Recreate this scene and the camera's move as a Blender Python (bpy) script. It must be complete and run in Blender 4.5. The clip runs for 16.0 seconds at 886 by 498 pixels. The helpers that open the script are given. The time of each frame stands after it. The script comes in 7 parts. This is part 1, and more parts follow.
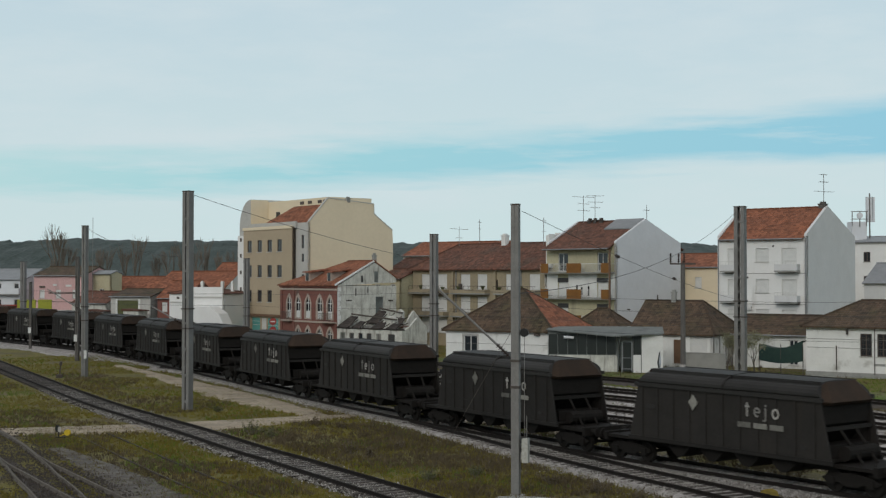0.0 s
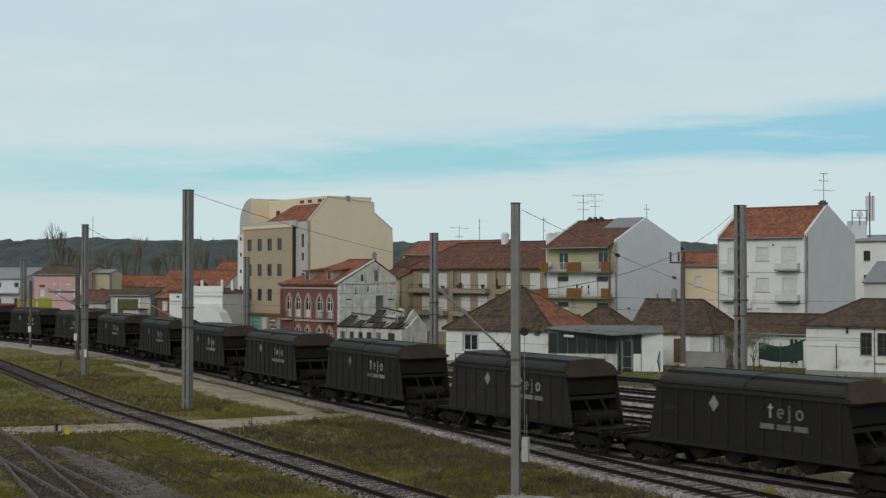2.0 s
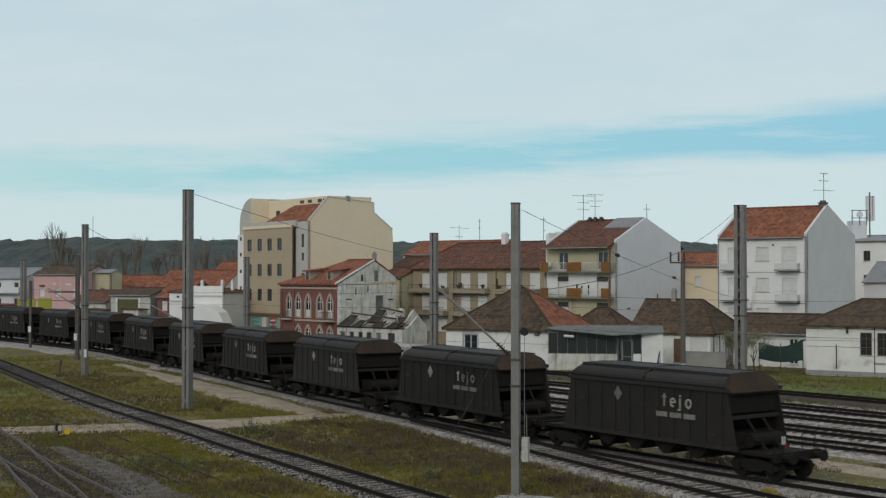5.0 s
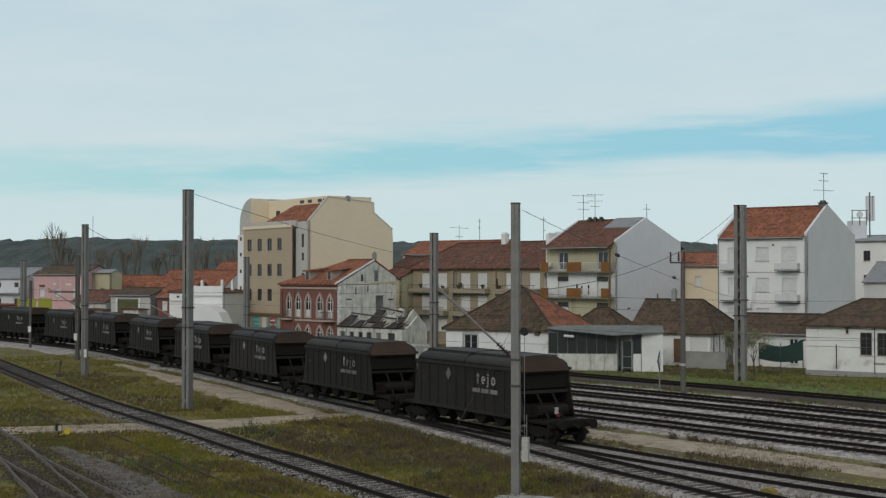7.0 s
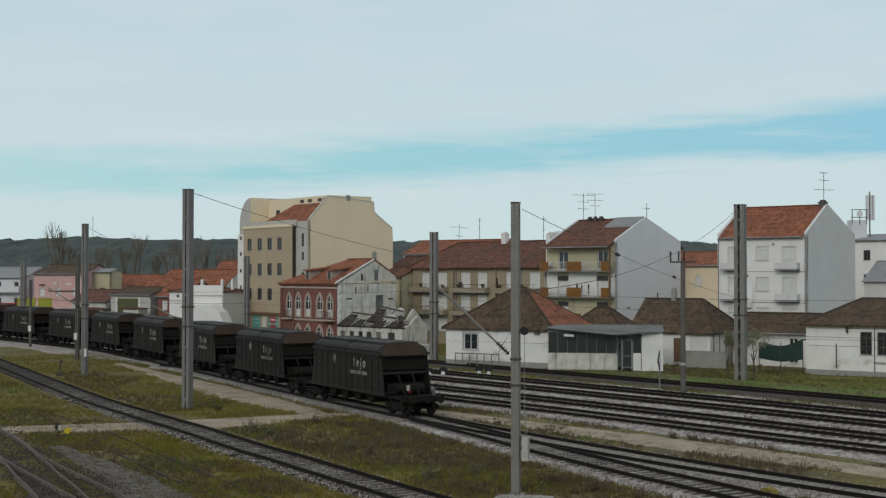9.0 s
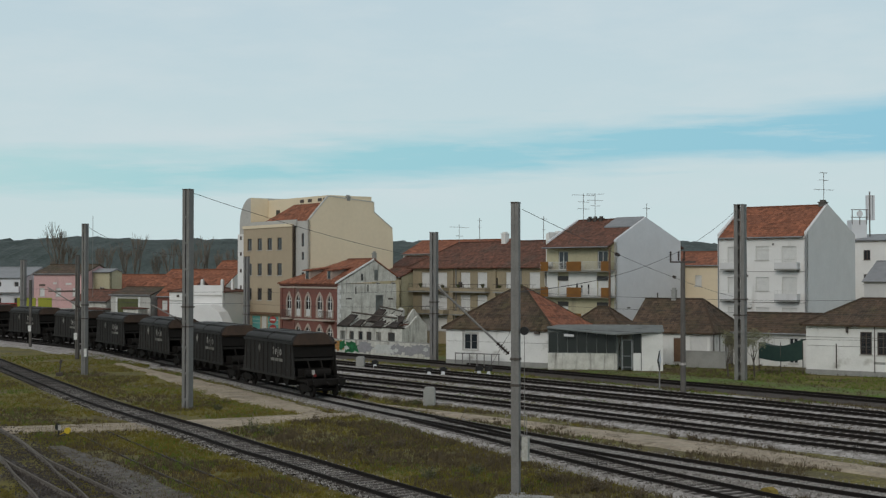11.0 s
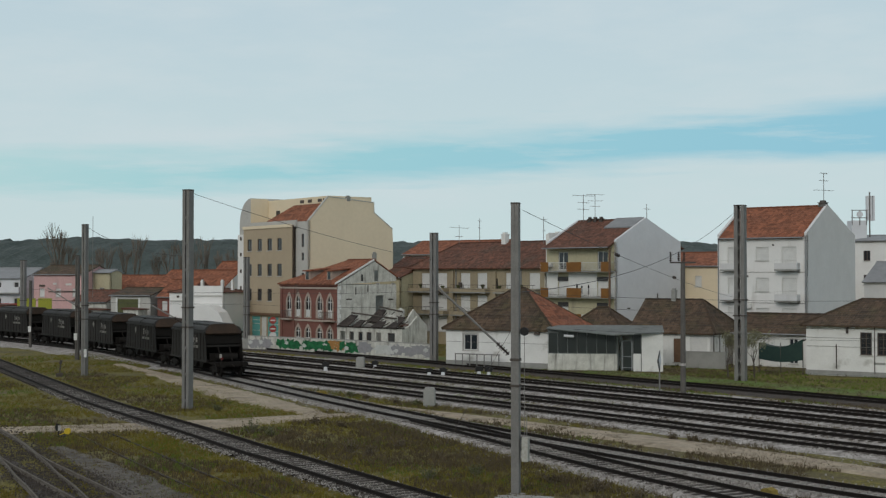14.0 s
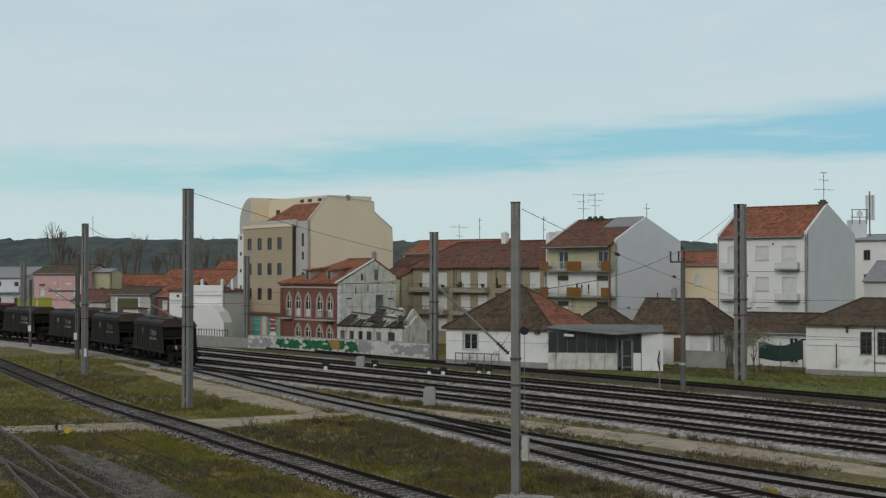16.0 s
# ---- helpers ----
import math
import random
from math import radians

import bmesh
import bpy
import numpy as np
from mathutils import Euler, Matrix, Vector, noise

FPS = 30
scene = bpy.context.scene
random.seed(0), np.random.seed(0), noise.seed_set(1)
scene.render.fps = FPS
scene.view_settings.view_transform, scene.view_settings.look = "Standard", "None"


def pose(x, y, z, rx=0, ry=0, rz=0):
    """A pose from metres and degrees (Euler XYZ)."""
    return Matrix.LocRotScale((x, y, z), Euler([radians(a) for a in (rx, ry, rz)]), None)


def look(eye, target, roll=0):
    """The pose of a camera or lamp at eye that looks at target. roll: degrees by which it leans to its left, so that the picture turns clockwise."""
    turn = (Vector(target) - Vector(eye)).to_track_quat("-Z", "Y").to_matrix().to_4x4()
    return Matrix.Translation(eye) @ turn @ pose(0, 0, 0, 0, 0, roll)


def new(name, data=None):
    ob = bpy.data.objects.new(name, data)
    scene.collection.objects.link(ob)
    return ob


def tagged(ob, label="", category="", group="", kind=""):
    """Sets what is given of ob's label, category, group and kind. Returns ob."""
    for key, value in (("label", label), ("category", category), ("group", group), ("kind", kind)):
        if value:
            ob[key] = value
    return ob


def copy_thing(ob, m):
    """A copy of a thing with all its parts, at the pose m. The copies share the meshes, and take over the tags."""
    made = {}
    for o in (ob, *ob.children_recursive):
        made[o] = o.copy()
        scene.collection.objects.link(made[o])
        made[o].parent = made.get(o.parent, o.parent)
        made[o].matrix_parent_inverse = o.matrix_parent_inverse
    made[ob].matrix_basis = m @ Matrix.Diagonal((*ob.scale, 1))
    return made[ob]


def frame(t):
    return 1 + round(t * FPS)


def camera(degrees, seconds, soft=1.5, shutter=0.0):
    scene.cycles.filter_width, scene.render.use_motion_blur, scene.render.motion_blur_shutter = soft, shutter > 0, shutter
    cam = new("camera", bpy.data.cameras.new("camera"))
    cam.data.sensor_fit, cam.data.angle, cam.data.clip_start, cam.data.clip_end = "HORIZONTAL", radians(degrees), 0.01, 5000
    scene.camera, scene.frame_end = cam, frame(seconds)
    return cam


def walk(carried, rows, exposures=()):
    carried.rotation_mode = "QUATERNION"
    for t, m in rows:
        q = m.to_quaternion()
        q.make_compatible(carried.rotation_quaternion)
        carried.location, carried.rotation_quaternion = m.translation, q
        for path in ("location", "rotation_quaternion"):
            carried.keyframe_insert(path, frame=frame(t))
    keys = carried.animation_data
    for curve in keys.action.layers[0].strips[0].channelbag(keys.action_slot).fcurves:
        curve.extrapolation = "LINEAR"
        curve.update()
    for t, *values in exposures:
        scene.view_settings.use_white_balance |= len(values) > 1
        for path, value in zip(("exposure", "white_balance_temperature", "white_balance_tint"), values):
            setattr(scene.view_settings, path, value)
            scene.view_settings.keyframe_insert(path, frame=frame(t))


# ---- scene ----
# ---------------------------------------------------------------- camera
EYE = 8.45            # camera height over the rail heads
TILT = 91.108         # degrees, a little above level
cam = camera(37.64, 16.0, soft=1.3, shutter=0.4)


def aim(up):
    return pose(0, 0, EYE, TILT + up)


walk(cam, [(0.0, aim(0.085)), (0.5, aim(0.085)), (0.9, aim(0.036)), (7.4, aim(0.034)), (8.0, aim(0.008)), (12.0, aim(0.006)),
           (12.5, aim(0.03)), (14.5, aim(0.03)), (15.0, aim(0.0)), (16.0, aim(0.0))],
     exposures=[(0.0, -0.01), (7.0, -0.02), (12.0, -0.09), (16.0, -0.1)])

# ---------------------------------------------------------------- light
world = bpy.data.worlds.new("sky")
scene.world = world
world.use_nodes = True
wn, wl = world.node_tree.nodes, world.node_tree.links
wn.clear()


def wnode(kind, **inputs):
    n = wn.new(kind)
    for k, v in inputs.items():
        n.inputs[k].default_value = v
    return n


def wmath(op, a, b=None, clamp=False):
    n = wn.new("ShaderNodeMath")
    n.operation, n.use_clamp = op, clamp
    for i, v in enumerate((a, b)):
        if v is None:
            continue
        if isinstance(v, (int, float)):
            n.inputs[i].default_value = v
        else:
            wl.new(v, n.inputs[i])
    return n.outputs[0]


def wmix(fac, a, b):
    n = wn.new("ShaderNodeMix")
    n.data_type = "RGBA"
    wl.new(fac, n.inputs[0])
    for i, v in ((6, a), (7, b)):
        if isinstance(v, tuple):
            n.inputs[i].default_value = (*v, 1)
        else:
            wl.new(v, n.inputs[i])
    return n.outputs[2]


sky = wn.new("ShaderNodeTexSky")
sky.sky_type, sky.sun_disc = "NISHITA", False
sky.sun_elevation, sky.sun_rotation = radians(27), radians(204)
sky.air_density, sky.dust_density = 1.0, 2.0
coord = wn.new("ShaderNodeTexCoord")
sep = wn.new("ShaderNodeSeparateXYZ")
wl.new(coord.outputs["Generated"], sep.inputs[0])
# long stratus streaks, stretched along the horizon
stretch = wn.new("ShaderNodeMapping")
stretch.inputs["Scale"].default_value = (2.2, 2.2, 22)
wl.new(coord.outputs["Generated"], stretch.inputs[0])
streak = wnode("ShaderNodeTexNoise", Scale=1.6, Detail=7.0, Roughness=0.55)
wl.new(stretch.outputs[0], streak.inputs["Vector"])
puff = wnode("ShaderNodeTexNoise", Scale=5.0, Detail=6.0, Roughness=0.6)
stretch2 = wn.new("ShaderNodeMapping")
stretch2.inputs["Scale"].default_value = (1.5, 1.5, 6)
wl.new(coord.outputs["Generated"], stretch2.inputs[0])
wl.new(stretch2.outputs[0], puff.inputs["Vector"])
height = sep.outputs[2]
# the open band widens and climbs to the right
wobble = wmath("ADD", height, wmath("MULTIPLY", wmath("SUBTRACT", streak.outputs[0], 0.5), 0.07))
low = wmath("MULTIPLY", wmath("SUBTRACT", wobble, wmath("ADD", wmath("MULTIPLY", sep.outputs[0], 0.02), 0.066)), 55, clamp=True)
high = wmath("MULTIPLY", wmath("SUBTRACT", wmath("ADD", wmath("MULTIPLY", sep.outputs[0], 0.075), 0.117), wobble), 42, clamp=True)
wisp = wnode("ShaderNodeTexNoise", Scale=3.4, Detail=8.0, Roughness=0.62)
wl.new(stretch.outputs[0], wisp.inputs["Vector"])
thin = wmath("SUBTRACT", 1.0, wmath("MULTIPLY", wmath("SUBTRACT", wisp.outputs[0], 0.48), 3.2, clamp=True))
band = wmath("MULTIPLY", wmath("MULTIPLY", low, high), thin)
blue = wmix(wmath("MULTIPLY", wmath("ADD", sep.outputs[0], 0.35), 1.5, clamp=True), (0.40, 0.70, 0.72), (0.30, 0.60, 0.74))
veil = wmix(wmath("MULTIPLY", height, 5, clamp=True), (0.63, 0.775, 0.785), (0.56, 0.70, 0.765))
veil = wmix(wmath("MULTIPLY", wmath("SUBTRACT", puff.outputs[0], 0.42), 2.2, clamp=True), veil, (0.66, 0.76, 0.795))
colour = wmix(band, veil, blue)
# the cloud deck is brighter overhead than near the horizon
overhead = wmath("MULTIPLY", wmath("SUBTRACT", height, 0.24), 1.6, clamp=True)
colour = wmix(overhead, colour, (0.635, 0.625, 0.63))
cloud_light = wn.new("ShaderNodeBackground")
wl.new(colour, cloud_light.inputs[0])
cloud_light.inputs[1].default_value = 1.0
clear_light = wn.new("ShaderNodeBackground")
wl.new(sky.outputs[0], clear_light.inputs[0])
clear_light.inputs[1].default_value = 0.06
both = wn.new("ShaderNodeMixShader")
both.inputs[0].default_value = 0.94
wl.new(clear_light.outputs[0], both.inputs[1])
wl.new(cloud_light.outputs[0], both.inputs[2])
wout = wn.new("ShaderNodeOutputWorld")
wl.new(both.outputs[0], wout.inputs[0])

sun = new("sun", bpy.data.lights.new("sun", "SUN"))
sun.data.energy, sun.data.angle, sun.data.color = 0.98, radians(22), (1.0, 0.93, 0.85)
sun.matrix_basis = look((-35, -80, 44), (0, 0, 0))

# ---------------------------------------------------------------- materials


def mat(name, col, col2=None, rough=0.85, scale=1.0, spread=0.5, metal=0.0, bump=0.0, bump_scale=20.0, dirt=None, dirt_amount=0.0,
        dirt_scale=0.4, streaks=False, random_tone=0.0, spec=0.3, fine_tone=0.12):
    """Two-scale noise between two tones, optional stains and fine relief, in object space."""
    m = bpy.data.materials.new(name)
    m.use_nodes = True
    nt = m.node_tree
    N, L = nt.nodes, nt.links
    bsdf = N["Principled BSDF"]
    bsdf.inputs["Roughness"].default_value, bsdf.inputs["Metallic"].default_value = rough, metal
    bsdf.inputs["Specular IOR Level"].default_value = spec
    tc = N.new("ShaderNodeTexCoord")

    def noise_tex(s, detail=6.0, vec=None):
        n = N.new("ShaderNodeTexNoise")
        n.inputs["Scale"].default_value, n.inputs["Detail"].default_value, n.inputs["Roughness"].default_value = s, detail, 0.6
        L.new(vec or tc.outputs["Object"], n.inputs["Vector"])
        return n.outputs[0]

    def ramp(v, a, b):
        r = N.new("ShaderNodeMapRange")
        r.inputs[1].default_value, r.inputs[2].default_value = a, b
        L.new(v, r.inputs[0])
        return r.outputs[0]

    def mix(fac, a, b, blend="MIX"):
        n = N.new("ShaderNodeMix")
        n.data_type, n.blend_type = "RGBA", blend
        if isinstance(fac, float):
            n.inputs[0].default_value = fac
        else:
            L.new(fac, n.inputs[0])
        for i, v in ((6, a), (7, b)):
            if isinstance(v, tuple):
                n.inputs[i].default_value = (*v, 1)
            else:
                L.new(v, n.inputs[i])
        return n.outputs[2]

    col2 = col2 or tuple(c * 0.8 for c in col)
    lo, hi = 0.5 - spread / 2, 0.5 + spread / 2
    c = mix(ramp(noise_tex(scale), lo, hi), col, col2)
    fine = mix(ramp(noise_tex(scale * 9), 0.3, 0.7), (1 - fine_tone,) * 3, (1 + fine_tone * 0.8,) * 3)
    c = mix(1.0, c, fine, "MULTIPLY")
    if dirt:
        vec = None
        if streaks:
            mp = N.new("ShaderNodeMapping")
            mp.inputs["Scale"].default_value = (1, 1, 0.12)
            L.new(tc.outputs["Object"], mp.inputs[0])
            vec = mp.outputs[0]
        c = mix(ramp(noise_tex(dirt_scale, 8.0, vec), 0.72 - dirt_amount / 2, 0.86 - dirt_amount / 3), c, dirt)
    if random_tone:
        info = N.new("ShaderNodeObjectInfo")
        r = N.new("ShaderNodeMapRange")
        r.inputs[3].default_value, r.inputs[4].default_value = 1 - random_tone, 1 + random_tone
        L.new(info.outputs["Random"], r.inputs[0])
        rgb = N.new("ShaderNodeCombineXYZ")
        for i in range(3):
            L.new(r.outputs[0], rgb.inputs[i])
        c = mix(1.0, c, rgb.outputs[0], "MULTIPLY")
    L.new(c, bsdf.inputs["Base Color"])
    if bump:
        b = N.new("ShaderNodeBump")
        b.inputs["Strength"].default_value, b.inputs["Distance"].default_value = bump, 0.03
        L.new(noise_tex(bump_scale), b.inputs["Height"])
        L.new(b.outputs[0], bsdf.inputs["Normal"])
    return m


def tile_mat(name, col, col2, moss, moss_amount):
    """Clay pantiles: rows and rolls in relief, patchy firing tones, moss."""
    m = mat(name, col, col2, rough=0.9, scale=0.5, spread=0.35, dirt=moss, dirt_amount=moss_amount, dirt_scale=0.35)
    N, L = m.node_tree.nodes, m.node_tree.links
    bsdf = N["Principled BSDF"]
    uv = N.new("ShaderNodeUVMap")
    sp = N.new("ShaderNodeSeparateXYZ")
    L.new(uv.outputs[0], sp.inputs[0])

    def wave(out, per):
        a = N.new("ShaderNodeMath")
        a.operation = "MULTIPLY"
        a.inputs[1].default_value = 2 * math.pi / per
        L.new(out, a.inputs[0])
        s = N.new("ShaderNodeMath")
        s.operation = "SINE"
        L.new(a.outputs[0], s.inputs[0])
        return s.outputs[0]

    add = N.new("ShaderNodeMath")
    L.new(wave(sp.outputs[0], 0.24), add.inputs[0])
    L.new(wave(sp.outputs[1], 0.40), add.inputs[1])
    b = N.new("ShaderNodeBump")
    b.inputs["Strength"].default_value, b.inputs["Distance"].default_value = 0.7, 0.03
    L.new(add.outputs[0], b.inputs["Height"])
    L.new(b.outputs[0], bsdf.inputs["Normal"])
    old = bsdf.inputs["Base Color"].links[0].from_socket
    vor = N.new("ShaderNodeTexVoronoi")
    vor.inputs["Scale"].default_value = 3.0
    L.new(uv.outputs[0], vor.inputs["Vector"])
    mx = N.new("ShaderNodeMix")
    mx.data_type, mx.blend_type = "RGBA", "OVERLAY"
    mx.inputs[0].default_value = 0.5
    L.new(old, mx.inputs[6])
    grey = N.new("ShaderNodeRGBToBW")
    L.new(vor.outputs["Color"], grey.inputs[0])
    L.new(grey.outputs[0], mx.inputs[7])
    L.new(mx.outputs[2], bsdf.inputs["Base Color"])
    return m


def glass_mat(name, tint):
    m = bpy.data.materials.new(name)
    m.use_nodes = True
    b = m.node_tree.nodes["Principled BSDF"]
    b.inputs["Base Color"].default_value = (*tint, 1)
    b.inputs["Roughness"].default_value, b.inputs["Specular IOR Level"].default_value = 0.08, 0.5
    return m


M = {}
M["white"] = mat("white_plaster", fine_tone=0.03, col=(0.72, 0.715, 0.70), col2=(0.64, 0.635, 0.62), scale=0.5, dirt=(0.42, 0.41, 0.38), dirt_amount=0.10, streaks=True, bump=0.15)
M["worn_white"] = mat("worn_white_plaster", (0.72, 0.72, 0.70), (0.60, 0.60, 0.58), scale=0.7, fine_tone=0.05, dirt=(0.32, 0.31, 0.28), dirt_amount=0.30, dirt_scale=0.6, bump=0.25)
M["old_white"] = mat("patchy_old_plaster", (0.60, 0.60, 0.55), (0.42, 0.41, 0.37), scale=1.3, spread=0.35, fine_tone=0.2, dirt=(0.17, 0.16, 0.14), dirt_amount=0.42, dirt_scale=2.2, streaks=True, bump=0.4)
M["grey_and_shade_wall"] = mat("grey_and_shade_render", fine_tone=0.03, col=(0.60, 0.60, 0.60), col2=(0.53, 0.53, 0.53), scale=0.3, dirt=(0.32, 0.33, 0.33), dirt_amount=0.16, streaks=True, bump=0.15)
M["pale_grey"] = mat("pale_grey_render", fine_tone=0.03, col=(0.62, 0.63, 0.65), col2=(0.55, 0.56, 0.58), scale=0.3, dirt=(0.38, 0.39, 0.40), dirt_amount=0.14, streaks=True, bump=0.15)
M["cream"] = mat("cream_render", fine_tone=0.03, col=(0.70, 0.60, 0.44), col2=(0.64, 0.55, 0.40), scale=0.25, dirt=(0.45, 0.40, 0.30), dirt_amount=0.08, streaks=True, bump=0.1)
M["tan"] = mat("tan_render", fine_tone=0.04, col=(0.40, 0.325, 0.23), col2=(0.35, 0.285, 0.20), scale=0.3, dirt=(0.27, 0.23, 0.16), dirt_amount=0.1, streaks=True, bump=0.1)
M["stone_grey"] = mat("grey_cladding_and_shade", (0.46, 0.45, 0.42), (0.40, 0.39, 0.37), scale=0.4, bump=0.1)
M["yellow"] = mat("faded_yellow_render", (0.46, 0.42, 0.28), (0.40, 0.37, 0.26), scale=0.4, dirt=(0.26, 0.24, 0.18), dirt_amount=0.2, streaks=True, bump=0.15)
M["ochre"] = mat("faded_ochre_render", (0.34, 0.285, 0.19), (0.26, 0.22, 0.155), scale=0.5, dirt=(0.22, 0.19, 0.15), dirt_amount=0.22, streaks=True, bump=0.2)
M["orange"] = mat("orange_balcony_panel", (0.215, 0.10, 0.026), (0.155, 0.072, 0.022), scale=1.5, dirt=(0.16, 0.08, 0.03), dirt_amount=0.2)
M["brick"] = mat("red_brick_wall", (0.205, 0.085, 0.066), (0.155, 0.068, 0.055), scale=0.8, dirt=(0.13, 0.09, 0.075), dirt_amount=0.34, streaks=True, bump=0.3)
M["stone_trim"] = mat("weathered_stone_trim", (0.40, 0.33, 0.28), (0.33, 0.27, 0.23), scale=1.5)
M["pink"] = mat("pink_render", (0.56, 0.36, 0.35), (0.50, 0.32, 0.31), scale=0.4, dirt=(0.36, 0.27, 0.26), dirt_amount=0.16, streaks=True)
M["roof_red"] = tile_mat("orange_clay_tiles", (0.245, 0.092, 0.050), (0.185, 0.074, 0.043), (0.13, 0.07, 0.045), 0.12)
M["roof_rust"] = tile_mat("weathered_clay_tiles", (0.145, 0.064, 0.042), (0.10, 0.050, 0.036), (0.07, 0.05, 0.038), 0.4)
M["roof_brown"] = tile_mat("mossy_brown_tiles", (0.098, 0.064, 0.042), (0.058, 0.043, 0.031), (0.06, 0.052, 0.028), 0.55)
M["roof_dark"] = tile_mat("collapsed_blackened_tiles", (0.05, 0.04, 0.034), (0.028, 0.024, 0.022), (0.09, 0.06, 0.045), 0.3)
M["zinc_dark"] = mat("tarnished_sheet_roof", (0.17, 0.185, 0.18), (0.11, 0.12, 0.115), rough=0.85, metal=0.0, dirt=(0.06, 0.055, 0.05), dirt_amount=0.3)
M["zinc"] = mat("zinc_sheet", (0.27, 0.28, 0.29), (0.20, 0.21, 0.22), rough=0.55, metal=0.4)
M["concrete"] = mat("weathered_concrete", (0.30, 0.30, 0.28), (0.22, 0.22, 0.21), scale=1.2, dirt=(0.13, 0.13, 0.12), dirt_amount=0.25, streaks=True, bump=0.3)
M["steel"] = mat("galvanised_steel", (0.22, 0.215, 0.205), (0.16, 0.155, 0.15), rough=0.65, metal=0.3, scale=1.5, dirt=(0.11, 0.085, 0.065), dirt_amount=0.24, streaks=True)
M["steel_mid"] = mat("darkened_steel", (0.135, 0.125, 0.115), (0.09, 0.083, 0.077), rough=0.7, metal=0.3, scale=1.5, dirt=(0.07, 0.055, 0.045), dirt_amount=0.24, streaks=True)
M["moss_yellow"] = mat("dirty_yellow_paint", (0.26, 0.19, 0.03), (0.13, 0.10, 0.03), scale=6)
M["steel_dark"] = mat("dark_oxidised_steel", (0.10, 0.085, 0.075), (0.07, 0.06, 0.055), rough=0.75, metal=0.3, scale=2)
M["rail"] = mat("rusty_rail_steel", (0.020, 0.016, 0.014), (0.013, 0.011, 0.010), spec=0.15, rough=0.75, metal=0.2, scale=3)
M["rail_worn"] = mat("worn_brown_rail", (0.16, 0.145, 0.13), (0.09, 0.08, 0.07), rough=0.95, metal=0.0, spec=0.08, scale=3)
M["sleeper"] = mat("creosoted_sleeper", (0.062, 0.053, 0.046), (0.038, 0.033, 0.03), scale=4, random_tone=0.25, bump=0.3)
M["sleeper_concrete"] = mat("concrete_sleeper", (0.24, 0.235, 0.22), (0.18, 0.175, 0.165), scale=3, random_tone=0.2)
M["ballast"] = mat("grey_ballast", (0.40, 0.38, 0.365), (0.18, 0.165, 0.152), scale=1.6, spread=0.26, fine_tone=0.35, dirt=(0.08, 0.074, 0.068), dirt_amount=0.25, dirt_scale=1.5, bump=1.0, bump_scale=14)
M["ballast_dark"] = mat("rusty_ballast", (0.068, 0.057, 0.048), (0.036, 0.03, 0.026), scale=2.5, spread=0.4, dirt=(0.22, 0.205, 0.19), dirt_amount=0.2, dirt_scale=1.2, bump=1.0, bump_scale=14)
M["gravel"] = mat("brown_grey_gravel", (0.14, 0.125, 0.112), (0.06, 0.053, 0.046), scale=2.0, spread=0.3, fine_tone=0.35, dirt=(0.05, 0.045, 0.03), dirt_amount=0.3, dirt_scale=0.8, bump=1.0, bump_scale=14)
M["ballast_side"] = mat("weathered_siding_ballast", (0.30, 0.275, 0.255), (0.055, 0.048, 0.04), scale=1.4, spread=0.26, dirt=(0.05, 0.044, 0.022), dirt_amount=0.5, dirt_scale=0.9, bump=1.0, bump_scale=14)
M["sand"] = mat("pale_sandy_earth", (0.36, 0.305, 0.23), (0.23, 0.19, 0.14), scale=0.6, spread=0.35, fine_tone=0.25, dirt=(0.10, 0.078, 0.045), dirt_amount=0.36, dirt_scale=0.8, bump=0.6, bump_scale=8)
M["grass"] = mat("winter_grass", (0.150, 0.134, 0.016), (0.118, 0.094, 0.019), scale=0.35, spread=0.4, random_tone=0.2)
M["dry_grass"] = mat("dry_weeds", (0.105, 0.082, 0.046), (0.07, 0.054, 0.032), scale=0.5)
M["verge"] = mat("patchy_verge", (0.085, 0.145, 0.018), (0.11, 0.10, 0.04), scale=0.35, spread=0.22, fine_tone=0.3, bump=0.6, bump_scale=9)
M["green_grass"] = mat("bright_grass", (0.098, 0.155, 0.014), (0.082, 0.108, 0.014), scale=0.5)
M["bark"] = mat("grey_bark", (0.10, 0.085, 0.07), (0.06, 0.052, 0.045), scale=3)
M["twig"] = mat("bare_twigs", (0.17, 0.145, 0.12), (0.12, 0.10, 0.085), scale=3)
M["bud"] = mat("pale_budding_leaves", (0.24, 0.24, 0.13), (0.17, 0.165, 0.095), scale=2)
M["twig_pale"] = mat("pale_grey_twigs", (0.26, 0.24, 0.20), (0.18, 0.165, 0.14), scale=3)
M["leaf"] = mat("spring_leaves", (0.10, 0.11, 0.045), (0.07, 0.075, 0.035), scale=2)
# distance haze is put into this colour, lifting it and turning it blue-grey
M["forest"] = mat("hazed_pine_forest", (0.045, 0.062, 0.058), (0.066, 0.084, 0.082), scale=0.035, spread=0.25, rough=1.0, fine_tone=0.35)
M["wagon"] = mat("sooty_dark_paint", (0.025, 0.0225, 0.0205), (0.016, 0.0148, 0.0136), spec=0.15, rough=0.7, scale=0.9, dirt=(0.03, 0.024, 0.018), dirt_amount=0.24, streaks=True, random_tone=0.25, bump=0.1)
M["wagon_lid"] = mat("sooty_lid", (0.028, 0.026, 0.024), (0.017, 0.016, 0.015), spec=0.22, rough=0.65, scale=1.2, dirt=(0.02, 0.018, 0.016), dirt_amount=0.3, random_tone=0.2)
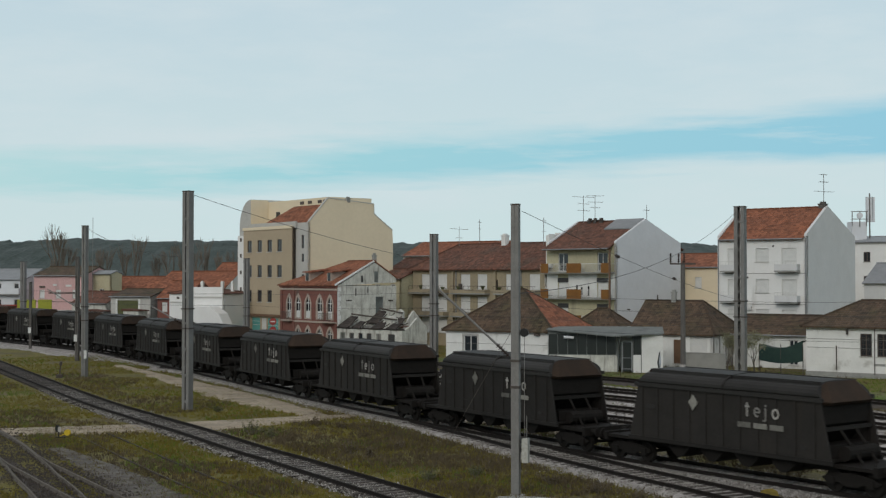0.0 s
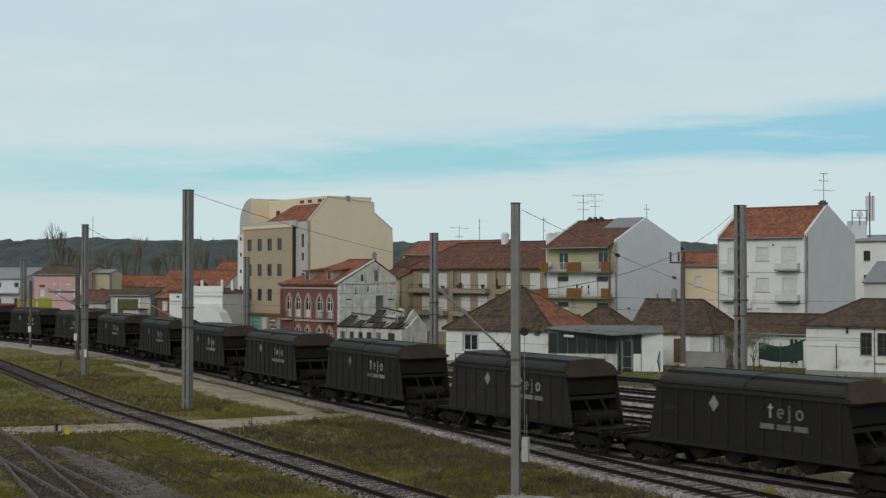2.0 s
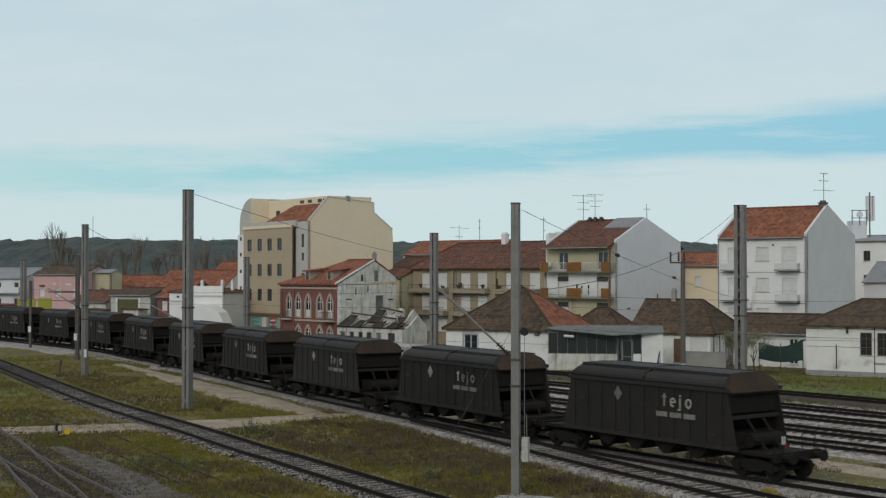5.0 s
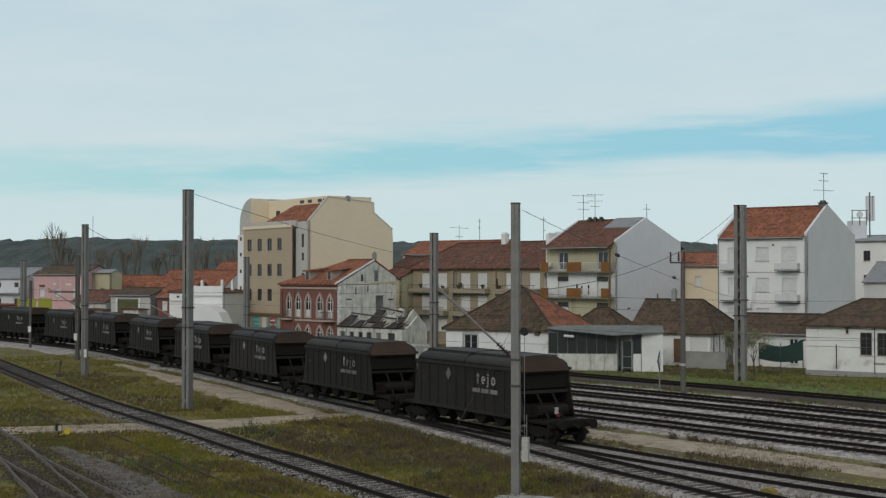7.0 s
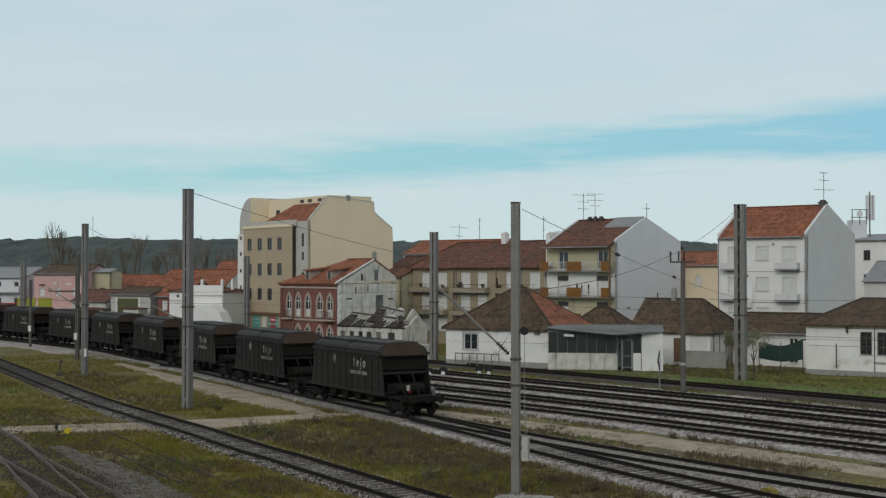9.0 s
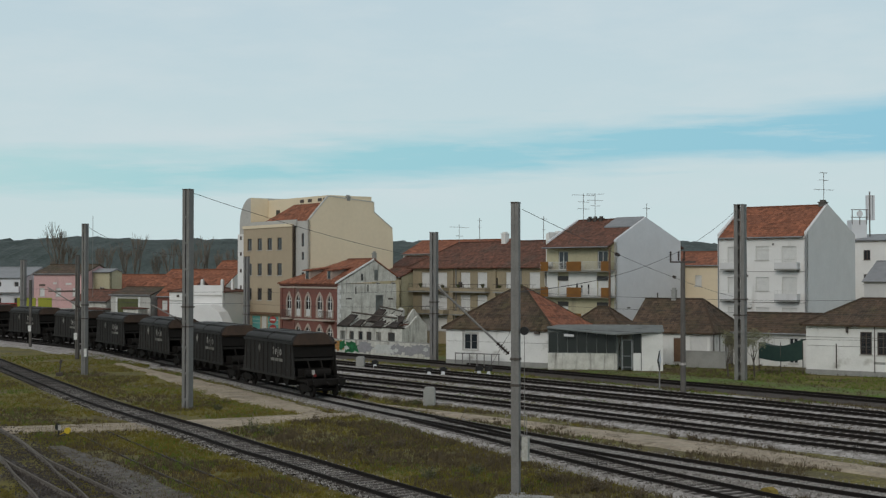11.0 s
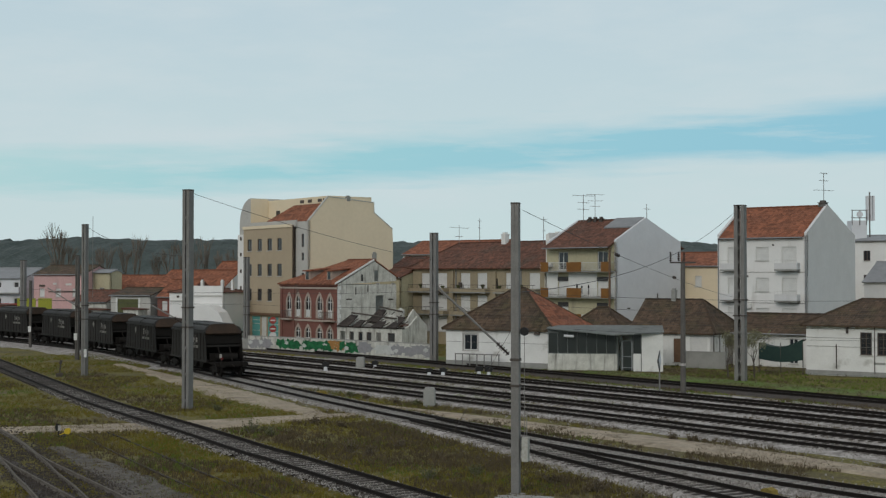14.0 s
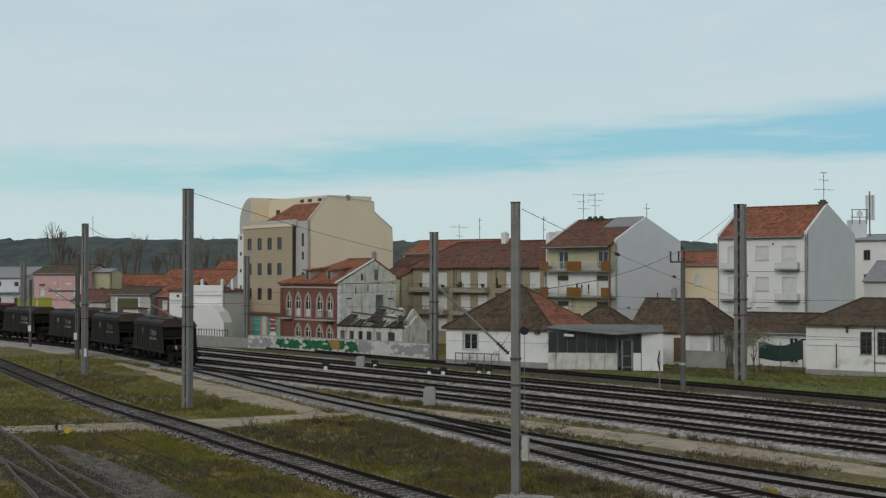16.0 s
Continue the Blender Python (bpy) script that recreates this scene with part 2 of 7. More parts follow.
M["wagon_end"] = mat("rusty_hopper_end", (0.042, 0.027, 0.019), (0.025, 0.019, 0.015), spec=0.15, rough=0.85, scale=1.5, dirt=(0.02, 0.017, 0.015), dirt_amount=0.3, random_tone=0.3)
M["bogie"] = mat("oily_black_steel", (0.017, 0.015, 0.0135), (0.011, 0.010, 0.009), spec=0.1, rough=0.8, scale=3)
M["wagon_mark"] = mat("dirty_white_lettering", (0.30, 0.29, 0.27), (0.16, 0.15, 0.14), scale=3, random_tone=0.5)
M["wagon_bar"] = mat("dirty_grey_lettering", (0.19, 0.185, 0.165), (0.11, 0.105, 0.095), scale=5, random_tone=0.45)
M["tail_white"] = mat("white_enamel", (0.45, 0.43, 0.41), (0.25, 0.23, 0.21), rough=0.5, scale=6)
M["tail_red"] = mat("red_lens", (0.14, 0.014, 0.012), rough=0.4)
M["glass"] = glass_mat("dark_window_glass", (0.025, 0.03, 0.035))
M["shed_glass"] = glass_mat("grimy_dark_glass", (0.016, 0.021, 0.019))
M["shed_glass"].node_tree.nodes["Principled BSDF"].inputs["Roughness"].default_value = 0.3
M["shutter"] = mat("white_roller_shutter", (0.66, 0.66, 0.64), (0.58, 0.58, 0.57), scale=2)
M["shutter_dark"] = mat("dark_shutter", (0.06, 0.06, 0.06), (0.045, 0.045, 0.045), scale=2)
M["weight_white"] = mat("weathered_white_iron", (0.46, 0.46, 0.43), (0.26, 0.25, 0.22), rough=0.7, scale=8)
M["frame_white"] = mat("white_window_frame", (0.62, 0.62, 0.60), rough=0.6)
M["frame_dark"] = mat("brown_window_frame", (0.09, 0.07, 0.06), rough=0.6)
M["teal"] = mat("teal_painted_door", (0.11, 0.34, 0.32), (0.09, 0.28, 0.26), rough=0.6)
M["wood"] = mat("weathered_brown_wood", (0.17, 0.10, 0.06), (0.11, 0.07, 0.045), scale=3)
M["green_tarp"] = mat("dark_green_tarpaulin", (0.018, 0.045, 0.036), (0.012, 0.032, 0.028), rough=0.6, scale=1.5)
M["paint_green"] = mat("green_spray_paint", (0.02, 0.16, 0.06), (0.012, 0.07, 0.03), scale=2.5, spread=0.3)
M["paint_white"] = mat("white_spray_paint", (0.55, 0.56, 0.54), (0.4, 0.42, 0.4), scale=2)
M["paint_grey"] = mat("grey_spray_paint", (0.30, 0.30, 0.31), (0.22, 0.22, 0.23), scale=2)
M["paint_orange"] = mat("orange_spray_paint", (0.38, 0.20, 0.06), (0.28, 0.14, 0.05), scale=2)
M["red"] = mat("red_paint", (0.30, 0.05, 0.04), (0.24, 0.04, 0.035), scale=2)
M["sign_yellow"] = mat("yellow_paint", (0.55, 0.40, 0.03), (0.45, 0.32, 0.03), scale=3)
M["lime"] = mat("yellow_green_hoarding", (0.30, 0.31, 0.04), (0.24, 0.25, 0.035), scale=2)
M["black"] = mat("matt_black", (0.015, 0.015, 0.015), rough=0.7)
M["insulator"] = mat("brown_glazed_porcelain", (0.03, 0.018, 0.014), rough=0.3)
M["wire"] = mat("oxidised_wire", (0.05, 0.05, 0.05), rough=0.6, metal=0.3)

# ---------------------------------------------------------------- helpers


def mesh_ob(name, bm, material, parent=None):
    me = bpy.data.meshes.new(name)
    bmesh.ops.recalc_face_normals(bm, faces=bm.faces[:])
    bm.to_mesh(me)
    bm.free()
    me.materials.append(M[material])
    ob = new(name, me)
    if parent:
        ob.parent = parent
    return ob


def part(name, bm, material, parent, label=""):
    return tagged(mesh_ob(name, bm, material, parent), label)


def thing(name, m, label, category, group="", kind=""):
    ob = new(name)
    ob.empty_display_size = 0.2
    ob.matrix_basis = m
    return tagged(ob, label, category, group, kind)


def box(bm, x0, x1, y0, y1, z0, z1, m=None):
    """An axis-aligned block."""
    v = [bm.verts.new(p) for p in ((x0, y0, z0), (x1, y0, z0), (x1, y1, z0), (x0, y1, z0), (x0, y0, z1), (x1, y0, z1), (x1, y1, z1), (x0, y1, z1))]
    if m:
        for q in v:
            q.co = m @ q.co
    for f in ((3, 2, 1, 0), (4, 5, 6, 7), (0, 1, 5, 4), (1, 2, 6, 5), (2, 3, 7, 6), (3, 0, 4, 7)):
        bm.faces.new([v[i] for i in f])
    return v


def prism(bm, poly, y0, y1, m=None):
    """An (x, z) outline drawn out along y."""
    a = [bm.verts.new((x, y0, z)) for x, z in poly]
    b = [bm.verts.new((x, y1, z)) for x, z in poly]
    if m:
        for q in a + b:
            q.co = m @ q.co
    n = len(poly)
    bm.faces.new(a)
    bm.faces.new(b[::-1])
    for i in range(n):
        bm.faces.new((a[i], b[i], b[(i + 1) % n], a[(i + 1) % n]))


def rod(bm, a, b, r, sides=6, r2=None):
    """A round bar from a to b."""
    a, b = Vector(a), Vector(b)
    q = (b - a).to_track_quat("Z", "Y")
    r2 = r if r2 is None else r2
    ring = lambda c, rr: [bm.verts.new(c + q @ Vector((rr * math.cos(2 * math.pi * i / sides), rr * math.sin(2 * math.pi * i / sides), 0))) for i in range(sides)]
    u, v = ring(a, r), ring(b, r2)
    for i in range(sides):
        bm.faces.new((u[i], u[(i + 1) % sides], v[(i + 1) % sides], v[i]))
    bm.faces.new(u[::-1])
    bm.faces.new(v)


def one(fn, *args, **kw):
    bm = bmesh.new()
    fn(bm, *args, **kw)
    return bm


def tube(bm, pts, r, sides=5):
    """A bent round bar through points, in one piece."""
    pts = [Vector(p) for p in pts]
    last = None
    for i, p in enumerate(pts):
        q = (pts[min(i + 1, len(pts) - 1)] - pts[max(i - 1, 0)]).to_track_quat("Z", "Y")
        ring = [bm.verts.new(p + q @ Vector((r * math.cos(2 * math.pi * k / sides), r * math.sin(2 * math.pi * k / sides), 0))) for k in range(sides)]
        if last:
            for k in range(sides):
                bm.faces.new((last[k], last[(k + 1) % sides], ring[(k + 1) % sides], ring[k]))
        else:
            bm.faces.new(ring[::-1])
        last = ring
    bm.faces.new(last)

# ---------------------------------------------------------------- ground and tracks
GROUND = -0.30


def smooth_line(pts, step=1.0):
    """A Catmull-Rom curve through plan points, cut into even steps."""
    p = [Vector(q) for q in pts]
    p = [p[0] * 2 - p[1]] + p + [p[-1] * 2 - p[-2]]
    out = []
    for i in range(1, len(p) - 2):
        a, b, c, d = p[i - 1:i + 3]
        n = max(2, int((c - b).length / step))
        for k in range(n):
            t = k / n
            out.append(0.5 * (2 * b + (c - a) * t + (2 * a - 5 * b + 4 * c - d) * t * t + (3 * b - a - 3 * c + d) * t ** 3))
    out.append(p[-2])
    return out


def sweep(bm, line, profile, closed=True):
    """An (offset to the left, z) profile drawn along a plan line."""
    rings = []
    for i, q in enumerate(line):
        d = (line[min(i + 1, len(line) - 1)] - line[max(i - 1, 0)]).normalized()
        n = Vector((-d.y, d.x))
        rings.append([bm.verts.new((q.x + n.x * o, q.y + n.y * o, z)) for o, z in profile])
    m = len(profile)
    for a, b in zip(rings, rings[1:]):
        for i in range(m if closed else m - 1):
            bm.faces.new((a[i], a[(i + 1) % m], b[(i + 1) % m], b[i]))
    if closed:
        bm.faces.new(rings[0])
        bm.faces.new(rings[-1][::-1])


# the main line: a slow S in plan, by its offset b from the axis at 58 degrees
AX = Vector((-math.cos(radians(58)), math.sin(radians(58))))
AN = Vector((-AX.y, AX.x))


def main_offset(a):
    k = min(max(a, 30.0), 182.0)
    b = ((1.4657e-5 * k - 0.0044872) * k + 0.370493) * k - 49.231
    return b + (a - k) * ((3 * 1.4657e-5 * k - 2 * 0.0044872) * k + 0.370493)


MAIN = [AX * a + AN * main_offset(a) for a in np.arange(-60, 420.1, 1.0)]
MAIN_S = [0.0]
for p, q in zip(MAIN, MAIN[1:]):
    MAIN_S.append(MAIN_S[-1] + (q - p).length)
ZERO = MAIN_S[60]


def on_main(s):
    """Plan place at s metres along the main line."""
    s += ZERO
    i = min(max(int(np.searchsorted(MAIN_S, s)) - 1, 0), len(MAIN) - 2)
    t = (s - MAIN_S[i]) / (MAIN_S[i + 1] - MAIN_S[i])
    return MAIN[i].lerp(MAIN[i + 1], t)


YARD = [(60, 11), (30, 52), (21, 64), (18.1, 67.6), (9.2, 79.4), (2.5, 87.8), (-8.1, 101.2), (-19.1, 114.8), (-26, 123.4)]
YARD_FAR = [(60, 11), (30, 52), (18.1, 67.6), (9.2, 79.4), (-8.1, 101.2), (-30, 129), (-70, 180), (-130, 257)]
YN = Vector((0.78, 0.625))
yard = lambda off: smooth_line([Vector(p) + YN * off for p in YARD_FAR])
LINES = {
    "main": [p for p in MAIN],
    "yard_near": smooth_line(YARD),
    "yard_b": yard(4.5), "yard_c": yard(9.7), "yard_d": yard(14.1), "yard_e": yard(21.8),
    "siding": smooth_line([(-96, 222), (-66, 169), (-52, 143.5), (-43.3, 126.6), (-25.3, 91.7), (-18.5, 79.7), (-13.7, 71.7), (-9.2, 63.7), (-7.5, 61), (-4.4, 55.7), (-1.9, 51.5), (1.7, 45.6), (14, 26)]),
    "turnout": smooth_line([(-1.2, 77.2), (2.6, 69.2), (5.0, 63.6), (7.4, 58.6), (9.6, 54.3), (11.9, 50), (26, 22)]),
    "fan_a": smooth_line([(-45, 104.5), (-25.8, 72.6), (-19.6, 60.8), (-16.76, 55.95), (-12.77, 49.3), (-2, 31)]),
    "fan_b": smooth_line([(-45.1, 104.5), (-25.9, 72.6), (-19.72, 60.8), (-17.45, 55.95), (-14.3, 49.3), (-6.4, 31)]),
    "disused": smooth_line([(-19.3, 71.7), (-18.3, 70), (-13.5, 61), (-10, 54.7), (-7.1, 49.7), (2, 34)]),
}

# ground: one sheet to the horizon, finer where the camera is near
ground_bm = bmesh.new()
xs = [-4000, -1500, -500, -220] + list(np.linspace(-120, 120, 41)) + [220, 500, 1500, 4000]
ys = [-800, -200, 0, 20] + list(np.linspace(30, 200, 43)) + [260, 400, 800, 1800, 4600]
grid = [[ground_bm.verts.new((x, y, GROUND + (0.05 * noise.noise((x * 0.3, y * 0.3, 0)) - 0.03 if abs(x) < 121 and 29 < y < 201 else -0.05))) for x in xs] for y in ys]
for r0, r1 in zip(grid, grid[1:]):
    for i in range(len(xs) - 1):
        ground_bm.faces.new((r0[i], r0[i + 1], r1[i + 1], r1[i]))
M["ground"] = mat("weedy_earth", (0.142, 0.120, 0.02), (0.104, 0.094, 0.02), scale=0.35, spread=0.3, dirt=(0.075, 0.055, 0.034), dirt_amount=0.46, dirt_scale=0.22, bump=1.0, bump_scale=9, fine_tone=0.28)
GN, GL = M["ground"].node_tree.nodes, M["ground"].node_tree.links
speck = GN.new("ShaderNodeTexNoise")
speck.inputs["Scale"].default_value, speck.inputs["Detail"].default_value, speck.inputs["Roughness"].default_value = 5.5, 8.0, 0.75
GL.new(GN["Texture Coordinate"].outputs["Object"], speck.inputs["Vector"])
grade = GN.new("ShaderNodeMapRange")
for k, v in enumerate((0.36, 0.62, 0.45, 1.35)):
    grade.inputs[k + 1].default_value = v
GL.new(speck.outputs[0], grade.inputs[0])
tone = GN.new("ShaderNodeMix")
tone.data_type, tone.blend_type = "RGBA", "MULTIPLY"
tone.inputs[0].default_value = 1.0
base_link = GN["Principled BSDF"].inputs["Base Color"].links[0].from_socket
GL.new(base_link, tone.inputs[6])
GL.new(grade.outputs[0], tone.inputs[7])
GL.new(tone.outputs[2], GN["Principled BSDF"].inputs["Base Color"])
ground = tagged(mesh_ob("ground", ground_bm, "ground"), "weedy brown earth with winter grass around the tracks", "ground", kind="structure")


def ribbon(name, line, widths, z, material, label, seed):
    """A strip of surface with a ragged edge, laid over the ground."""
    bm = bmesh.new()
    n = len(line)
    last = None
    for i, q in enumerate(line):
        d = (line[min(i + 1, n - 1)] - line[max(i - 1, 0)]).normalized()
        nn = Vector((-d.y, d.x))
        t = i / (n - 1)
        w = np.interp(t, np.linspace(0, 1, len(widths)), widths) / 2
        row = []
        for k in range(7):
            f = k / 3 - 1
            rag = (noise.noise((i * 0.35, seed, 3 * f)) * 0.8) if k in (0, 6) else 0
            o = w * f + rag * min(1, w)
            row.append(bm.verts.new((q.x + nn.x * o, q.y + nn.y * o, z - (0.12 if k in (0, 6) else 0) + 0.02 * noise.noise((q.x, q.y, seed + f)))))
        if last:
            for k in range(6):
                bm.faces.new((last[k], last[k + 1], row[k + 1], row[k]))
        last = row
    return tagged(mesh_ob(name, bm, material), label, "ground", kind="structure")


ribbon("dirt_path", smooth_line([(-60, 69), (-40, 71.2), (-25, 73.2), (-19, 74.6), (-14, 76.4), (-9.5, 79.4), (-5.6, 81.6)]), [1.3, 1.3, 1.2, 1.4, 2.4, 4.4, 4.6, 1.0], GROUND + 0.07, "sand", "pale sandy footpath crossing the siding", 1)
ribbon("dirt_path", [on_main(s) + Vector((-0.86, -0.5)) * 3.9 for s in np.arange(72, 126, 1.0)], [1.2, 3.4, 3.6, 2.4, 1.4, 1.0], GROUND + 0.085, "sand", "pale sandy earth beside the main track", 2)
ribbon("dirt_path", smooth_line([(-4.5, 87.5), (2.3, 79.3), (8.3, 71.8), (13.4, 65.6), (19, 58), (36, 33)]), [0.5, 1.8, 3.0, 3.6, 2.2, 0.8, 0.4, 0.4], GROUND + 0.075, "sand", "pale sandy strip between the tracks", 3)
ribbon("gravel_patch", smooth_line([(-19.6, 66), (-16.6, 61), (-13.2, 55), (-10.6, 50), (-5, 38)]), [1.0, 2.2, 2.7, 2.4, 2.4], GROUND + 0.065, "gravel", "dark gravel between overgrown sidings", 4)
ribbon("gravel_patch", smooth_line([(-21, 62.5), (-18.4, 57.5), (-13.8, 48), (-6, 33)]), [0.2, 1.6, 5.2, 5.8], GROUND + 0.06, "ballast_dark", "dark gravel under the fanned sidings", 5)
ribbon("grass_verge", smooth_line([Vector(p) + YN * 27.5 for p in YARD_FAR]), [5.5, 5.5, 4.5, 3.2], GROUND + 0.05, "verge", "patchy green and brown verge behind the yard", 6)
ribbon("gravel_yard", smooth_line([Vector(p) + YN * 9.0 for p in YARD_FAR]), [22, 22, 22, 22], GROUND + 0.045, "ballast", "grey gravel between the yard tracks", 7)

RAIL = [(-0.07, -0.165), (0.07, -0.165), (0.07, -0.15), (0.012, -0.13), (0.012, -0.045), (0.036, -0.035), (0.036, -0.004), (0.028, 0), (-0.028, 0), (-0.036, -0.004), (-0.036, -0.035), (-0.012, -0.045), (-0.012, -0.13), (-0.07, -0.15)]
BED = [(-2.5, -0.33), (-1.75, -0.19), (-0.9, -0.175), (-0.7, -0.19), (0.7, -0.19), (0.9, -0.175), (1.75, -0.19), (2.5, -0.33)]


def shift(profile, o, z=0.0):
    return [(a + o, b + z) for a, b in profile]


sleeper_bm = bmesh.new()
prism(sleeper_bm, [(-1.3, -0.05), (1.3, -0.05), (1.3, 0.085), (1.22, 0.10), (-1.22, 0.10), (-1.3, 0.085)], -0.125, 0.125)
bmesh.ops.recalc_face_normals(sleeper_bm, faces=sleeper_bm.faces[:])
SLEEPER = bpy.data.meshes.new("sleeper")
sleeper_bm.to_mesh(SLEEPER)
sleeper_bm.free()
SLEEPER.materials.append(M["sleeper"])


SLEEPER_PALE = SLEEPER.copy()
SLEEPER_PALE.materials[0] = M["sleeper_concrete"]


def track(line, label, bed="ballast", pale=False, stretch=None, z=0.0, sleepers=True, wide=1.0, steel="rail"):
    """A track of two rails on sleepers in a bed of ballast."""
    pts = [p for p in line if p.y > 20]
    t = thing("railway_track", pose(0, 0, z), label, "railway track", "railway tracks", "structure")
    if bed:
        part("ballast_bed", one(sweep, pts, [(a * wide if abs(a) > 1 else a, b) for a, b in BED], False), bed, t)
    for o in (-0.87, 0.87):
        part("rail", one(sweep, pts, shift(RAIL, o)), steel, t)
    if not sleepers:
        return t
    far = bmesh.new()
    run, nxt, made = 0.0, 0.0, 0
    for p, q in zip(pts, pts[1:]):
        L = (q - p).length
        while nxt < run + L:
            c = p.lerp(q, (nxt - run) / L)
            m = Matrix.Translation((c.x, c.y, -0.262 + random.uniform(-0.01, 0.012))) @ Matrix.Rotation(math.atan2((q - p).y, (q - p).x) - math.pi / 2 + random.uniform(-0.02, 0.02), 4, "Z")
            if stretch and stretch[0] < c.y < stretch[1] and made < 290:
                o = new("sleeper", SLEEPER_PALE if pale else SLEEPER)
                o.parent, o.matrix_basis = t, m
                made += 1
            elif c.y < 140:
                box(far, -1.28, 1.28, -0.125, 0.125, -0.02, 0.10, m)
            nxt += 0.6
        run += L
    tagged(part("sleeper_row", far, "sleeper", t), kind="stuff")
    return t


track(LINES["main"], "main line track with dark rails on grey ballast", stretch=(44, 130), pale=True, wide=0.7)
track(LINES["siding"], "single siding track with dark rails and pale ballast", stretch=(44, 125), bed="ballast_side", wide=0.5)
track(LINES["turnout"], "diverging turnout track with dark rails", stretch=(44, 78), z=-0.006, wide=0.8)
track(LINES["yard_near"], "yard track with dark rails on grey ballast", stretch=(55, 124), z=-0.012)
for k in ("yard_c", "yard_d"):
    track(LINES[k], "yard track with dark rails on grey ballast", stretch=(55, 110), z=-0.02)
track(LINES["yard_b"], "yard track with dark rails on sooty ballast", stretch=(55, 110), z=-0.02, wide=0.72)
track(LINES["yard_e"], "rusty disused yard track on brown ballast", bed="ballast_dark", stretch=(70, 120), z=-0.02)
track(LINES["fan_a"], "foreground siding with dark rails on dirty gravel", bed=None, sleepers=False, z=-0.05, steel="rail_worn")
track(LINES["fan_b"], "diverging foreground siding on dirty gravel", bed=None, z=-0.056, sleepers=False, steel="rail_worn")
track(LINES["disused"], "overgrown disused rails sunk in the grass", bed=None, z=-0.25, sleepers=False, steel="sleeper")

# ---------------------------------------------------------------- the train
BODY_TOP, RIM, FLOOR, HALF = 4.30, 3.60, 1.2, 1.62


def wheelset(parent, x):
    """Two wheels on an axle, free to turn."""
    bm = bmesh.new()
    rod(bm, (0, -1.0, 0), (0, 1.0, 0), 0.08, 8)
    for y in (-0.87, 0.87):
        s = 1 if y > 0 else -1
        rod(bm, (0, y - 0.065, 0), (0, y + 0.065, 0), 0.45, 20)
        rod(bm, (0, y - s * 0.065, 0), (0, y - s * 0.095, 0), 0.485, 20)
        rod(bm, (0, y + s * 0.06, 0), (0, y + s * 0.11, 0), 0.14, 10)
        for k in range(4):
            a = k * math.pi / 2
            rod(bm, (0.3 * math.cos(a), y + s * 0.06, 0.3 * math.sin(a)), (0.3 * math.cos(a), y + s * 0.085, 0.3 * math.sin(a)), 0.05, 6)
    w = part("wheelset", bm, "bogie", parent)
    w.matrix_basis = pose(x, 0, 0.45)
    return w


def letter(bm, ch, x, z, s, y):
    """Rounded stencilled lower-case letter; reads towards -x on the +y side."""
    def arc(cx, cz, r, a0, a1, w=0.14):
        n = 14
        for i in range(n):
            p0, p1 = radians(a0 + (a1 - a0) * i / n), radians(a0 + (a1 - a0) * (i + 1) / n)
            quad = [(cx - math.cos(p) * rr * s * 0.82, cz + math.sin(p) * rr * s) for p, rr in ((p0, r - w), (p1, r - w), (p1, r), (p0, r))]
            prism(bm, quad, y - 0.01, y + 0.012)

    def bar(x0, x1, z0, z1):
        box(bm, x0, x1, y - 0.01, y + 0.012, z0, z1)

    if ch == "t":
        bar(x - 0.07 * s, x + 0.07 * s, z, z + 0.98 * s)
        bar(x - 0.22 * s, x + 0.20 * s, z + 0.66 * s, z + 0.78 * s)
    elif ch == "e":
        arc(x, z + 0.36 * s, 0.36, 0, 300)
        bar(x - 0.26 * s, x + 0.26 * s, z + 0.30 * s, z + 0.41 * s)
    elif ch == "j":
        bar(x - 0.07 * s, x + 0.07 * s, z - 0.18 * s, z + 0.70 * s)
        bar(x - 0.07 * s, x + 0.07 * s, z + 0.80 * s, z + 0.95 * s)
        bar(x, x + 0.22 * s, z - 0.24 * s, z - 0.13 * s)
    elif ch == "o":
        arc(x, z + 0.36 * s, 0.38, 0, 360)


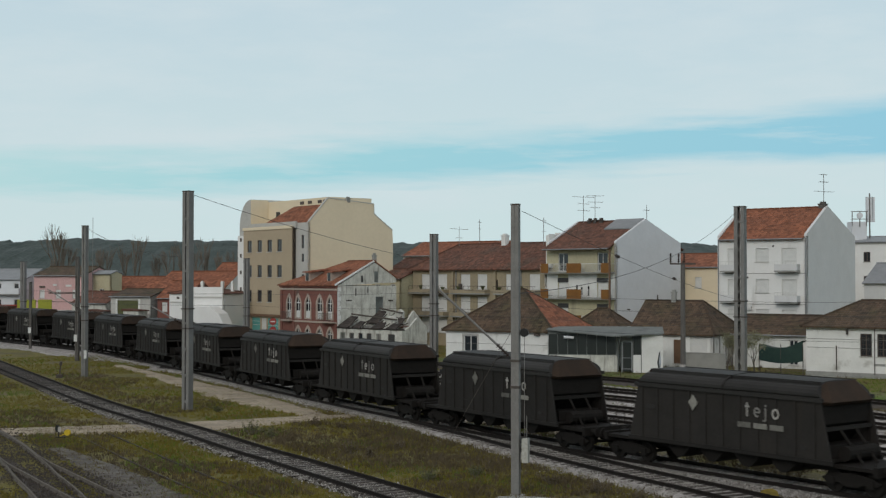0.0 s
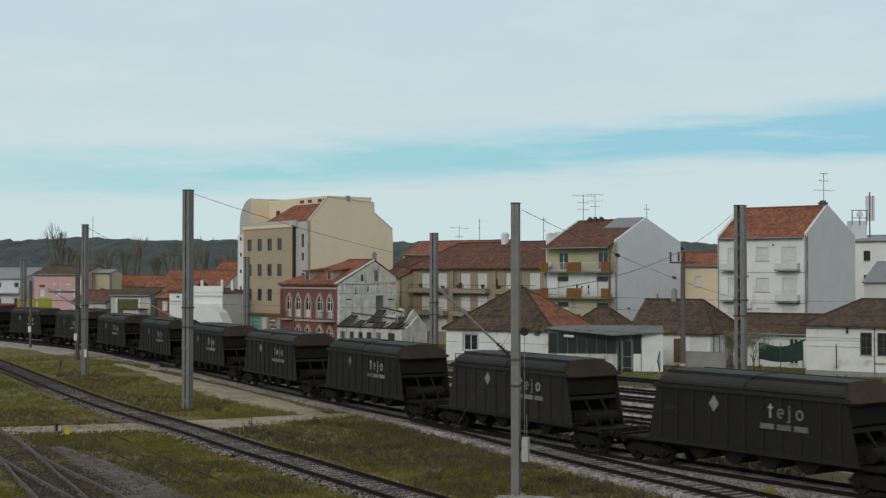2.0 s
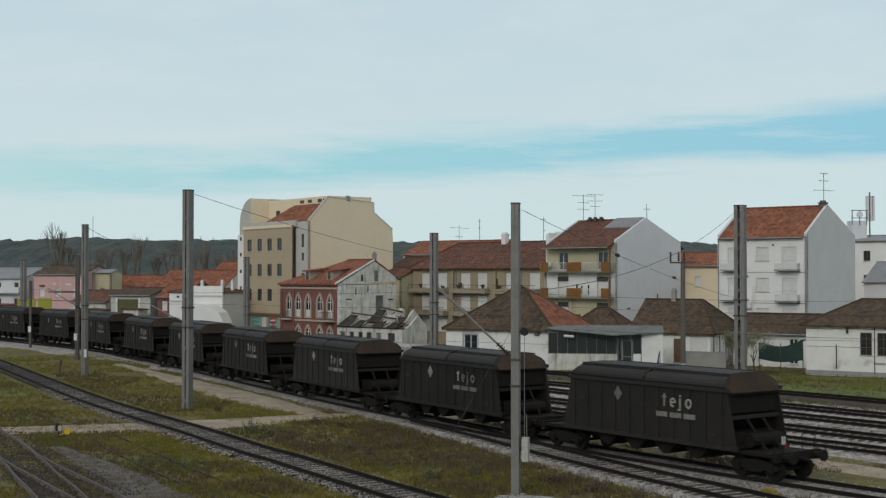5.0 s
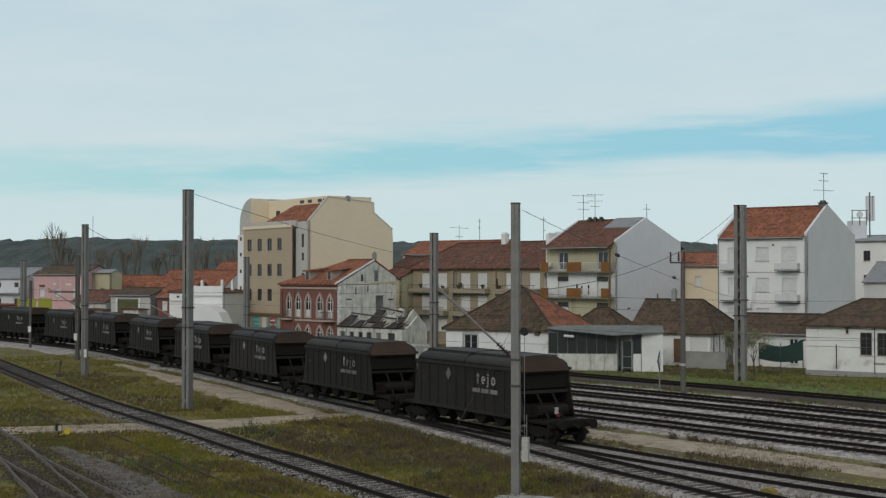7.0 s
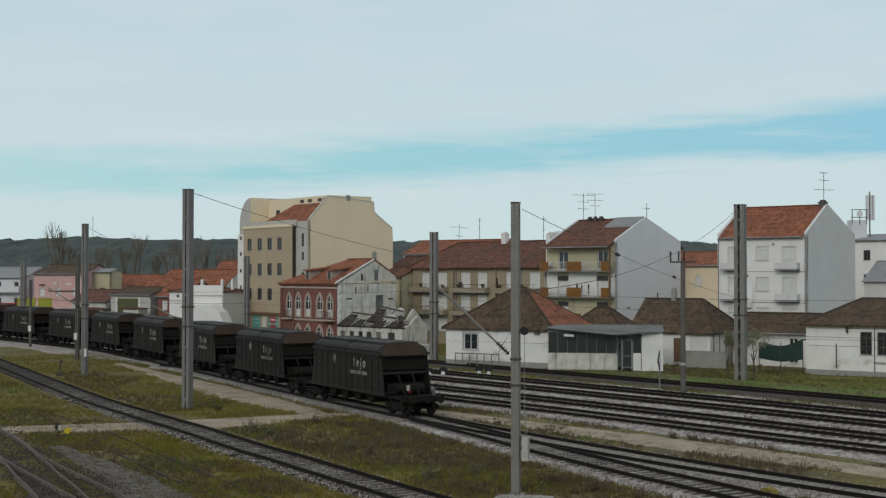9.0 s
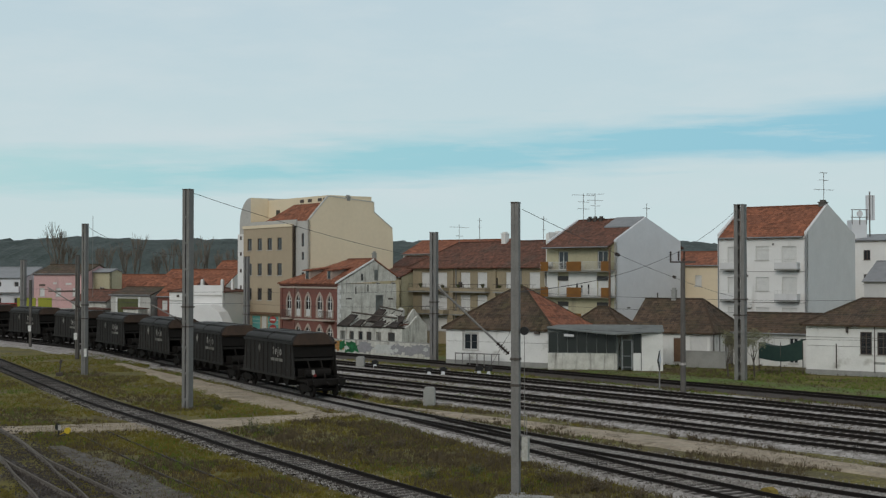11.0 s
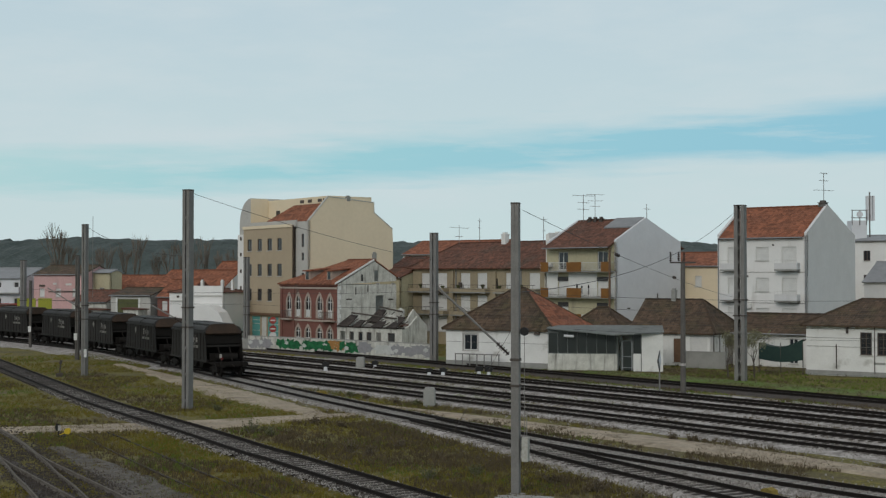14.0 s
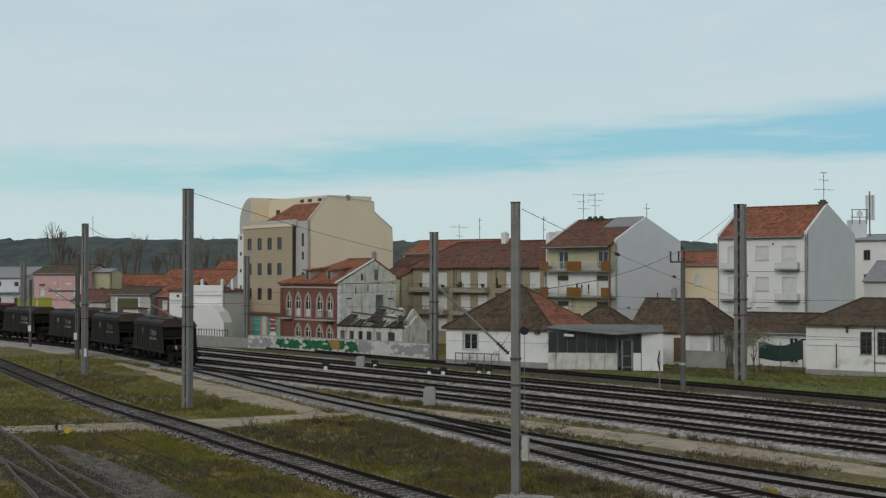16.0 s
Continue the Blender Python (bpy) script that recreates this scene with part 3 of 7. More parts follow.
def build_wagon(tail=False):
    w = thing("hopper_wagon", pose(0, 0, 0), "sooty dark hopper wagon with closed lid on the main track", "freight wagon", "coal train wagons")
    # side walls: wider at the foot, with pressed ribs
    for s in (1, -1):
        side = part("side_wall", one(prism, [(-5.0, RIM), (5.0, RIM), (5.02, 3.3), (5.5, FLOOR), (-5.5, FLOOR), (-5.02, 3.3)], s * (HALF - 0.06), s * HALF), "wagon", w)
        ribs = bmesh.new()
        for i in range(11):
            x = -4.7 + i * 0.94
            prism(ribs, [(x - 0.045, FLOOR + 0.05), (x + 0.045, FLOOR + 0.05), (x + 0.045, RIM - 0.08), (x - 0.045, RIM - 0.08)], s * HALF, s * (HALF + 0.05))
        part("side_ribs", ribs, "wagon", side)
        part("top_rail", one(prism, [(-5.1, RIM - 0.1), (5.1, RIM - 0.1), (5.1, RIM + 0.06), (-5.1, RIM + 0.06)], s * (HALF - 0.04), s * (HALF + 0.1)), "wagon_lid", side)
        part("sill", one(prism, [(-5.55, FLOOR - 0.12), (5.55, FLOOR - 0.12), (5.55, FLOOR + 0.06), (-5.55, FLOOR + 0.06)], s * (HALF - 0.08), s * (HALF + 0.04)), "wagon", side)
    # lid: a swelling roll along each side under a narrow flat crown, in two halves, hipped at the ends
    half_sect = [(HALF - 0.02, RIM + 0.06), (HALF + 0.02, RIM + 0.13), (HALF, RIM + 0.24), (1.52, RIM + 0.37), (1.38, RIM + 0.47), (1.2, RIM + 0.52), (1.17, RIM + 0.505), (1.12, RIM + 0.51), (1.1, RIM + 0.6), (1.02, RIM + 0.64), (0.6, RIM + 0.675)]
    sect = half_sect + [(0, BODY_TOP)] + [(-y, z) for y, z in half_sect[::-1]]
    for x0, x1, hip in ((0.04, 5.0, 1), (-5.0, -0.04, -1)):
        lid = bmesh.new()
        rings = []
        for x, end in ((x0, hip < 0), (x1, hip > 0)):
            rings.append([lid.verts.new((x - (hip * 0.62 * (z - RIM) if end else 0), y, z)) for y, z in sect])
        for i in range(len(sect) - 1):
            lid.faces.new((rings[0][i], rings[0][i + 1], rings[1][i + 1], rings[1][i]))
        lid.faces.new(rings[0])
        lid.faces.new(rings[1][::-1])
        part("lid", lid, "wagon_lid", w, "rolled dark steel lid")
        for y in (-1.13, 1.13):
            part("lid_rail", one(rod, (x0 + 0.35 * (hip < 0), y, RIM + 0.645), (x1 - 0.35 * (hip > 0), y, RIM + 0.645), 0.03, 6), "wagon_lid", w)
    part("lid_seam", one(prism, [(HALF + 0.03, RIM + 0.06), (HALF + 0.02, RIM + 0.28), (1.36, RIM + 0.52), (1.08, RIM + 0.66), (0, BODY_TOP + 0.03), (-1.08, RIM + 0.66), (-1.36, RIM + 0.52), (-HALF - 0.02, RIM + 0.28), (-HALF - 0.03, RIM + 0.06)], -0.06, 0.06, Matrix.Rotation(math.pi / 2, 4, "Z")), "wagon", w)
    for s in (1, -1):
        flip = Matrix.Scale(s, 4, (1, 0, 0))
        # rusty brow: a broad hip that juts out over the end, then an upright band and a slope inward over the platform
        brow = bmesh.new()
        foot = [brow.verts.new(flip @ Vector(p)) for p in ((5.0, HALF + 0.03, RIM - 0.06), (5.32, HALF - 0.3, RIM - 0.1), (5.32, 0.3 - HALF, RIM - 0.1), (5.0, -HALF - 0.03, RIM - 0.06))]
        crown = [brow.verts.new(flip @ Vector(p)) for p in ((4.72, 1.2, RIM + 0.53), (4.74, 0.95, RIM + 0.66), (4.74, -0.95, RIM + 0.66), (4.72, -1.2, RIM + 0.53))]
        low = [brow.verts.new(flip @ Vector(p)) for p in ((4.9, HALF - 0.02, RIM - 0.2), (5.12, HALF - 0.34, RIM - 0.24), (5.12, 0.34 - HALF, RIM - 0.24), (4.9, 0.02 - HALF, RIM - 0.2))]
        for i in range(3):
            brow.faces.new((foot[i], foot[i + 1], crown[i + 1], crown[i]))
            brow.faces.new((foot[i + 1], foot[i], low[i], low[i + 1]))
        brow.faces.new(crown)
        brow.faces.new(low)
        brow.faces.new((crown[0], crown[3], foot[3], low[3], low[0], foot[0]))
        part("lid_end", brow, "wagon_end", w, "rust-brown sloping lid end")
        hop = bmesh.new()
        prism(hop, [(4.8, RIM - 0.1), (4.98, RIM - 0.1), (4.98, 2.62), (3.4, FLOOR), (3.2, FLOOR), (4.8, 2.66)], 0.07 - HALF, HALF - 0.07, flip)
        part("hopper_end", hop, "bogie", w)
        for y in (-0.5, 0.5):
            part("end_strut", one(rod, (s * 5.0, y, 2.45), (s * 6.1, y * 0.92, 1.12), 0.06, 6), "bogie", w)
        for y in (0.12 - HALF, HALF - 0.12):
            part("corner_post", one(box, min(s * 4.92, s * 5.0), max(s * 4.92, s * 5.0), y - 0.05, y + 0.05, 1.1, 3.5), "bogie", w)
        part("end_beam", one(box, min(s * 4.98, s * 5.1), max(s * 4.98, s * 5.1), 0.08 - HALF, HALF - 0.08, 2.36, 2.52), "wagon", w)
        part("air_reservoir", one(rod, (s * 5.55, -1.0, 1.5), (s * 5.55, 0.9, 1.5), 0.3, 12), "bogie", w)
        part("brake_box", one(box, min(s * 4.3, s * 5.2), max(s * 4.3, s * 5.2), -1.25, 1.25, 1.13, 1.8), "bogie", w)
        plat = bmesh.new()
        box(plat, min(s * 3.4, s * 7.3), max(s * 3.4, s * 7.3), -1.35, 1.35, 0.98, 1.12)
        box(plat, min(s * 7.2, s * 7.42), max(s * 7.2, s * 7.42), -1.4, 1.4, 0.82, 1.2)
        for y in (-0.5, 0.5):
            box(plat, min(s * 2, s * 7.3), max(s * 2, s * 7.3), y - 0.1, y + 0.1, 0.72, 1.0)
        part("end_platform", plat, "bogie", w)
        for y in (-0.95, 0.95):
            buf = bmesh.new()
            rod(buf, (s * 7.4, y, 1.02), (s * 7.85, y, 1.02), 0.13, 12)
            rod(buf, (s * 7.85, y, 1.02), (s * 7.95, y, 1.02), 0.24, 14)
            part("buffer", buf, "bogie", w)
        coup = bmesh.new()
        rod(coup, (s * 7.4, 0, 0.98), (s * 8.05, 0, 0.86), 0.06, 8)
        part("coupling", coup, "bogie", w)
        for y in (-1.25, 1.25):
            part("handrail", one(tube, [(s * 7.2, y, 1.1), (s * 7.2, y, 1.75), (s * 7.15, y, 1.8), (s * 6.6, y, 1.8), (s * 6.55, y, 1.75), (s * 6.55, y, 1.1)], 0.02), "bogie", w)
        # bogie
        bog = bmesh.new()
        for y in (-1.08, 1.08):
            prism(bog, [(s * 6.0 - 1.35, 0.55), (s * 6.0 - 1.2, 0.42), (s * 6.0 - 0.55, 0.42), (s * 6.0 - 0.3, 0.3), (s * 6.0 + 0.3, 0.3), (s * 6.0 + 0.55, 0.42), (s * 6.0 + 1.2, 0.42), (s * 6.0 + 1.35, 0.55), (s * 6.0 + 1.0, 0.72), (s * 6.0 + 0.4, 0.8), (s * 6.0 - 0.4, 0.8), (s * 6.0 - 1.0, 0.72)], y - 0.06, y + 0.06)
            for dx in (-0.9, 0.9):
                box(bog, s * 6 + dx - 0.16, s * 6 + dx + 0.16, y - 0.12, y + 0.12, 0.32, 0.62)
        box(bog, s * 6 - 0.2, s * 6 + 0.2, -1.05, 1.05, 0.5, 0.85)
        part("bogie_frame", bog, "bogie", w)
        for dx in (-0.9, 0.9):
            wheelset(w, s * 6.0 + dx)
    # discharge hoppers under the floor
    for x in (-2.85, -0.95, 0.95, 2.85):
        ch = bmesh.new()
        prism(ch, [(x - 0.8, FLOOR), (x + 0.8, FLOOR), (x + 0.66, 0.95), (x + 0.32, 0.62), (x + 0.12, 0.5), (x - 0.12, 0.5), (x - 0.32, 0.62), (x - 0.66, 0.95)], -1.25, 1.25)
        part("discharge_chute", ch, "bogie", w)
    part("floor_tray", one(box, -5.4, 5.4, 0.08 - HALF, HALF - 0.08, FLOOR - 0.02, FLOOR + 0.08), "bogie", w)
    # markings on both sides
    for s in (1, -1):
        turn = Matrix.Identity(4) if s > 0 else Matrix.Rotation(math.pi, 4, "Z")
        for ch, x in (("t", -1.36), ("e", -1.88), ("j", -2.32), ("o", -2.82)):
            txt = one(letter, ch, x, 2.66, 0.58, HALF + 0.056)
            txt.transform(turn)
            part("letter", txt, "wagon_mark", w, "dirty white letter " + ch)
        for x in (-1.2, -2.04, -2.88):
            bars = one(box, x - 0.34, x + 0.34, HALF + 0.045, HALF + 0.066, 2.2, 2.42)
            bars.transform(turn)
            part("marking_bar", bars, "wagon_bar", w, "dirty grey marking bar")
        dia = bmesh.new()
        prism(dia, [(1.62 - 0.27, 3.0), (1.62, 2.65), (1.62 + 0.27, 3.0), (1.62, 3.35)], HALF + 0.045, HALF + 0.066)
        dia.transform(turn)
        part("diamond_mark", dia, "wagon_bar", w, "faded pale diamond mark")
        for x0, x1, z0, z1 in ((3.9, 4.45, 2.55, 2.72), (-4.35, -4.05, 1.6, 1.72), (2.4, 2.7, 1.75, 1.82)):
            small = one(box, x0, x1, HALF + 0.045, HALF + 0.06, z0, z1)
            small.transform(turn)
            part("stencil_bar", small, "wagon_lid", w)
    if tail:
        lamp = bmesh.new()
        box(lamp, -7.5, -7.42, 0.92, 1.09, 1.56, 1.88)
        part("tail_board", lamp, "tail_white", w, "small white tail lamp")
        red = bmesh.new()
        rod(red, (-7.5, 0.9, 1.5), (-7.42, 0.9, 1.5), 0.11, 12)
        part("tail_reflector", red, "tail_red", w, "round red tail reflector")
        hk = bmesh.new()
        rod(hk, (-7.36, 0.99, 1.1), (-7.44, 0.99, 1.65), 0.03, 6)
        part("lamp_bracket", hk, "bogie", w)
    return w


SPEED, LAST, PITCH, COUNT = 7.24, 45.4, 16.12, 14


def slack(t):
    """How far the train lags behind a steady pace: it hangs back on its couplings once and slows towards the end."""
    return ((-0.000021 * t - 0.0245) * t + 0.27867) * t - 0.63 - 0.45 * math.exp(-((t - 6.5) / 1.2) ** 2)


def wagon_pose(i, t):
    """Pose of wagon i, counted from the tail, at t seconds: both bogies on the main line."""
    s = LAST + PITCH * i + SPEED * (t - 5) + slack(t)
    front, rear = on_main(s + 6), on_main(s - 6)
    mid, d = (front + rear) / 2, front - rear
    return Matrix.Translation((mid.x, mid.y, 0)) @ Matrix.Rotation(math.atan2(d.y, d.x), 4, "Z")


WAGONS = [build_wagon(tail=True)]
plain = build_wagon()
WAGONS.append(plain)
for i in range(2, COUNT):
    WAGONS.append(copy_thing(plain, wagon_pose(i, 0)))
WAGONS[0].matrix_basis, WAGONS[1].matrix_basis = wagon_pose(0, 0), wagon_pose(1, 0)
tagged(WAGONS[0], "sooty dark hopper wagon carrying the tail lamp, last of the train")


def motions():
    spin = math.degrees(SPEED / 0.45)
    for i, w in enumerate(WAGONS):
        walk(w, [(t, wagon_pose(i, t)) for t in np.arange(0, 16.01, 0.5)])
    for w in WAGONS:
        for wh in [o for o in w.children if o.name.startswith("wheelset")]:
            x = wh.matrix_basis.translation.x
            walk(wh, [(k / 15, pose(x, 0, 0.45, 0, (spin * k / 15) % 360, 0)) for k in range(241)])

# ---------------------------------------------------------------- masts and wires


def mast(x, y, top, width, label, turn=-35.0, base=False, brace=1.7, metal="steel", flange=0.42):
    """A catenary mast: two channels held by batten plates."""
    t = thing("catenary_mast", pose(x, y, GROUND, 0, 0, turn), label, "catenary mast", "catenary masts")
    h = top - GROUND
    c = width * flange
    for s in (-1, 1):
        ch = bmesh.new()
        x0, x1, xi = s * width / 2, s * (width / 2 - c), s * (width / 2 - 0.03)
        w = width * 0.42
        prism(ch, [(x0, -w), (x0, w), (x1, w), (x1, w - 0.03), (xi, w - 0.03), (xi, 0.03 - w), (x1, 0.03 - w), (x1, -w)], 0, -h, Matrix.Rotation(-math.pi / 2, 4, "X") @ Matrix.Scale(-1, 4, (0, 0, 1)))
        for v in ch.verts:
            v.co.z = abs(v.co.z)
        part("channel", ch, metal, t)
    z = 0.5
    while z < h - 0.2:
        for y0 in (-width * 0.43 - 0.012, width * 0.43 - 0.012):
            part("batten", one(box, -width * 0.45, width * 0.45, y0, y0 + 0.024, z, z + 0.16), metal, t)
        z += brace
    part("cap", one(box, -width * 0.52, width * 0.52, -width * 0.46, width * 0.46, h, h + 0.06), "steel_dark", t)
    part("clamp", one(box, -width * 0.6, width * 0.6, -width * 0.5, width * 0.5, h * 0.46, h * 0.46 + 0.1), "steel_dark", t)
    part("clamp", one(box, -width * 0.6, width * 0.6, -width * 0.5, width * 0.5, h * 0.37, h * 0.37 + 0.1), "steel_dark", t)
    if base:
        fb = bmesh.new()
        prism(fb, [(-width * 1.0, -0.1), (width * 1.0, -0.1), (width * 0.95, 0.02), (width * 0.8, 0.05), (-width * 0.8, 0.05), (-width * 0.95, 0.02)], -width * 0.9, width * 0.9)
        part("footing", fb, "concrete", t)
    return t


def insulator(bm, a, b, r=0.09, n=5):
    a, b = Vector(a), Vector(b)
    rod(bm, a, b, r * 0.4, 8)
    for i in range(n):
        p = a.lerp(b, (i + 0.5) / n)
        d = (b - a).normalized() * 0.02
        rod(bm, p - d, p + d, r, 10)


def cantilever(parent, at, reach, rise, drop=True):
    """A bracket arm from the mast, in the world's axes: tube, insulator and a guy wire to the ground."""
    inv = parent.matrix_basis.inverted()
    a = Vector(at)
    b = a + Vector((reach[0], reach[1], rise))
    k = (b - a).length
    d = (b - a) / k
    arm = bmesh.new()
    rod(arm, inv @ (a + d * 0.75), inv @ b, 0.045, 8)
    arm_ob = part("bracket_arm", arm, "steel", parent)
    ins = bmesh.new()
    insulator(ins, inv @ (a + d * 0.1), inv @ (a + d * 0.75), 0.11)
    part("insulator", ins, "insulator", arm_ob, "dark ribbed porcelain insulator")
    if drop:
        st = bmesh.new()
        rod(st, inv @ (a + Vector((0, 0, 1.0))), inv @ Vector((a.x - 3.7, a.y + 0.1, GROUND)), 0.009, 6)
        part("guy_wire", st, "steel_dark", parent)


m1 = mast(2.9, 51.9, 11.28, 0.32, "tall weathered grey steel catenary mast on a concrete footing", turn=-20, base=True, flange=0.485)
cantilever(m1, (2.7, 51.9, 5.2), (-2.9, 0.3), 2.75)
bx = part("balance_weight", one(box, 0.28, 0.53, -0.14, 0.14, 1.35, 2.3), "weight_white", m1, "white painted counterweight")
wheel_bm = bmesh.new()
rod(wheel_bm, (0.36, -0.06, 6.5), (0.36, 0.06, 6.5), 0.17, 18)
part("tension_wheel", wheel_bm, "black", m1)
wg = bmesh.new()
rod(wg, (0.36, 0, 2.3), (0.36, 0, 6.4), 0.012, 6)
rod(wg, (0.45, 0, 2.3), (0.45, 0, 3.2), 0.015, 6)
part("tension_wire", wg, "steel", m1)
m2 = mast(-16.7, 85.1, 13.98, 0.56, "tall weathered twin-channel catenary mast in grass", turn=-28)
cantilever(m2, (-16.95, 85.1, 5.3), (-2.2, 0.4), 1.15, drop=False)
m3 = mast(-31.2, 113.3, 12.8, 0.46, "weathered twin-channel catenary mast beside the siding", turn=-28)
cantilever(m3, (-31.4, 113.3, 5.4), (-3.2, 0.5), 1.9, drop=False)
part("plate", one(box, 0.2, 0.5, -0.3, -0.27, 1.6, 2.3), "frame_white", m3, "small white plate")
m4 = mast(24.5, 107.1, 14.15, 0.86, "broad dark twin-channel catenary mast behind the yard", turn=-30, brace=1.15, flange=0.36)
m5 = mast(-0.9, 130.0, 12.6, 0.70, "dark twin-channel catenary mast at the graffiti wall", turn=-25, flange=0.42)
cantilever(m5, (-0.6, 129.8, 6.9), (3.4, -0.6), -2.4, drop=False)
m6 = mast(-23.2, 153.6, 10.5, 0.58, "grey catenary mast at the far side of the tracks", turn=-25)
m7 = mast(-37.8, 134.5, 10.4, 0.36, "slim brown catenary mast beside the main track", turn=-20, metal="steel_mid")
part("plate", one(box, -0.25, 0.12, -0.24, -0.21, 2.0, 2.7), "frame_white", m7, "small white plate")
m8 = mast(-49.5, 156.1, 7.7, 0.27, "slim dark catenary mast beside the main track", turn=-15, metal="steel_mid")
part("plate", one(box, -0.2, 0.2, -0.2, -0.17, 1.9, 2.6), "frame_white", m8, "small white plate")
m9 = mast(-61.0, 189.0, 10.5, 0.7, "concrete catenary mast behind the train", turn=-15)


def electricity_pole(x, y, top):
    p = thing("electricity_pole", pose(x, y, GROUND), "grey tubular pole with insulators and white band", "electricity pole")
    bm = bmesh.new()
    rod(bm, (0, 0, 0), (0, 0, top - GROUND), 0.21, 12, 0.16)
    part("shaft", bm, "steel_mid", p)
    bm = bmesh.new()
    rod(bm, (0, 0, 2.02), (0, 0, 2.2), 0.22, 12)
    part("band", bm, "tail_white", p, "white painted band")
    bm = bmesh.new()
    box(bm, -0.95, 0.95, -0.06, 0.06, top - GROUND, top - GROUND + 0.12)
    for q in (-0.9, 0.0):
        box(bm, q - 0.04, q + 0.04, -0.05, 0.05, top - GROUND, top - GROUND + 0.3)
    part("crossarm", bm, "steel_dark", p)
    for q in (-0.9, -0.3, 0.1):
        bm = bmesh.new()
        insulator(bm, (q, 0, top - GROUND + 0.15), (q, 0, top - GROUND + 0.85), 0.12, 5)
        part("insulator", bm, "insulator", p, "dark ribbed porcelain insulator")
    return p


electricity_pole(17.8, 96.5, 9.3)


def wire(a, b, sag, r=0.02, label="thin dark overhead wire"):
    a, b = Vector(a), Vector(b)
    bm = bmesh.new()
    n = 14
    pts = [a.lerp(b, i / n) - Vector((0, 0, sag * 4 * (i / n) * (1 - i / n))) for i in range(n + 1)]
    tube(bm, pts, r)
    return tagged(mesh_ob("overhead_wire", bm, "wire"), label, "wire", "overhead wires")


def at_point(a, b, f):
    return Vector(a).lerp(Vector(b), f)


w1 = ((3.15, 51.9, 11.05), (23.9, 106.9, 6.6))
wire(*w1, 0.35, 0.012)
wire((-16.3, 85.1, 13.75), (-0.9, 129.8, 9.9), 0.4, 0.018)
wire((-31.0, 113.3, 12.6), (-16.8, 85.3, 9.7), 0.6, 0.02)
wire((24.1, 107.0, 13.7), (3.0, 52.0, 7.75), 1.3, 0.016)
for z0, z1, z2 in ((7.7, 6.35, 7.3), (6.6, 5.3, 6.2), (5.75, 4.2, 5.1), (4.9, 3.3, 4.2)):
    wire((42, 78, z0), (24.5, 107.1, z1), 0.35, 0.012)
    wire((24.5, 107.1, z1), (-0.9, 130.0, z2), 0.25, 0.014)
for za, zb in ((6.9, 6.4), (5.3, 5.0)):
    wire((-0.9, 130.0, za), (-23.2, 153.6, zb), 0.25, 0.014)
    wire((-23.2, 153.6, zb), (-61.0, 189.0, zb), 0.25, 0.02)
tie = bmesh.new()
for f, w in ((0.28, w1), (0.55, w1)):
    p = at_point(*w, f) - Vector((0, 0, 0.3))
    insulator(tie, p, p + (Vector(w[1]) - Vector(w[0])).normalized() * 0.6, 0.09)
tagged(mesh_ob("wire_insulators", tie, "insulator"), "dark porcelain insulators strung on a wire", "insulator")

# ---------------------------------------------------------------- buildings


def wall_bm(W, top, holes, th=0.28, base=GROUND - 0.1):
    """An upright wall along x, from y 0 to th, with openings (x0, x1, z0, z1) cut through; top may be a number or an outline (x, z)."""
    bm = bmesh.new()
    xs_ = sorted({0.0, W, *[min(max(h[i], 0), W) for h in holes for i in (0, 1)]})
    zs_ = sorted({base, top, *[h[i] for h in holes for i in (2, 3) if base < h[i] < top]})
    for x0, x1 in zip(xs_, xs_[1:]):
        run = None
        for z0, z1 in zip(zs_, zs_[1:]):
            cx, cz = (x0 + x1) / 2, (z0 + z1) / 2
            hole = any(h[0] < cx < h[1] and h[2] < cz < h[3] for h in holes)
            if not hole:
                run = (run[0], z1) if run else (z0, z1)
            if hole and run:
                box(bm, x0, x1, 0, th, *run)
                run = None
        if run:
            box(bm, x0, x1, 0, th, *run)
    return bm


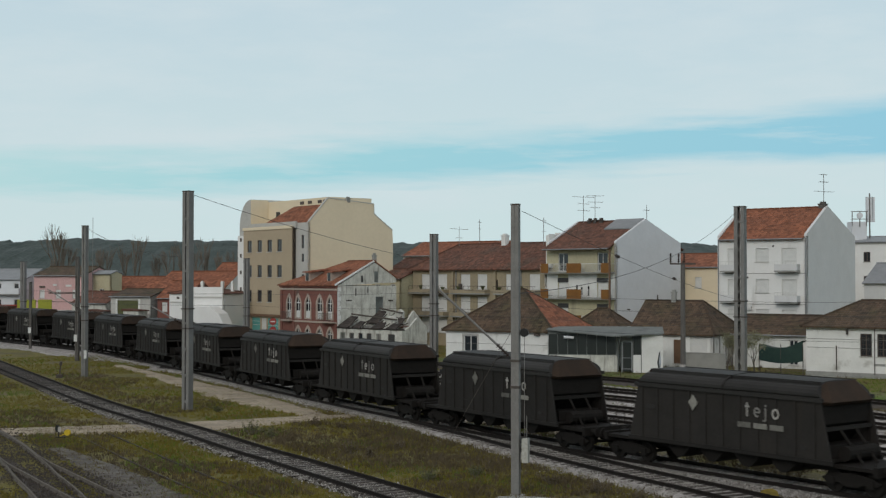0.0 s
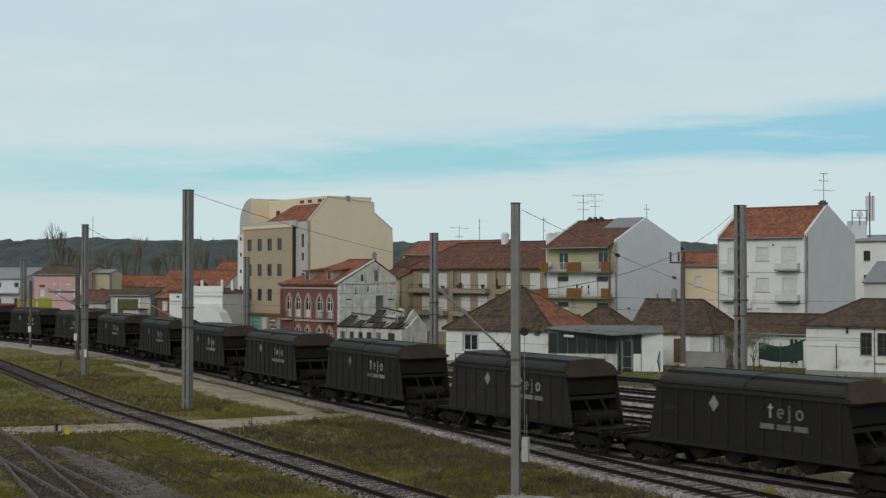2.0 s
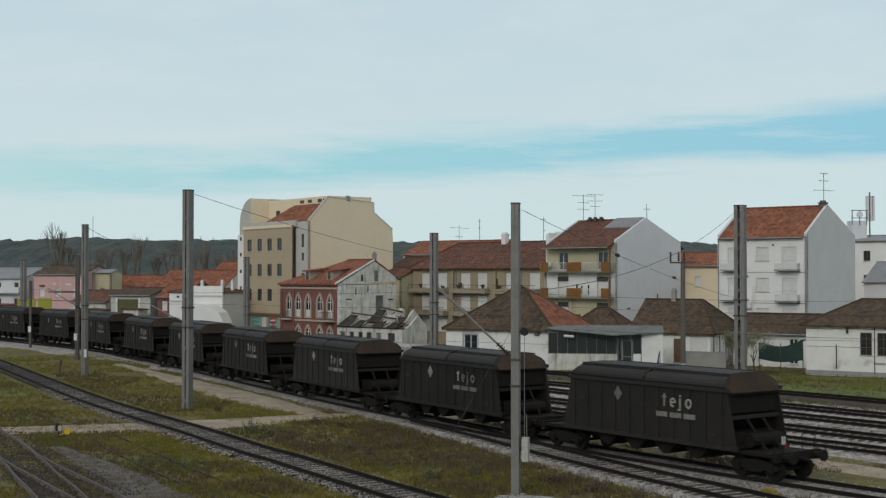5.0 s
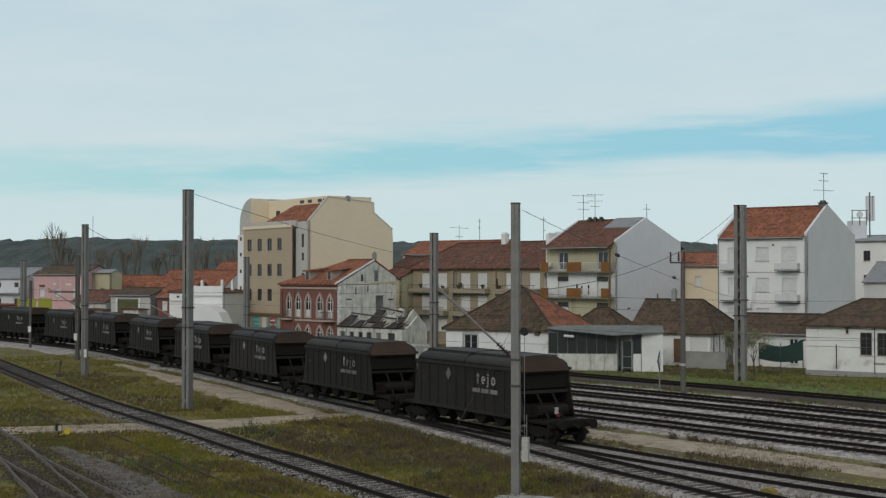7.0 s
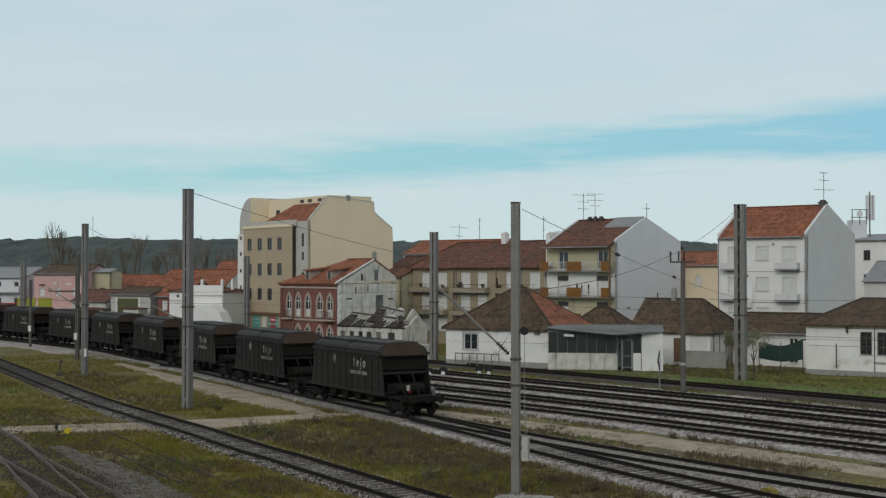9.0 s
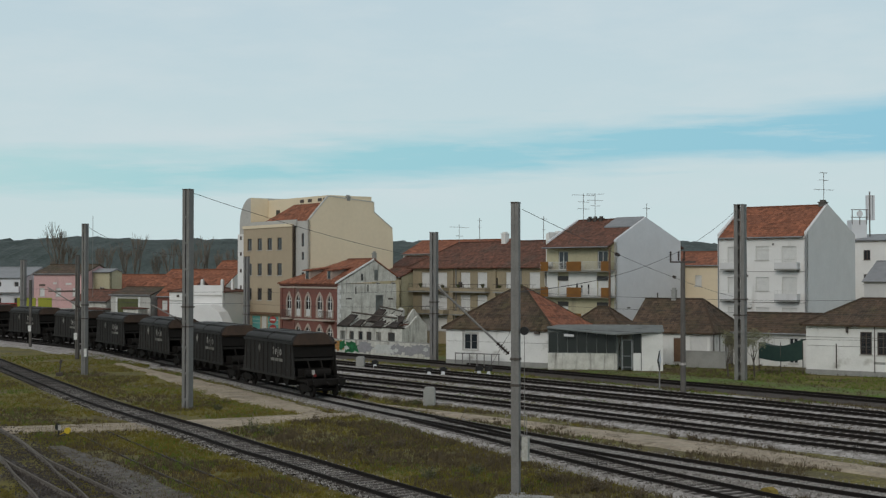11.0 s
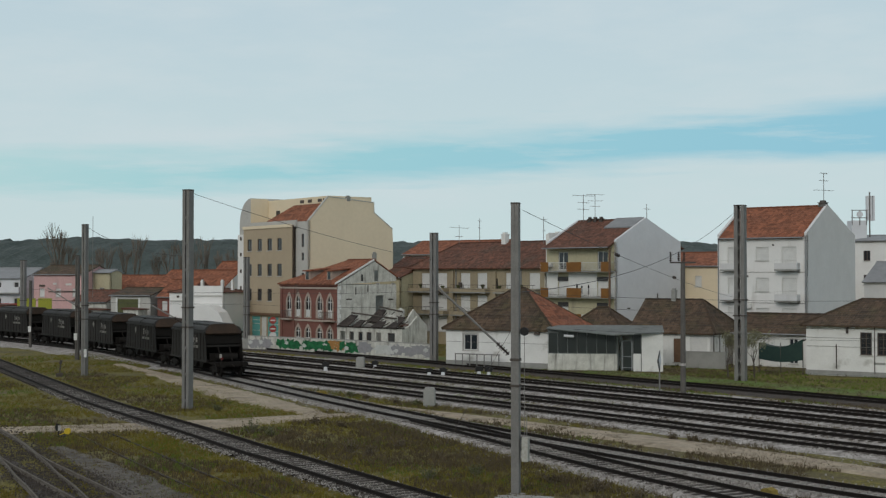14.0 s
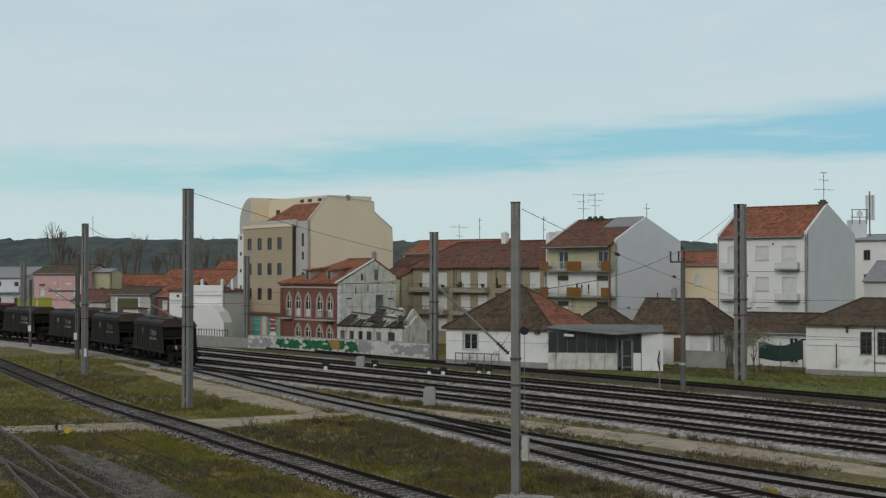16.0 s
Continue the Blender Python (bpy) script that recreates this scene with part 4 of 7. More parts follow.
def window(parent, x0, x1, z0, z1, kind="glass", frame="frame_white", sill=True, m=None, trim=None):
    """A window set into an opening of the wall at y = 0."""
    m = m or Matrix.Identity(4)
    w = min(0.09, (x1 - x0) * 0.12)
    fr = bmesh.new()
    y0, y1 = 0.10, 0.17
    box(fr, x0, x0 + w, y0, y1, z0, z1, m)
    box(fr, x1 - w, x1, y0, y1, z0, z1, m)
    box(fr, x0 + w, x1 - w, y0, y1, z0, z0 + w, m)
    box(fr, x0 + w, x1 - w, y0, y1, z1 - w, z1, m)
    if kind == "glass" and x1 - x0 > 0.7:
        box(fr, (x0 + x1) / 2 - w / 2, (x0 + x1) / 2 + w / 2, y0, y1, z0 + w, z1 - w, m)
    ob = part("window_frame", fr, frame, parent)
    if kind == "glass":
        part("pane", one(box, x0 + w * 0.6, x1 - w * 0.6, 0.13, 0.15, z0 + w * 0.6, z1 - w * 0.6, m), "glass", ob)
    else:
        sh = bmesh.new()
        n = max(4, int((z1 - z0) / 0.14))
        for i in range(n):
            a, b = z0 + (z1 - z0) * i / n, z0 + (z1 - z0) * (i + 1) / n
            box(sh, x0 + w * 0.5, x1 - w * 0.5, 0.115, 0.145, a, b - 0.02, m)
        box(sh, x0 + w * 0.5, x1 - w * 0.5, 0.146, 0.155, z0, z1, m)
        part("roller_shutter", sh, kind, ob)
    if sill:
        part("window_sill", one(box, x0 - 0.08, x1 + 0.08, -0.08, 0.12, z0 - 0.08, z0, m), "stone_grey", ob)
    if trim:
        tr = bmesh.new()
        box(tr, x0 - 0.16, x0, -0.03, 0.05, z0 - 0.08, z1 + 0.16, m)
        box(tr, x1, x1 + 0.16, -0.03, 0.05, z0 - 0.08, z1 + 0.16, m)
        box(tr, x0, x1, -0.03, 0.05, z1, z1 + 0.16, m)
        part("window_surround", tr, trim, ob)
    return ob


def slope(bm, uv, e0, e1, r1, r0, th=0.14):
    """A roof slope: eave e0-e1, ridge r0-r1, with tile coordinates in metres."""
    e0, e1, r1, r0 = map(Vector, (e0, e1, r1, r0))
    top = [e0, e1, r1, r0]
    d = (e1 - e0).normalized()
    up = Vector((0, 0, th))
    vt = [bm.verts.new(p) for p in top]
    vb = [bm.verts.new(p - up) for p in top]
    n = (e1 - e0).cross(r0 - e0).normalized() if (r0 - e0).length > 0.01 else Vector((0, 0, 1))
    v_axis = n.cross(d)
    faces = [bm.faces.new(vt), bm.faces.new(vb[::-1])]
    for i in range(4):
        j = (i + 1) % 4
        if (top[i] - top[j]).length > 1e-4:
            faces.append(bm.faces.new((vb[i], vb[j], vt[j], vt[i])))
    for f in faces:
        for l in f.loops:
            q = l.vert.co - e0
            l[uv].uv = (q.dot(d), q.dot(v_axis))


def roof_part(parent, slopes, material, ridge=(), label=""):
    bm = bmesh.new()
    uv = bm.loops.layers.uv.new("tiles")
    for s in slopes:
        if len(s) == 3:
            e0, e1, r = s
            slope(bm, uv, e0, e1, Vector(r) + (Vector(e1) - Vector(e0)).normalized() * 0.01, r)
        else:
            slope(bm, uv, *s)
    ob = part("roof", bm, material, parent, label)
    if ridge:
        rb = bmesh.new()
        for a, b in ridge:
            a, b = Vector(a), Vector(b)
            n = max(1, int((b - a).length / 0.42))
            for i in range(n):
                rod(rb, a.lerp(b, i / n), a.lerp(b, (i + 1.06) / n), 0.11 + 0.01 * (i % 2), 6)
        part("ridge_tiles", rb, material, ob)
    return ob


def gable_house(name, origin, turn, W, D, eave, ridge, front, walls, roofm, label, category="house", over=0.35, side=(), ridge_at=0.5,
                side_wall=None, hip=(0, 0), group="", parapet=False):
    """A house with its long front along local x (front-left corner at origin), depth along y, ridge along x.
    front and side: lists of (x0, x1, z0, z1, kind, frame)."""
    t = thing(name, pose(origin[0], origin[1], 0, 0, 0, turn), label, category, group)
    th = 0.28
    f = part("wall", wall_bm(W, eave, [o[:4] for o in front], th), walls, t)
    side_wall = side_wall or walls
    right = Matrix.Translation((W, 0, 0)) @ Matrix.Rotation(math.pi / 2, 4, "Z")
    bm = wall_bm(D, eave, [o[:4] for o in side], th)
    bm.transform(right)
    r = part("wall", bm, side_wall, t)
    yr = D * ridge_at
    for x, s in ((W, -1), (0, 1)):
        if hip[0 if s == 1 else 1]:
            continue
        gb = bmesh.new()
        prism(gb, [(0, eave), (D, eave), (D, eave + 0.22), (yr, ridge + 0.1), (0, eave + 0.22)] if parapet else [(0, eave), (D, eave), (yr, ridge - 0.14)], 0, th)
        gb.transform(Matrix.Translation((W if s == -1 else th, 0, 0)) @ Matrix.Rotation(math.pi / 2, 4, "Z"))
        part("gable", gb, side_wall, t)
    bm = wall_bm(D - 2 * th, eave, [], th)
    bm.transform(Matrix.Translation((th, th, 0)) @ Matrix.Rotation(math.pi / 2, 4, "Z"))
    part("wall", bm, side_wall, t)
    bm = wall_bm(W - 2 * th, eave, [], th)
    bm.transform(Matrix.Translation((th, D - th, 0)))
    part("wall", bm, walls, t)
    for o in front:
        if o[4]:
            window(f, *o[:4], o[4], o[5] if len(o) > 5 else "frame_white", trim=o[6] if len(o) > 6 else None)
    for o in side:
        if o[4]:
            window(r, *o[:4], o[4], o[5] if len(o) > 5 else "frame_white", m=right)
    z0, zr = eave + 0.03, ridge
    dz = (ridge - eave) * over / max(yr, 0.1)
    h0, h1 = hip
    xl, xr = -over * (0.9 if h0 else 0.35), W + over * (0.9 if h1 else 0.35)
    if parapet:
        xl, xr = th, W - th
    fl, fr_ = (xl, -over, z0 - dz), (xr, -over, z0 - dz)
    bl, br = (xl, D + over, z0 - dz), (xr, D + over, z0 - dz)
    rl, rr = (h0 if h0 else xl, yr, zr), (W - h1 if h1 else xr, yr, zr)
    sl = [(fl, fr_, rr, rl), (br, bl, rl, rr)]
    ridges = [(rl, rr)]
    if h0:
        sl.append((bl, fl, rl))
        ridges += [(fl, rl), (bl, rl)]
    if h1:
        sl.append((fr_, br, rr))
        ridges += [(fr_, rr), (br, rr)]
    roof_part(t, sl, roofm, ridges)
    part("ceiling_slab", one(box, th, W - th, th, D - th, eave - 0.2, eave - 0.05), "stone_grey", t)
    if not h0 and not h1:
        g = bmesh.new()
        rod(g, (xl, -over - 0.04, z0 - dz - 0.05), (xr, -over - 0.04, z0 - dz - 0.05), 0.07, 8)
        part("gutter", g, "zinc", t)
    return t


def chimney(parent, x, y, z0, z1, w=0.5, material="worn_white"):
    c = bmesh.new()
    box(c, x - w / 2, x + w / 2, y - w / 2, y + w / 2, z0, z1)
    box(c, x - w * 0.6, x + w * 0.6, y - w * 0.6, y + w * 0.6, z1, z1 + 0.1)
    box(c, x - w * 0.35, x + w * 0.35, y - w * 0.35, y + w * 0.35, z1 + 0.1, z1 + 0.3)
    return part("chimney", c, material, parent)


def aerial(x, y, z0, z1, arms, turn, label="thin rooftop television aerial"):
    t = thing("television_aerial", pose(x, y, z0, 0, 0, turn), label, "aerial", "rooftop aerials")
    bm = bmesh.new()
    rod(bm, (0, 0, 0), (0, 0, z1 - z0), 0.035, 6)
    part("pole", bm, "steel", t)
    for f, L in arms:
        bm = bmesh.new()
        z = (z1 - z0) * f
        rod(bm, (-L / 2, 0, z + 0.05), (L / 2, 0, z - 0.05), 0.022, 5)
        for k in range(5):
            x_ = -L / 2 + L * k / 4
            rod(bm, (x_, -0.3, z), (x_, 0.3, z), 0.012, 4)
        part("boom", bm, "steel", t)
    return t


def balcony(parent, x0, x1, z, panels=(), depth=1.0, rail_h=0.95, slab="concrete", bars="frame_white", solid=None):
    """A projecting slab with a railing; panels: (x0, x1) stretches of solid parapet."""
    sl = part("balcony_slab", one(box, x0, x1, -depth, -0.004, z - 0.16, z), slab, parent)
    if solid:
        bm = bmesh.new()
        box(bm, x0, x1, -depth, -depth + 0.08, z, z + rail_h)
        box(bm, x0, x0 + 0.08, -depth + 0.08, -0.004, z, z + rail_h)
        box(bm, x1 - 0.08, x1, -depth + 0.08, -0.004, z, z + rail_h)
        part("parapet", bm, solid, sl)
        return sl
    for a, b in panels:
        part("balcony_panel", one(box, a, b, -depth - 0.03, -depth + 0.05, z - 0.1, z + rail_h + 0.05), "orange", sl, "faded orange parapet panel")
    rl = bmesh.new()
    rod(rl, (x0, -depth + 0.03, z + rail_h), (x1, -depth + 0.03, z + rail_h), 0.03, 6)
    rod(rl, (x0, -depth + 0.03, z + 0.1), (x1, -depth + 0.03, z + 0.1), 0.02, 6)
    n = int((x1 - x0) / 0.16)
    for i in range(n + 1):
        x = x0 + (x1 - x0) * i / n
        if not any(a < x < b for a, b in panels):
            box(rl, x - 0.012, x + 0.012, -depth + 0.02, -depth + 0.044, z + 0.1, z + rail_h)
    for x in (x0, x1):
        rod(rl, (x, -depth + 0.03, z + rail_h), (x, -0.01, z + rail_h), 0.025, 6)
    part("railing", rl, bars, sl)
    return sl


# white four-storey block
holes = []
for row, zc in enumerate((2.9, 6.0, 9.15)):
    holes += [(1.15, 2.75, zc - 0.1, zc + 2.15, "shutter"), (4.3, 5.75, zc + 0.75, zc + 2.15, "shutter"), (7.15, 8.75, zc - 0.1, zc + 2.15, "shutter")]
A_O = (36.4 - 0.773 * 9.85, 130 + 0.635 * 9.85)
# the side walls are greyer than the front: their shade is painted in
block = gable_house("apartment_block", A_O, -39.4, 9.85, 12.4, 12.45, 15.6, holes, "white", "roof_red",
                    "white four-storey apartment block with closed shutters and red roof", "apartment block", side_wall="grey_and_shade_wall", over=0.4, ridge_at=0.42, parapet=True)
for zc in (2.9, 6.0, 9.15):
    for x0 in (0.75, 6.75):
        balcony(block, x0, x0 + 2.4, zc - 0.14, slab="concrete", solid="grey_and_shade_wall", rail_h=0.62, depth=0.9)
        rb = bmesh.new()
        for i in range(9):
            rod(rb, (x0 + 0.05 + i * 0.2875, -0.86, zc + 0.45), (x0 + 0.05 + i * 0.2875, -0.86, zc + 0.8), 0.015, 5)
        rod(rb, (x0 + 0.02, -0.86, zc + 0.8), (x0 + 2.38, -0.86, zc + 0.8), 0.025, 6)
        part("railing", rb, "frame_white", block)
chimney(block, 9.3, 5.3, 15.2, 15.85, 0.7, "steel_mid")
dp = bmesh.new()
rod(dp, (9.75, -0.06, 0), (9.75, -0.06, 12.3), 0.06, 8)
rod(dp, (0.12, -0.06, 0), (0.12, -0.06, 12.3), 0.06, 8)
part("downpipe", dp, "zinc", block)
aerial(39.0, 133.0, 16.0, 18.9, ((0.38, 2.0), (0.72, 0.9), (0.98, 0.7)), 5)

# balcony house
holes = []
for zc in (3.1, 6.05, 9.0):
    holes += [(1.75, 3.25, zc, zc + 2.1, "glass" if zc > 8 else "shutter"), (7.55, 9.05, zc, zc + 2.1, "glass" if zc > 8 else "shutter")]
B_O = (19.3 - 0.7 * 10.2, 145 + 0.714 * 10.2)
bal = gable_house("apartment_house", B_O, -45.6, 10.2, 12.3, 12.1, 14.9, holes, "yellow", "roof_rust",
                  "three-storey house with orange balcony panels and rusty tiled roof", "apartment house", side_wall="pale_grey", over=1.15, ridge_at=0.45, parapet=True)
for zc in (3.0, 5.95, 8.9):
    balcony(bal, -0.05, 10.0, zc, panels=((0.0, 1.15), (3.95, 6.05), (8.95, 10.0)), depth=1.1)
# dark boxes across the lower window heads stand in for the lintels' shade
for zc in (3.1, 6.05):
    part("lintel_shade", one(box, 1.7, 3.3, -0.05, 0.08, zc + 1.7, zc + 2.2), "shutter_dark", bal)
    part("lintel_shade", one(box, 7.5, 9.1, -0.05, 0.08, zc + 1.7, zc + 2.2), "shutter_dark", bal)
part("corner_pier", one(box, 10.02, 10.2, -1.12, -0.95, GROUND, 11.4), "wood", bal)
for a, b in ((0.02, 1.7), (3.3, 7.5), (9.1, 10.0)):
    part("white_infill", one(box, a, b, -0.012, -0.003, 5.95, 8.7), "worn_white", bal)
roof_part(bal, [((5.9, 3.3, 13.95), (9.9, 3.3, 13.95), (9.9, 5.6, 15.1), (5.9, 5.6, 15.1))], "zinc", label="grey zinc roof sheet")
for x in (2.2, 3.0, 3.9):
    chimney(bal, x, 5.3, 14.3, 15.0, 0.45, "steel_dark")
aerial(16.5, 152.6, 14.7, 17.9, ((0.95, 2.6), (0.7, 1.3), (0.45, 1.3)), 10)
aerial(17.8, 152.0, 14.7, 17.9, ((0.98, 2.0), (0.75, 1.8), (0.55, 1.1)), -25)
aerial(24.0, 153.0, 14.4, 16.8, ((0.75, 0.7),), 10)

# long ochre terrace beside it
L_O = (12.2 - 0.7 * 23, 152.3 + 0.714 * 23)
holes = []
for x in (1.6, 4.6, 8.7, 11.6, 16.4, 20.2):
    for z in (1.2, 6.7, 3.9):
        holes.append((x, x + 1.7, z + 0.1, z + 2.0, "shutter"))
terrace = gable_house("terrace_house", L_O, -45.6, 22.9, 11, 9.6, 12.6, holes, "ochre", "roof_rust",
                      "long two-storey ochre terrace with white shutters and rusty roof", "terrace house", over=0.6, side_wall="worn_white", hip=(3.0, 0))
for x0, x1 in ((0.2, 6.6), (7.8, 13.8), (15.2, 22.0)):
    for zb in (6.35, 3.5):
        balcony(terrace, x0, x1, zb, solid="ochre", rail_h=0.42, depth=1.0)
        part("railing_bar", one(rod, (x0, -0.96, zb + 0.85), (x1, -0.96, zb + 0.85), 0.03, 6), "steel_dark", terrace)
        for k in range(int((x1 - x0) / 0.8) + 1):
            part("railing_post", one(rod, (x0 + 0.8 * k, -0.96, zb + 0.42), (x0 + 0.8 * k, -0.96, zb + 0.85), 0.02, 5), "steel_dark", terrace)
for x, zb, h in ((2.2, 6.35, 0.95), (6.2, 6.35, 0.7), (9.0, 6.35, 0.8), (13.2, 6.35, 0.9), (16.0, 6.35, 0.75), (19.5, 6.35, 0.9), (4.5, 3.5, 0.8), (12.6, 3.5, 0.9)):
    pot = bmesh.new()
    rod(pot, (x, -0.7, zb), (x, -0.7, zb + 0.3), 0.14, 8, 0.18)
    part("flower_pot", pot, "roof_rust", terrace)
    stems = bmesh.new()
    for k in range(7):
        a_ = k * 0.9
        rod(stems, (x, -0.7, zb + 0.3), (x + 0.22 * math.cos(a_), -0.7 + 0.2 * math.sin(a_), zb + h), 0.04, 4, 0.09)
    part("pot_plant", stems, "leaf", terrace)
for x in (7.3, 14.6):
    part("party_pier", one(box, x, x + 0.3, -0.22, -0.006, GROUND, 9.4), "ochre", terrace)
part("parapet_gable", one(prism, [(22.4, 9.6), (22.9, 9.6), (22.9, 13.4), (22.4, 13.2)], 0.5, 6.0), "worn_white", terrace)
chimney(terrace, 11.5, 5.2, 12.3, 13.5, 0.7)
chimney(terrace, 20.2, 5.2, 12.3, 13.4, 0.7)
aerial(4.6, 163.0, 12.6, 15.5, ((0.9, 0.5), (0.6, 0.4)), 0)
aerial(2.1, 168.0, 12.4, 14.9, ((0.85, 2.6), (0.4, 0.9)), 30)
aerial(12.2, 157.5, 12.2, 15.5, ((0.9, 0.8), (0.5, 0.4)), 0)

# beige office tower
T_O = (-27.5, 178.9)
tower = thing("office_building", pose(*T_O, 0, 0, 0, -53.1), "tall beige office building with curved corner and terracotta roof", "office building")
holes = [(x - 0.6, x + 0.6, z - 0.75, z + 0.85) for x in (2.9, 5.7, 8.4, 11.0) for z in (12.4, 9.05, 5.75)]
holes = [h for h in holes if not (h[0] > 10 and h[2] < 6)]
holes += [(3.6, 5.9, 0.0, 2.9), (6.2, 7.6, 0.0, 2.9), (7.9, 10.8, 0.0, 2.9)]
bm = wall_bm(13.0, 14.9, [(h[0] - 1.2, h[1] - 1.2, h[2], h[3]) for h in holes], 0.3)
bm.transform(Matrix.Translation((1.2, -0.6, 0)))
fw = part("facade", bm, "tan", tower, "tan rendered facade")
fm = Matrix.Translation((0, -0.6, 0))
for h in holes[:-3]:
    window(fw, *h, "glass", "frame_dark", m=fm)
for h, k in zip(holes[-3:], ("teal", "frame_white", "teal")):
    part("shop_door", one(box, h[0], h[1], -0.5, -0.42, h[2], h[3]), k, fw)
    sb = bmesh.new()
    for z in (1.0, 1.9, 2.4):
        box(sb, h[0] + 0.1, h[1] - 0.1, -0.52, -0.501, z, z + 0.05)
    part("door_rail", sb, "frame_white", fw)
part("shop_pelmet", one(box, 1.4, 12.6, -0.95, -0.604, 3.1, 3.4), "wood", fw)
part("cornice", one(box, 1.1, 14.2, -0.72, -0.603, 14.6, 15.0), "cream", fw)
part("core_side", one(box, 1.2, 14.2, -0.3, 12.4, GROUND, 14.6), "cream", tower)
holes = [(15.6, 16.25, 12.0, 13.7, "glass"), (15.6, 16.25, 10.3, 11.3, "glass"), (15.6, 16.25, 7.1, 8.7, "glass"), (15.6, 16.25, 3.6, 5.2, "glass")]
bm = wall_bm(3.2, 15.3, [(a - 14.2, b - 14.2, c, d) for a, b, c, d, k in holes], 0.3)
bm.transform(Matrix.Translation((14.2, 0, 0)))
sw = part("stair_bay", bm, "stone_grey", tower, "pale grey stair bay")
for h in holes:
    window(sw, *h[:4], "glass", "frame_dark", sill=False)
part("shadow_joint", one(box, 14.0, 14.2, -0.5, 0.0, GROUND, 14.8), "frame_dark", tower)
sidepoly = [(0, GROUND), (0, 15.3), (2.9, 18.45), (9.9, 17.9), (9.95, 16.6), (12.9, 14.5), (13.0, 13.0), (13.0, GROUND)]
bm = one(prism, sidepoly, 0, 0.3)
bm.transform(Matrix.Translation((17.4, 0, 0)) @ Matrix.Rotation(math.pi / 2, 4, "Z"))
part("flank_wall", bm, "cream", tower, "plain cream flank wall")
cop = bmesh.new()
for (a, za), (b, zb) in zip(sidepoly[1:5], sidepoly[2:6]):
    q = Vector((b - a, zb - za)).normalized() if (a, za) != (b, zb) else Vector((1, 0))
    prism(cop, [(a, za), (b, zb), (b - q.y * 0.08, zb + abs(q.x) * 0.12), (a - q.y * 0.08, za + abs(q.x) * 0.12)], -0.04, 0.36)
cop.transform(Matrix.Translation((17.4, 0, 0)) @ Matrix.Rotation(math.pi / 2, 4, "Z"))
part("coping", cop, "stone_grey", tower)
part("rear_block", one(box, 14.2, 17.05, 0.3, 12.9, GROUND, 14.4), "cream", tower)
# recessed top floor, terracotta slope, curved corner
pent = bmesh.new()
box(pent, 1.2, 17.05, 3.2, 9.8, 14.61, 18.65)
pt = part("top_floor", pent, "cream", tower)
for x in (10.4, 12.4, 14.9, 16.2):
    part("vent_slot", one(box, x - 0.45, x + 0.45, 3.12, 3.198, 17.95, 18.35), "frame_dark", pt)
part("top_window", one(box, 3.6, 4.5, 3.1, 3.196, 14.9, 17.2), "glass", pt)
roof_part(tower, [((4.2, 0.2, 15.1), (17.1, 0.2, 15.1), (17.1, 3.15, 17.75), (8.4, 3.15, 17.75))], "roof_red", label="terracotta tiled roof slope")
part("parapet", one(box, 1.2, 14.6, -0.28, 0.0, 14.61, 15.5), "stone_grey", tower)
cyl = [(-2.0, GROUND), (-2.0, 14.2)] + [(1.2 - 3.2 * math.cos(radians(a)), 15.2 + 3.75 * math.sin(radians(a))) for a in range(0, 91, 10)] + [(1.2, GROUND)]
# the curve turns away from the light: its shade is put into the grey
part("curved_corner", one(prism, cyl, 0.5, 11.0), "stone_grey", tower, "curved corner volume with its shade painted pale grey")
part("corner_panel", one(box, 1.204, 1.27, 0.5, 3.19, 14.62, 18.9), "cream", tower, "cream rendered upper face")
part("corner_front", one(box, -1.95, 1.19, 0.2, 0.498, GROUND, 14.0), "white", tower)
for z in (13.2, 11.0, 8.7, 6.4):
    part("corner_vent", one(box, -1.2, -0.8, 0.14, 0.198, z, z + 0.5), "frame_dark", tower)
for x, y, z in ((11.5, 6.5, 18.2), (17.2, 6.0, 18.1)):
    chimney(tower, x, y, z - 0.1, z + 0.35, 0.5, "concrete")

# red brick villa with pointed windows
V_O = (-12.36 - 0.6 * 13.2, 152 + 0.8 * 13.2)
villa = thing("brick_villa", pose(*V_O, 0, 0, 0, -53.1), "old red brick villa with pointed arch windows and tiled roof", "house")
VW, VD, VE, VR = 13.2, 8.4, 7.3, 10.3
xs5 = [(2.1, 0.75), (4.3, 0.8), (6.6, 0.8), (9.3, 0.85), (11.6, 0.8)]
holes = [(x - w, x + w, 3.2, 6.35) for x, w in xs5] + [(x - w, x + w, -0.1, 2.55) for x, w in xs5[1:]]
vf = part("wall", wall_bm(VW, VE, holes, 0.35), "brick", villa, "weathered red brick front")


def arch_pts(x, w, z0, zs, zt):
    """The outline of a pointed arch."""
    r = [(x - w, z0), (x + w, z0), (x + w, zs)]
    for i in range(1, 6):
        a = i / 6
        r.append((x + w * (1 - a) ** 0.75, zs + (zt - zs) * a ** 0.8))
    r.append((x, zt))
    for i in range(5, 0, -1):
        a = i / 6
        r.append((x - w * (1 - a) ** 0.75, zs + (zt - zs) * a ** 0.8))
    r.append((x - w, zs))
    return r


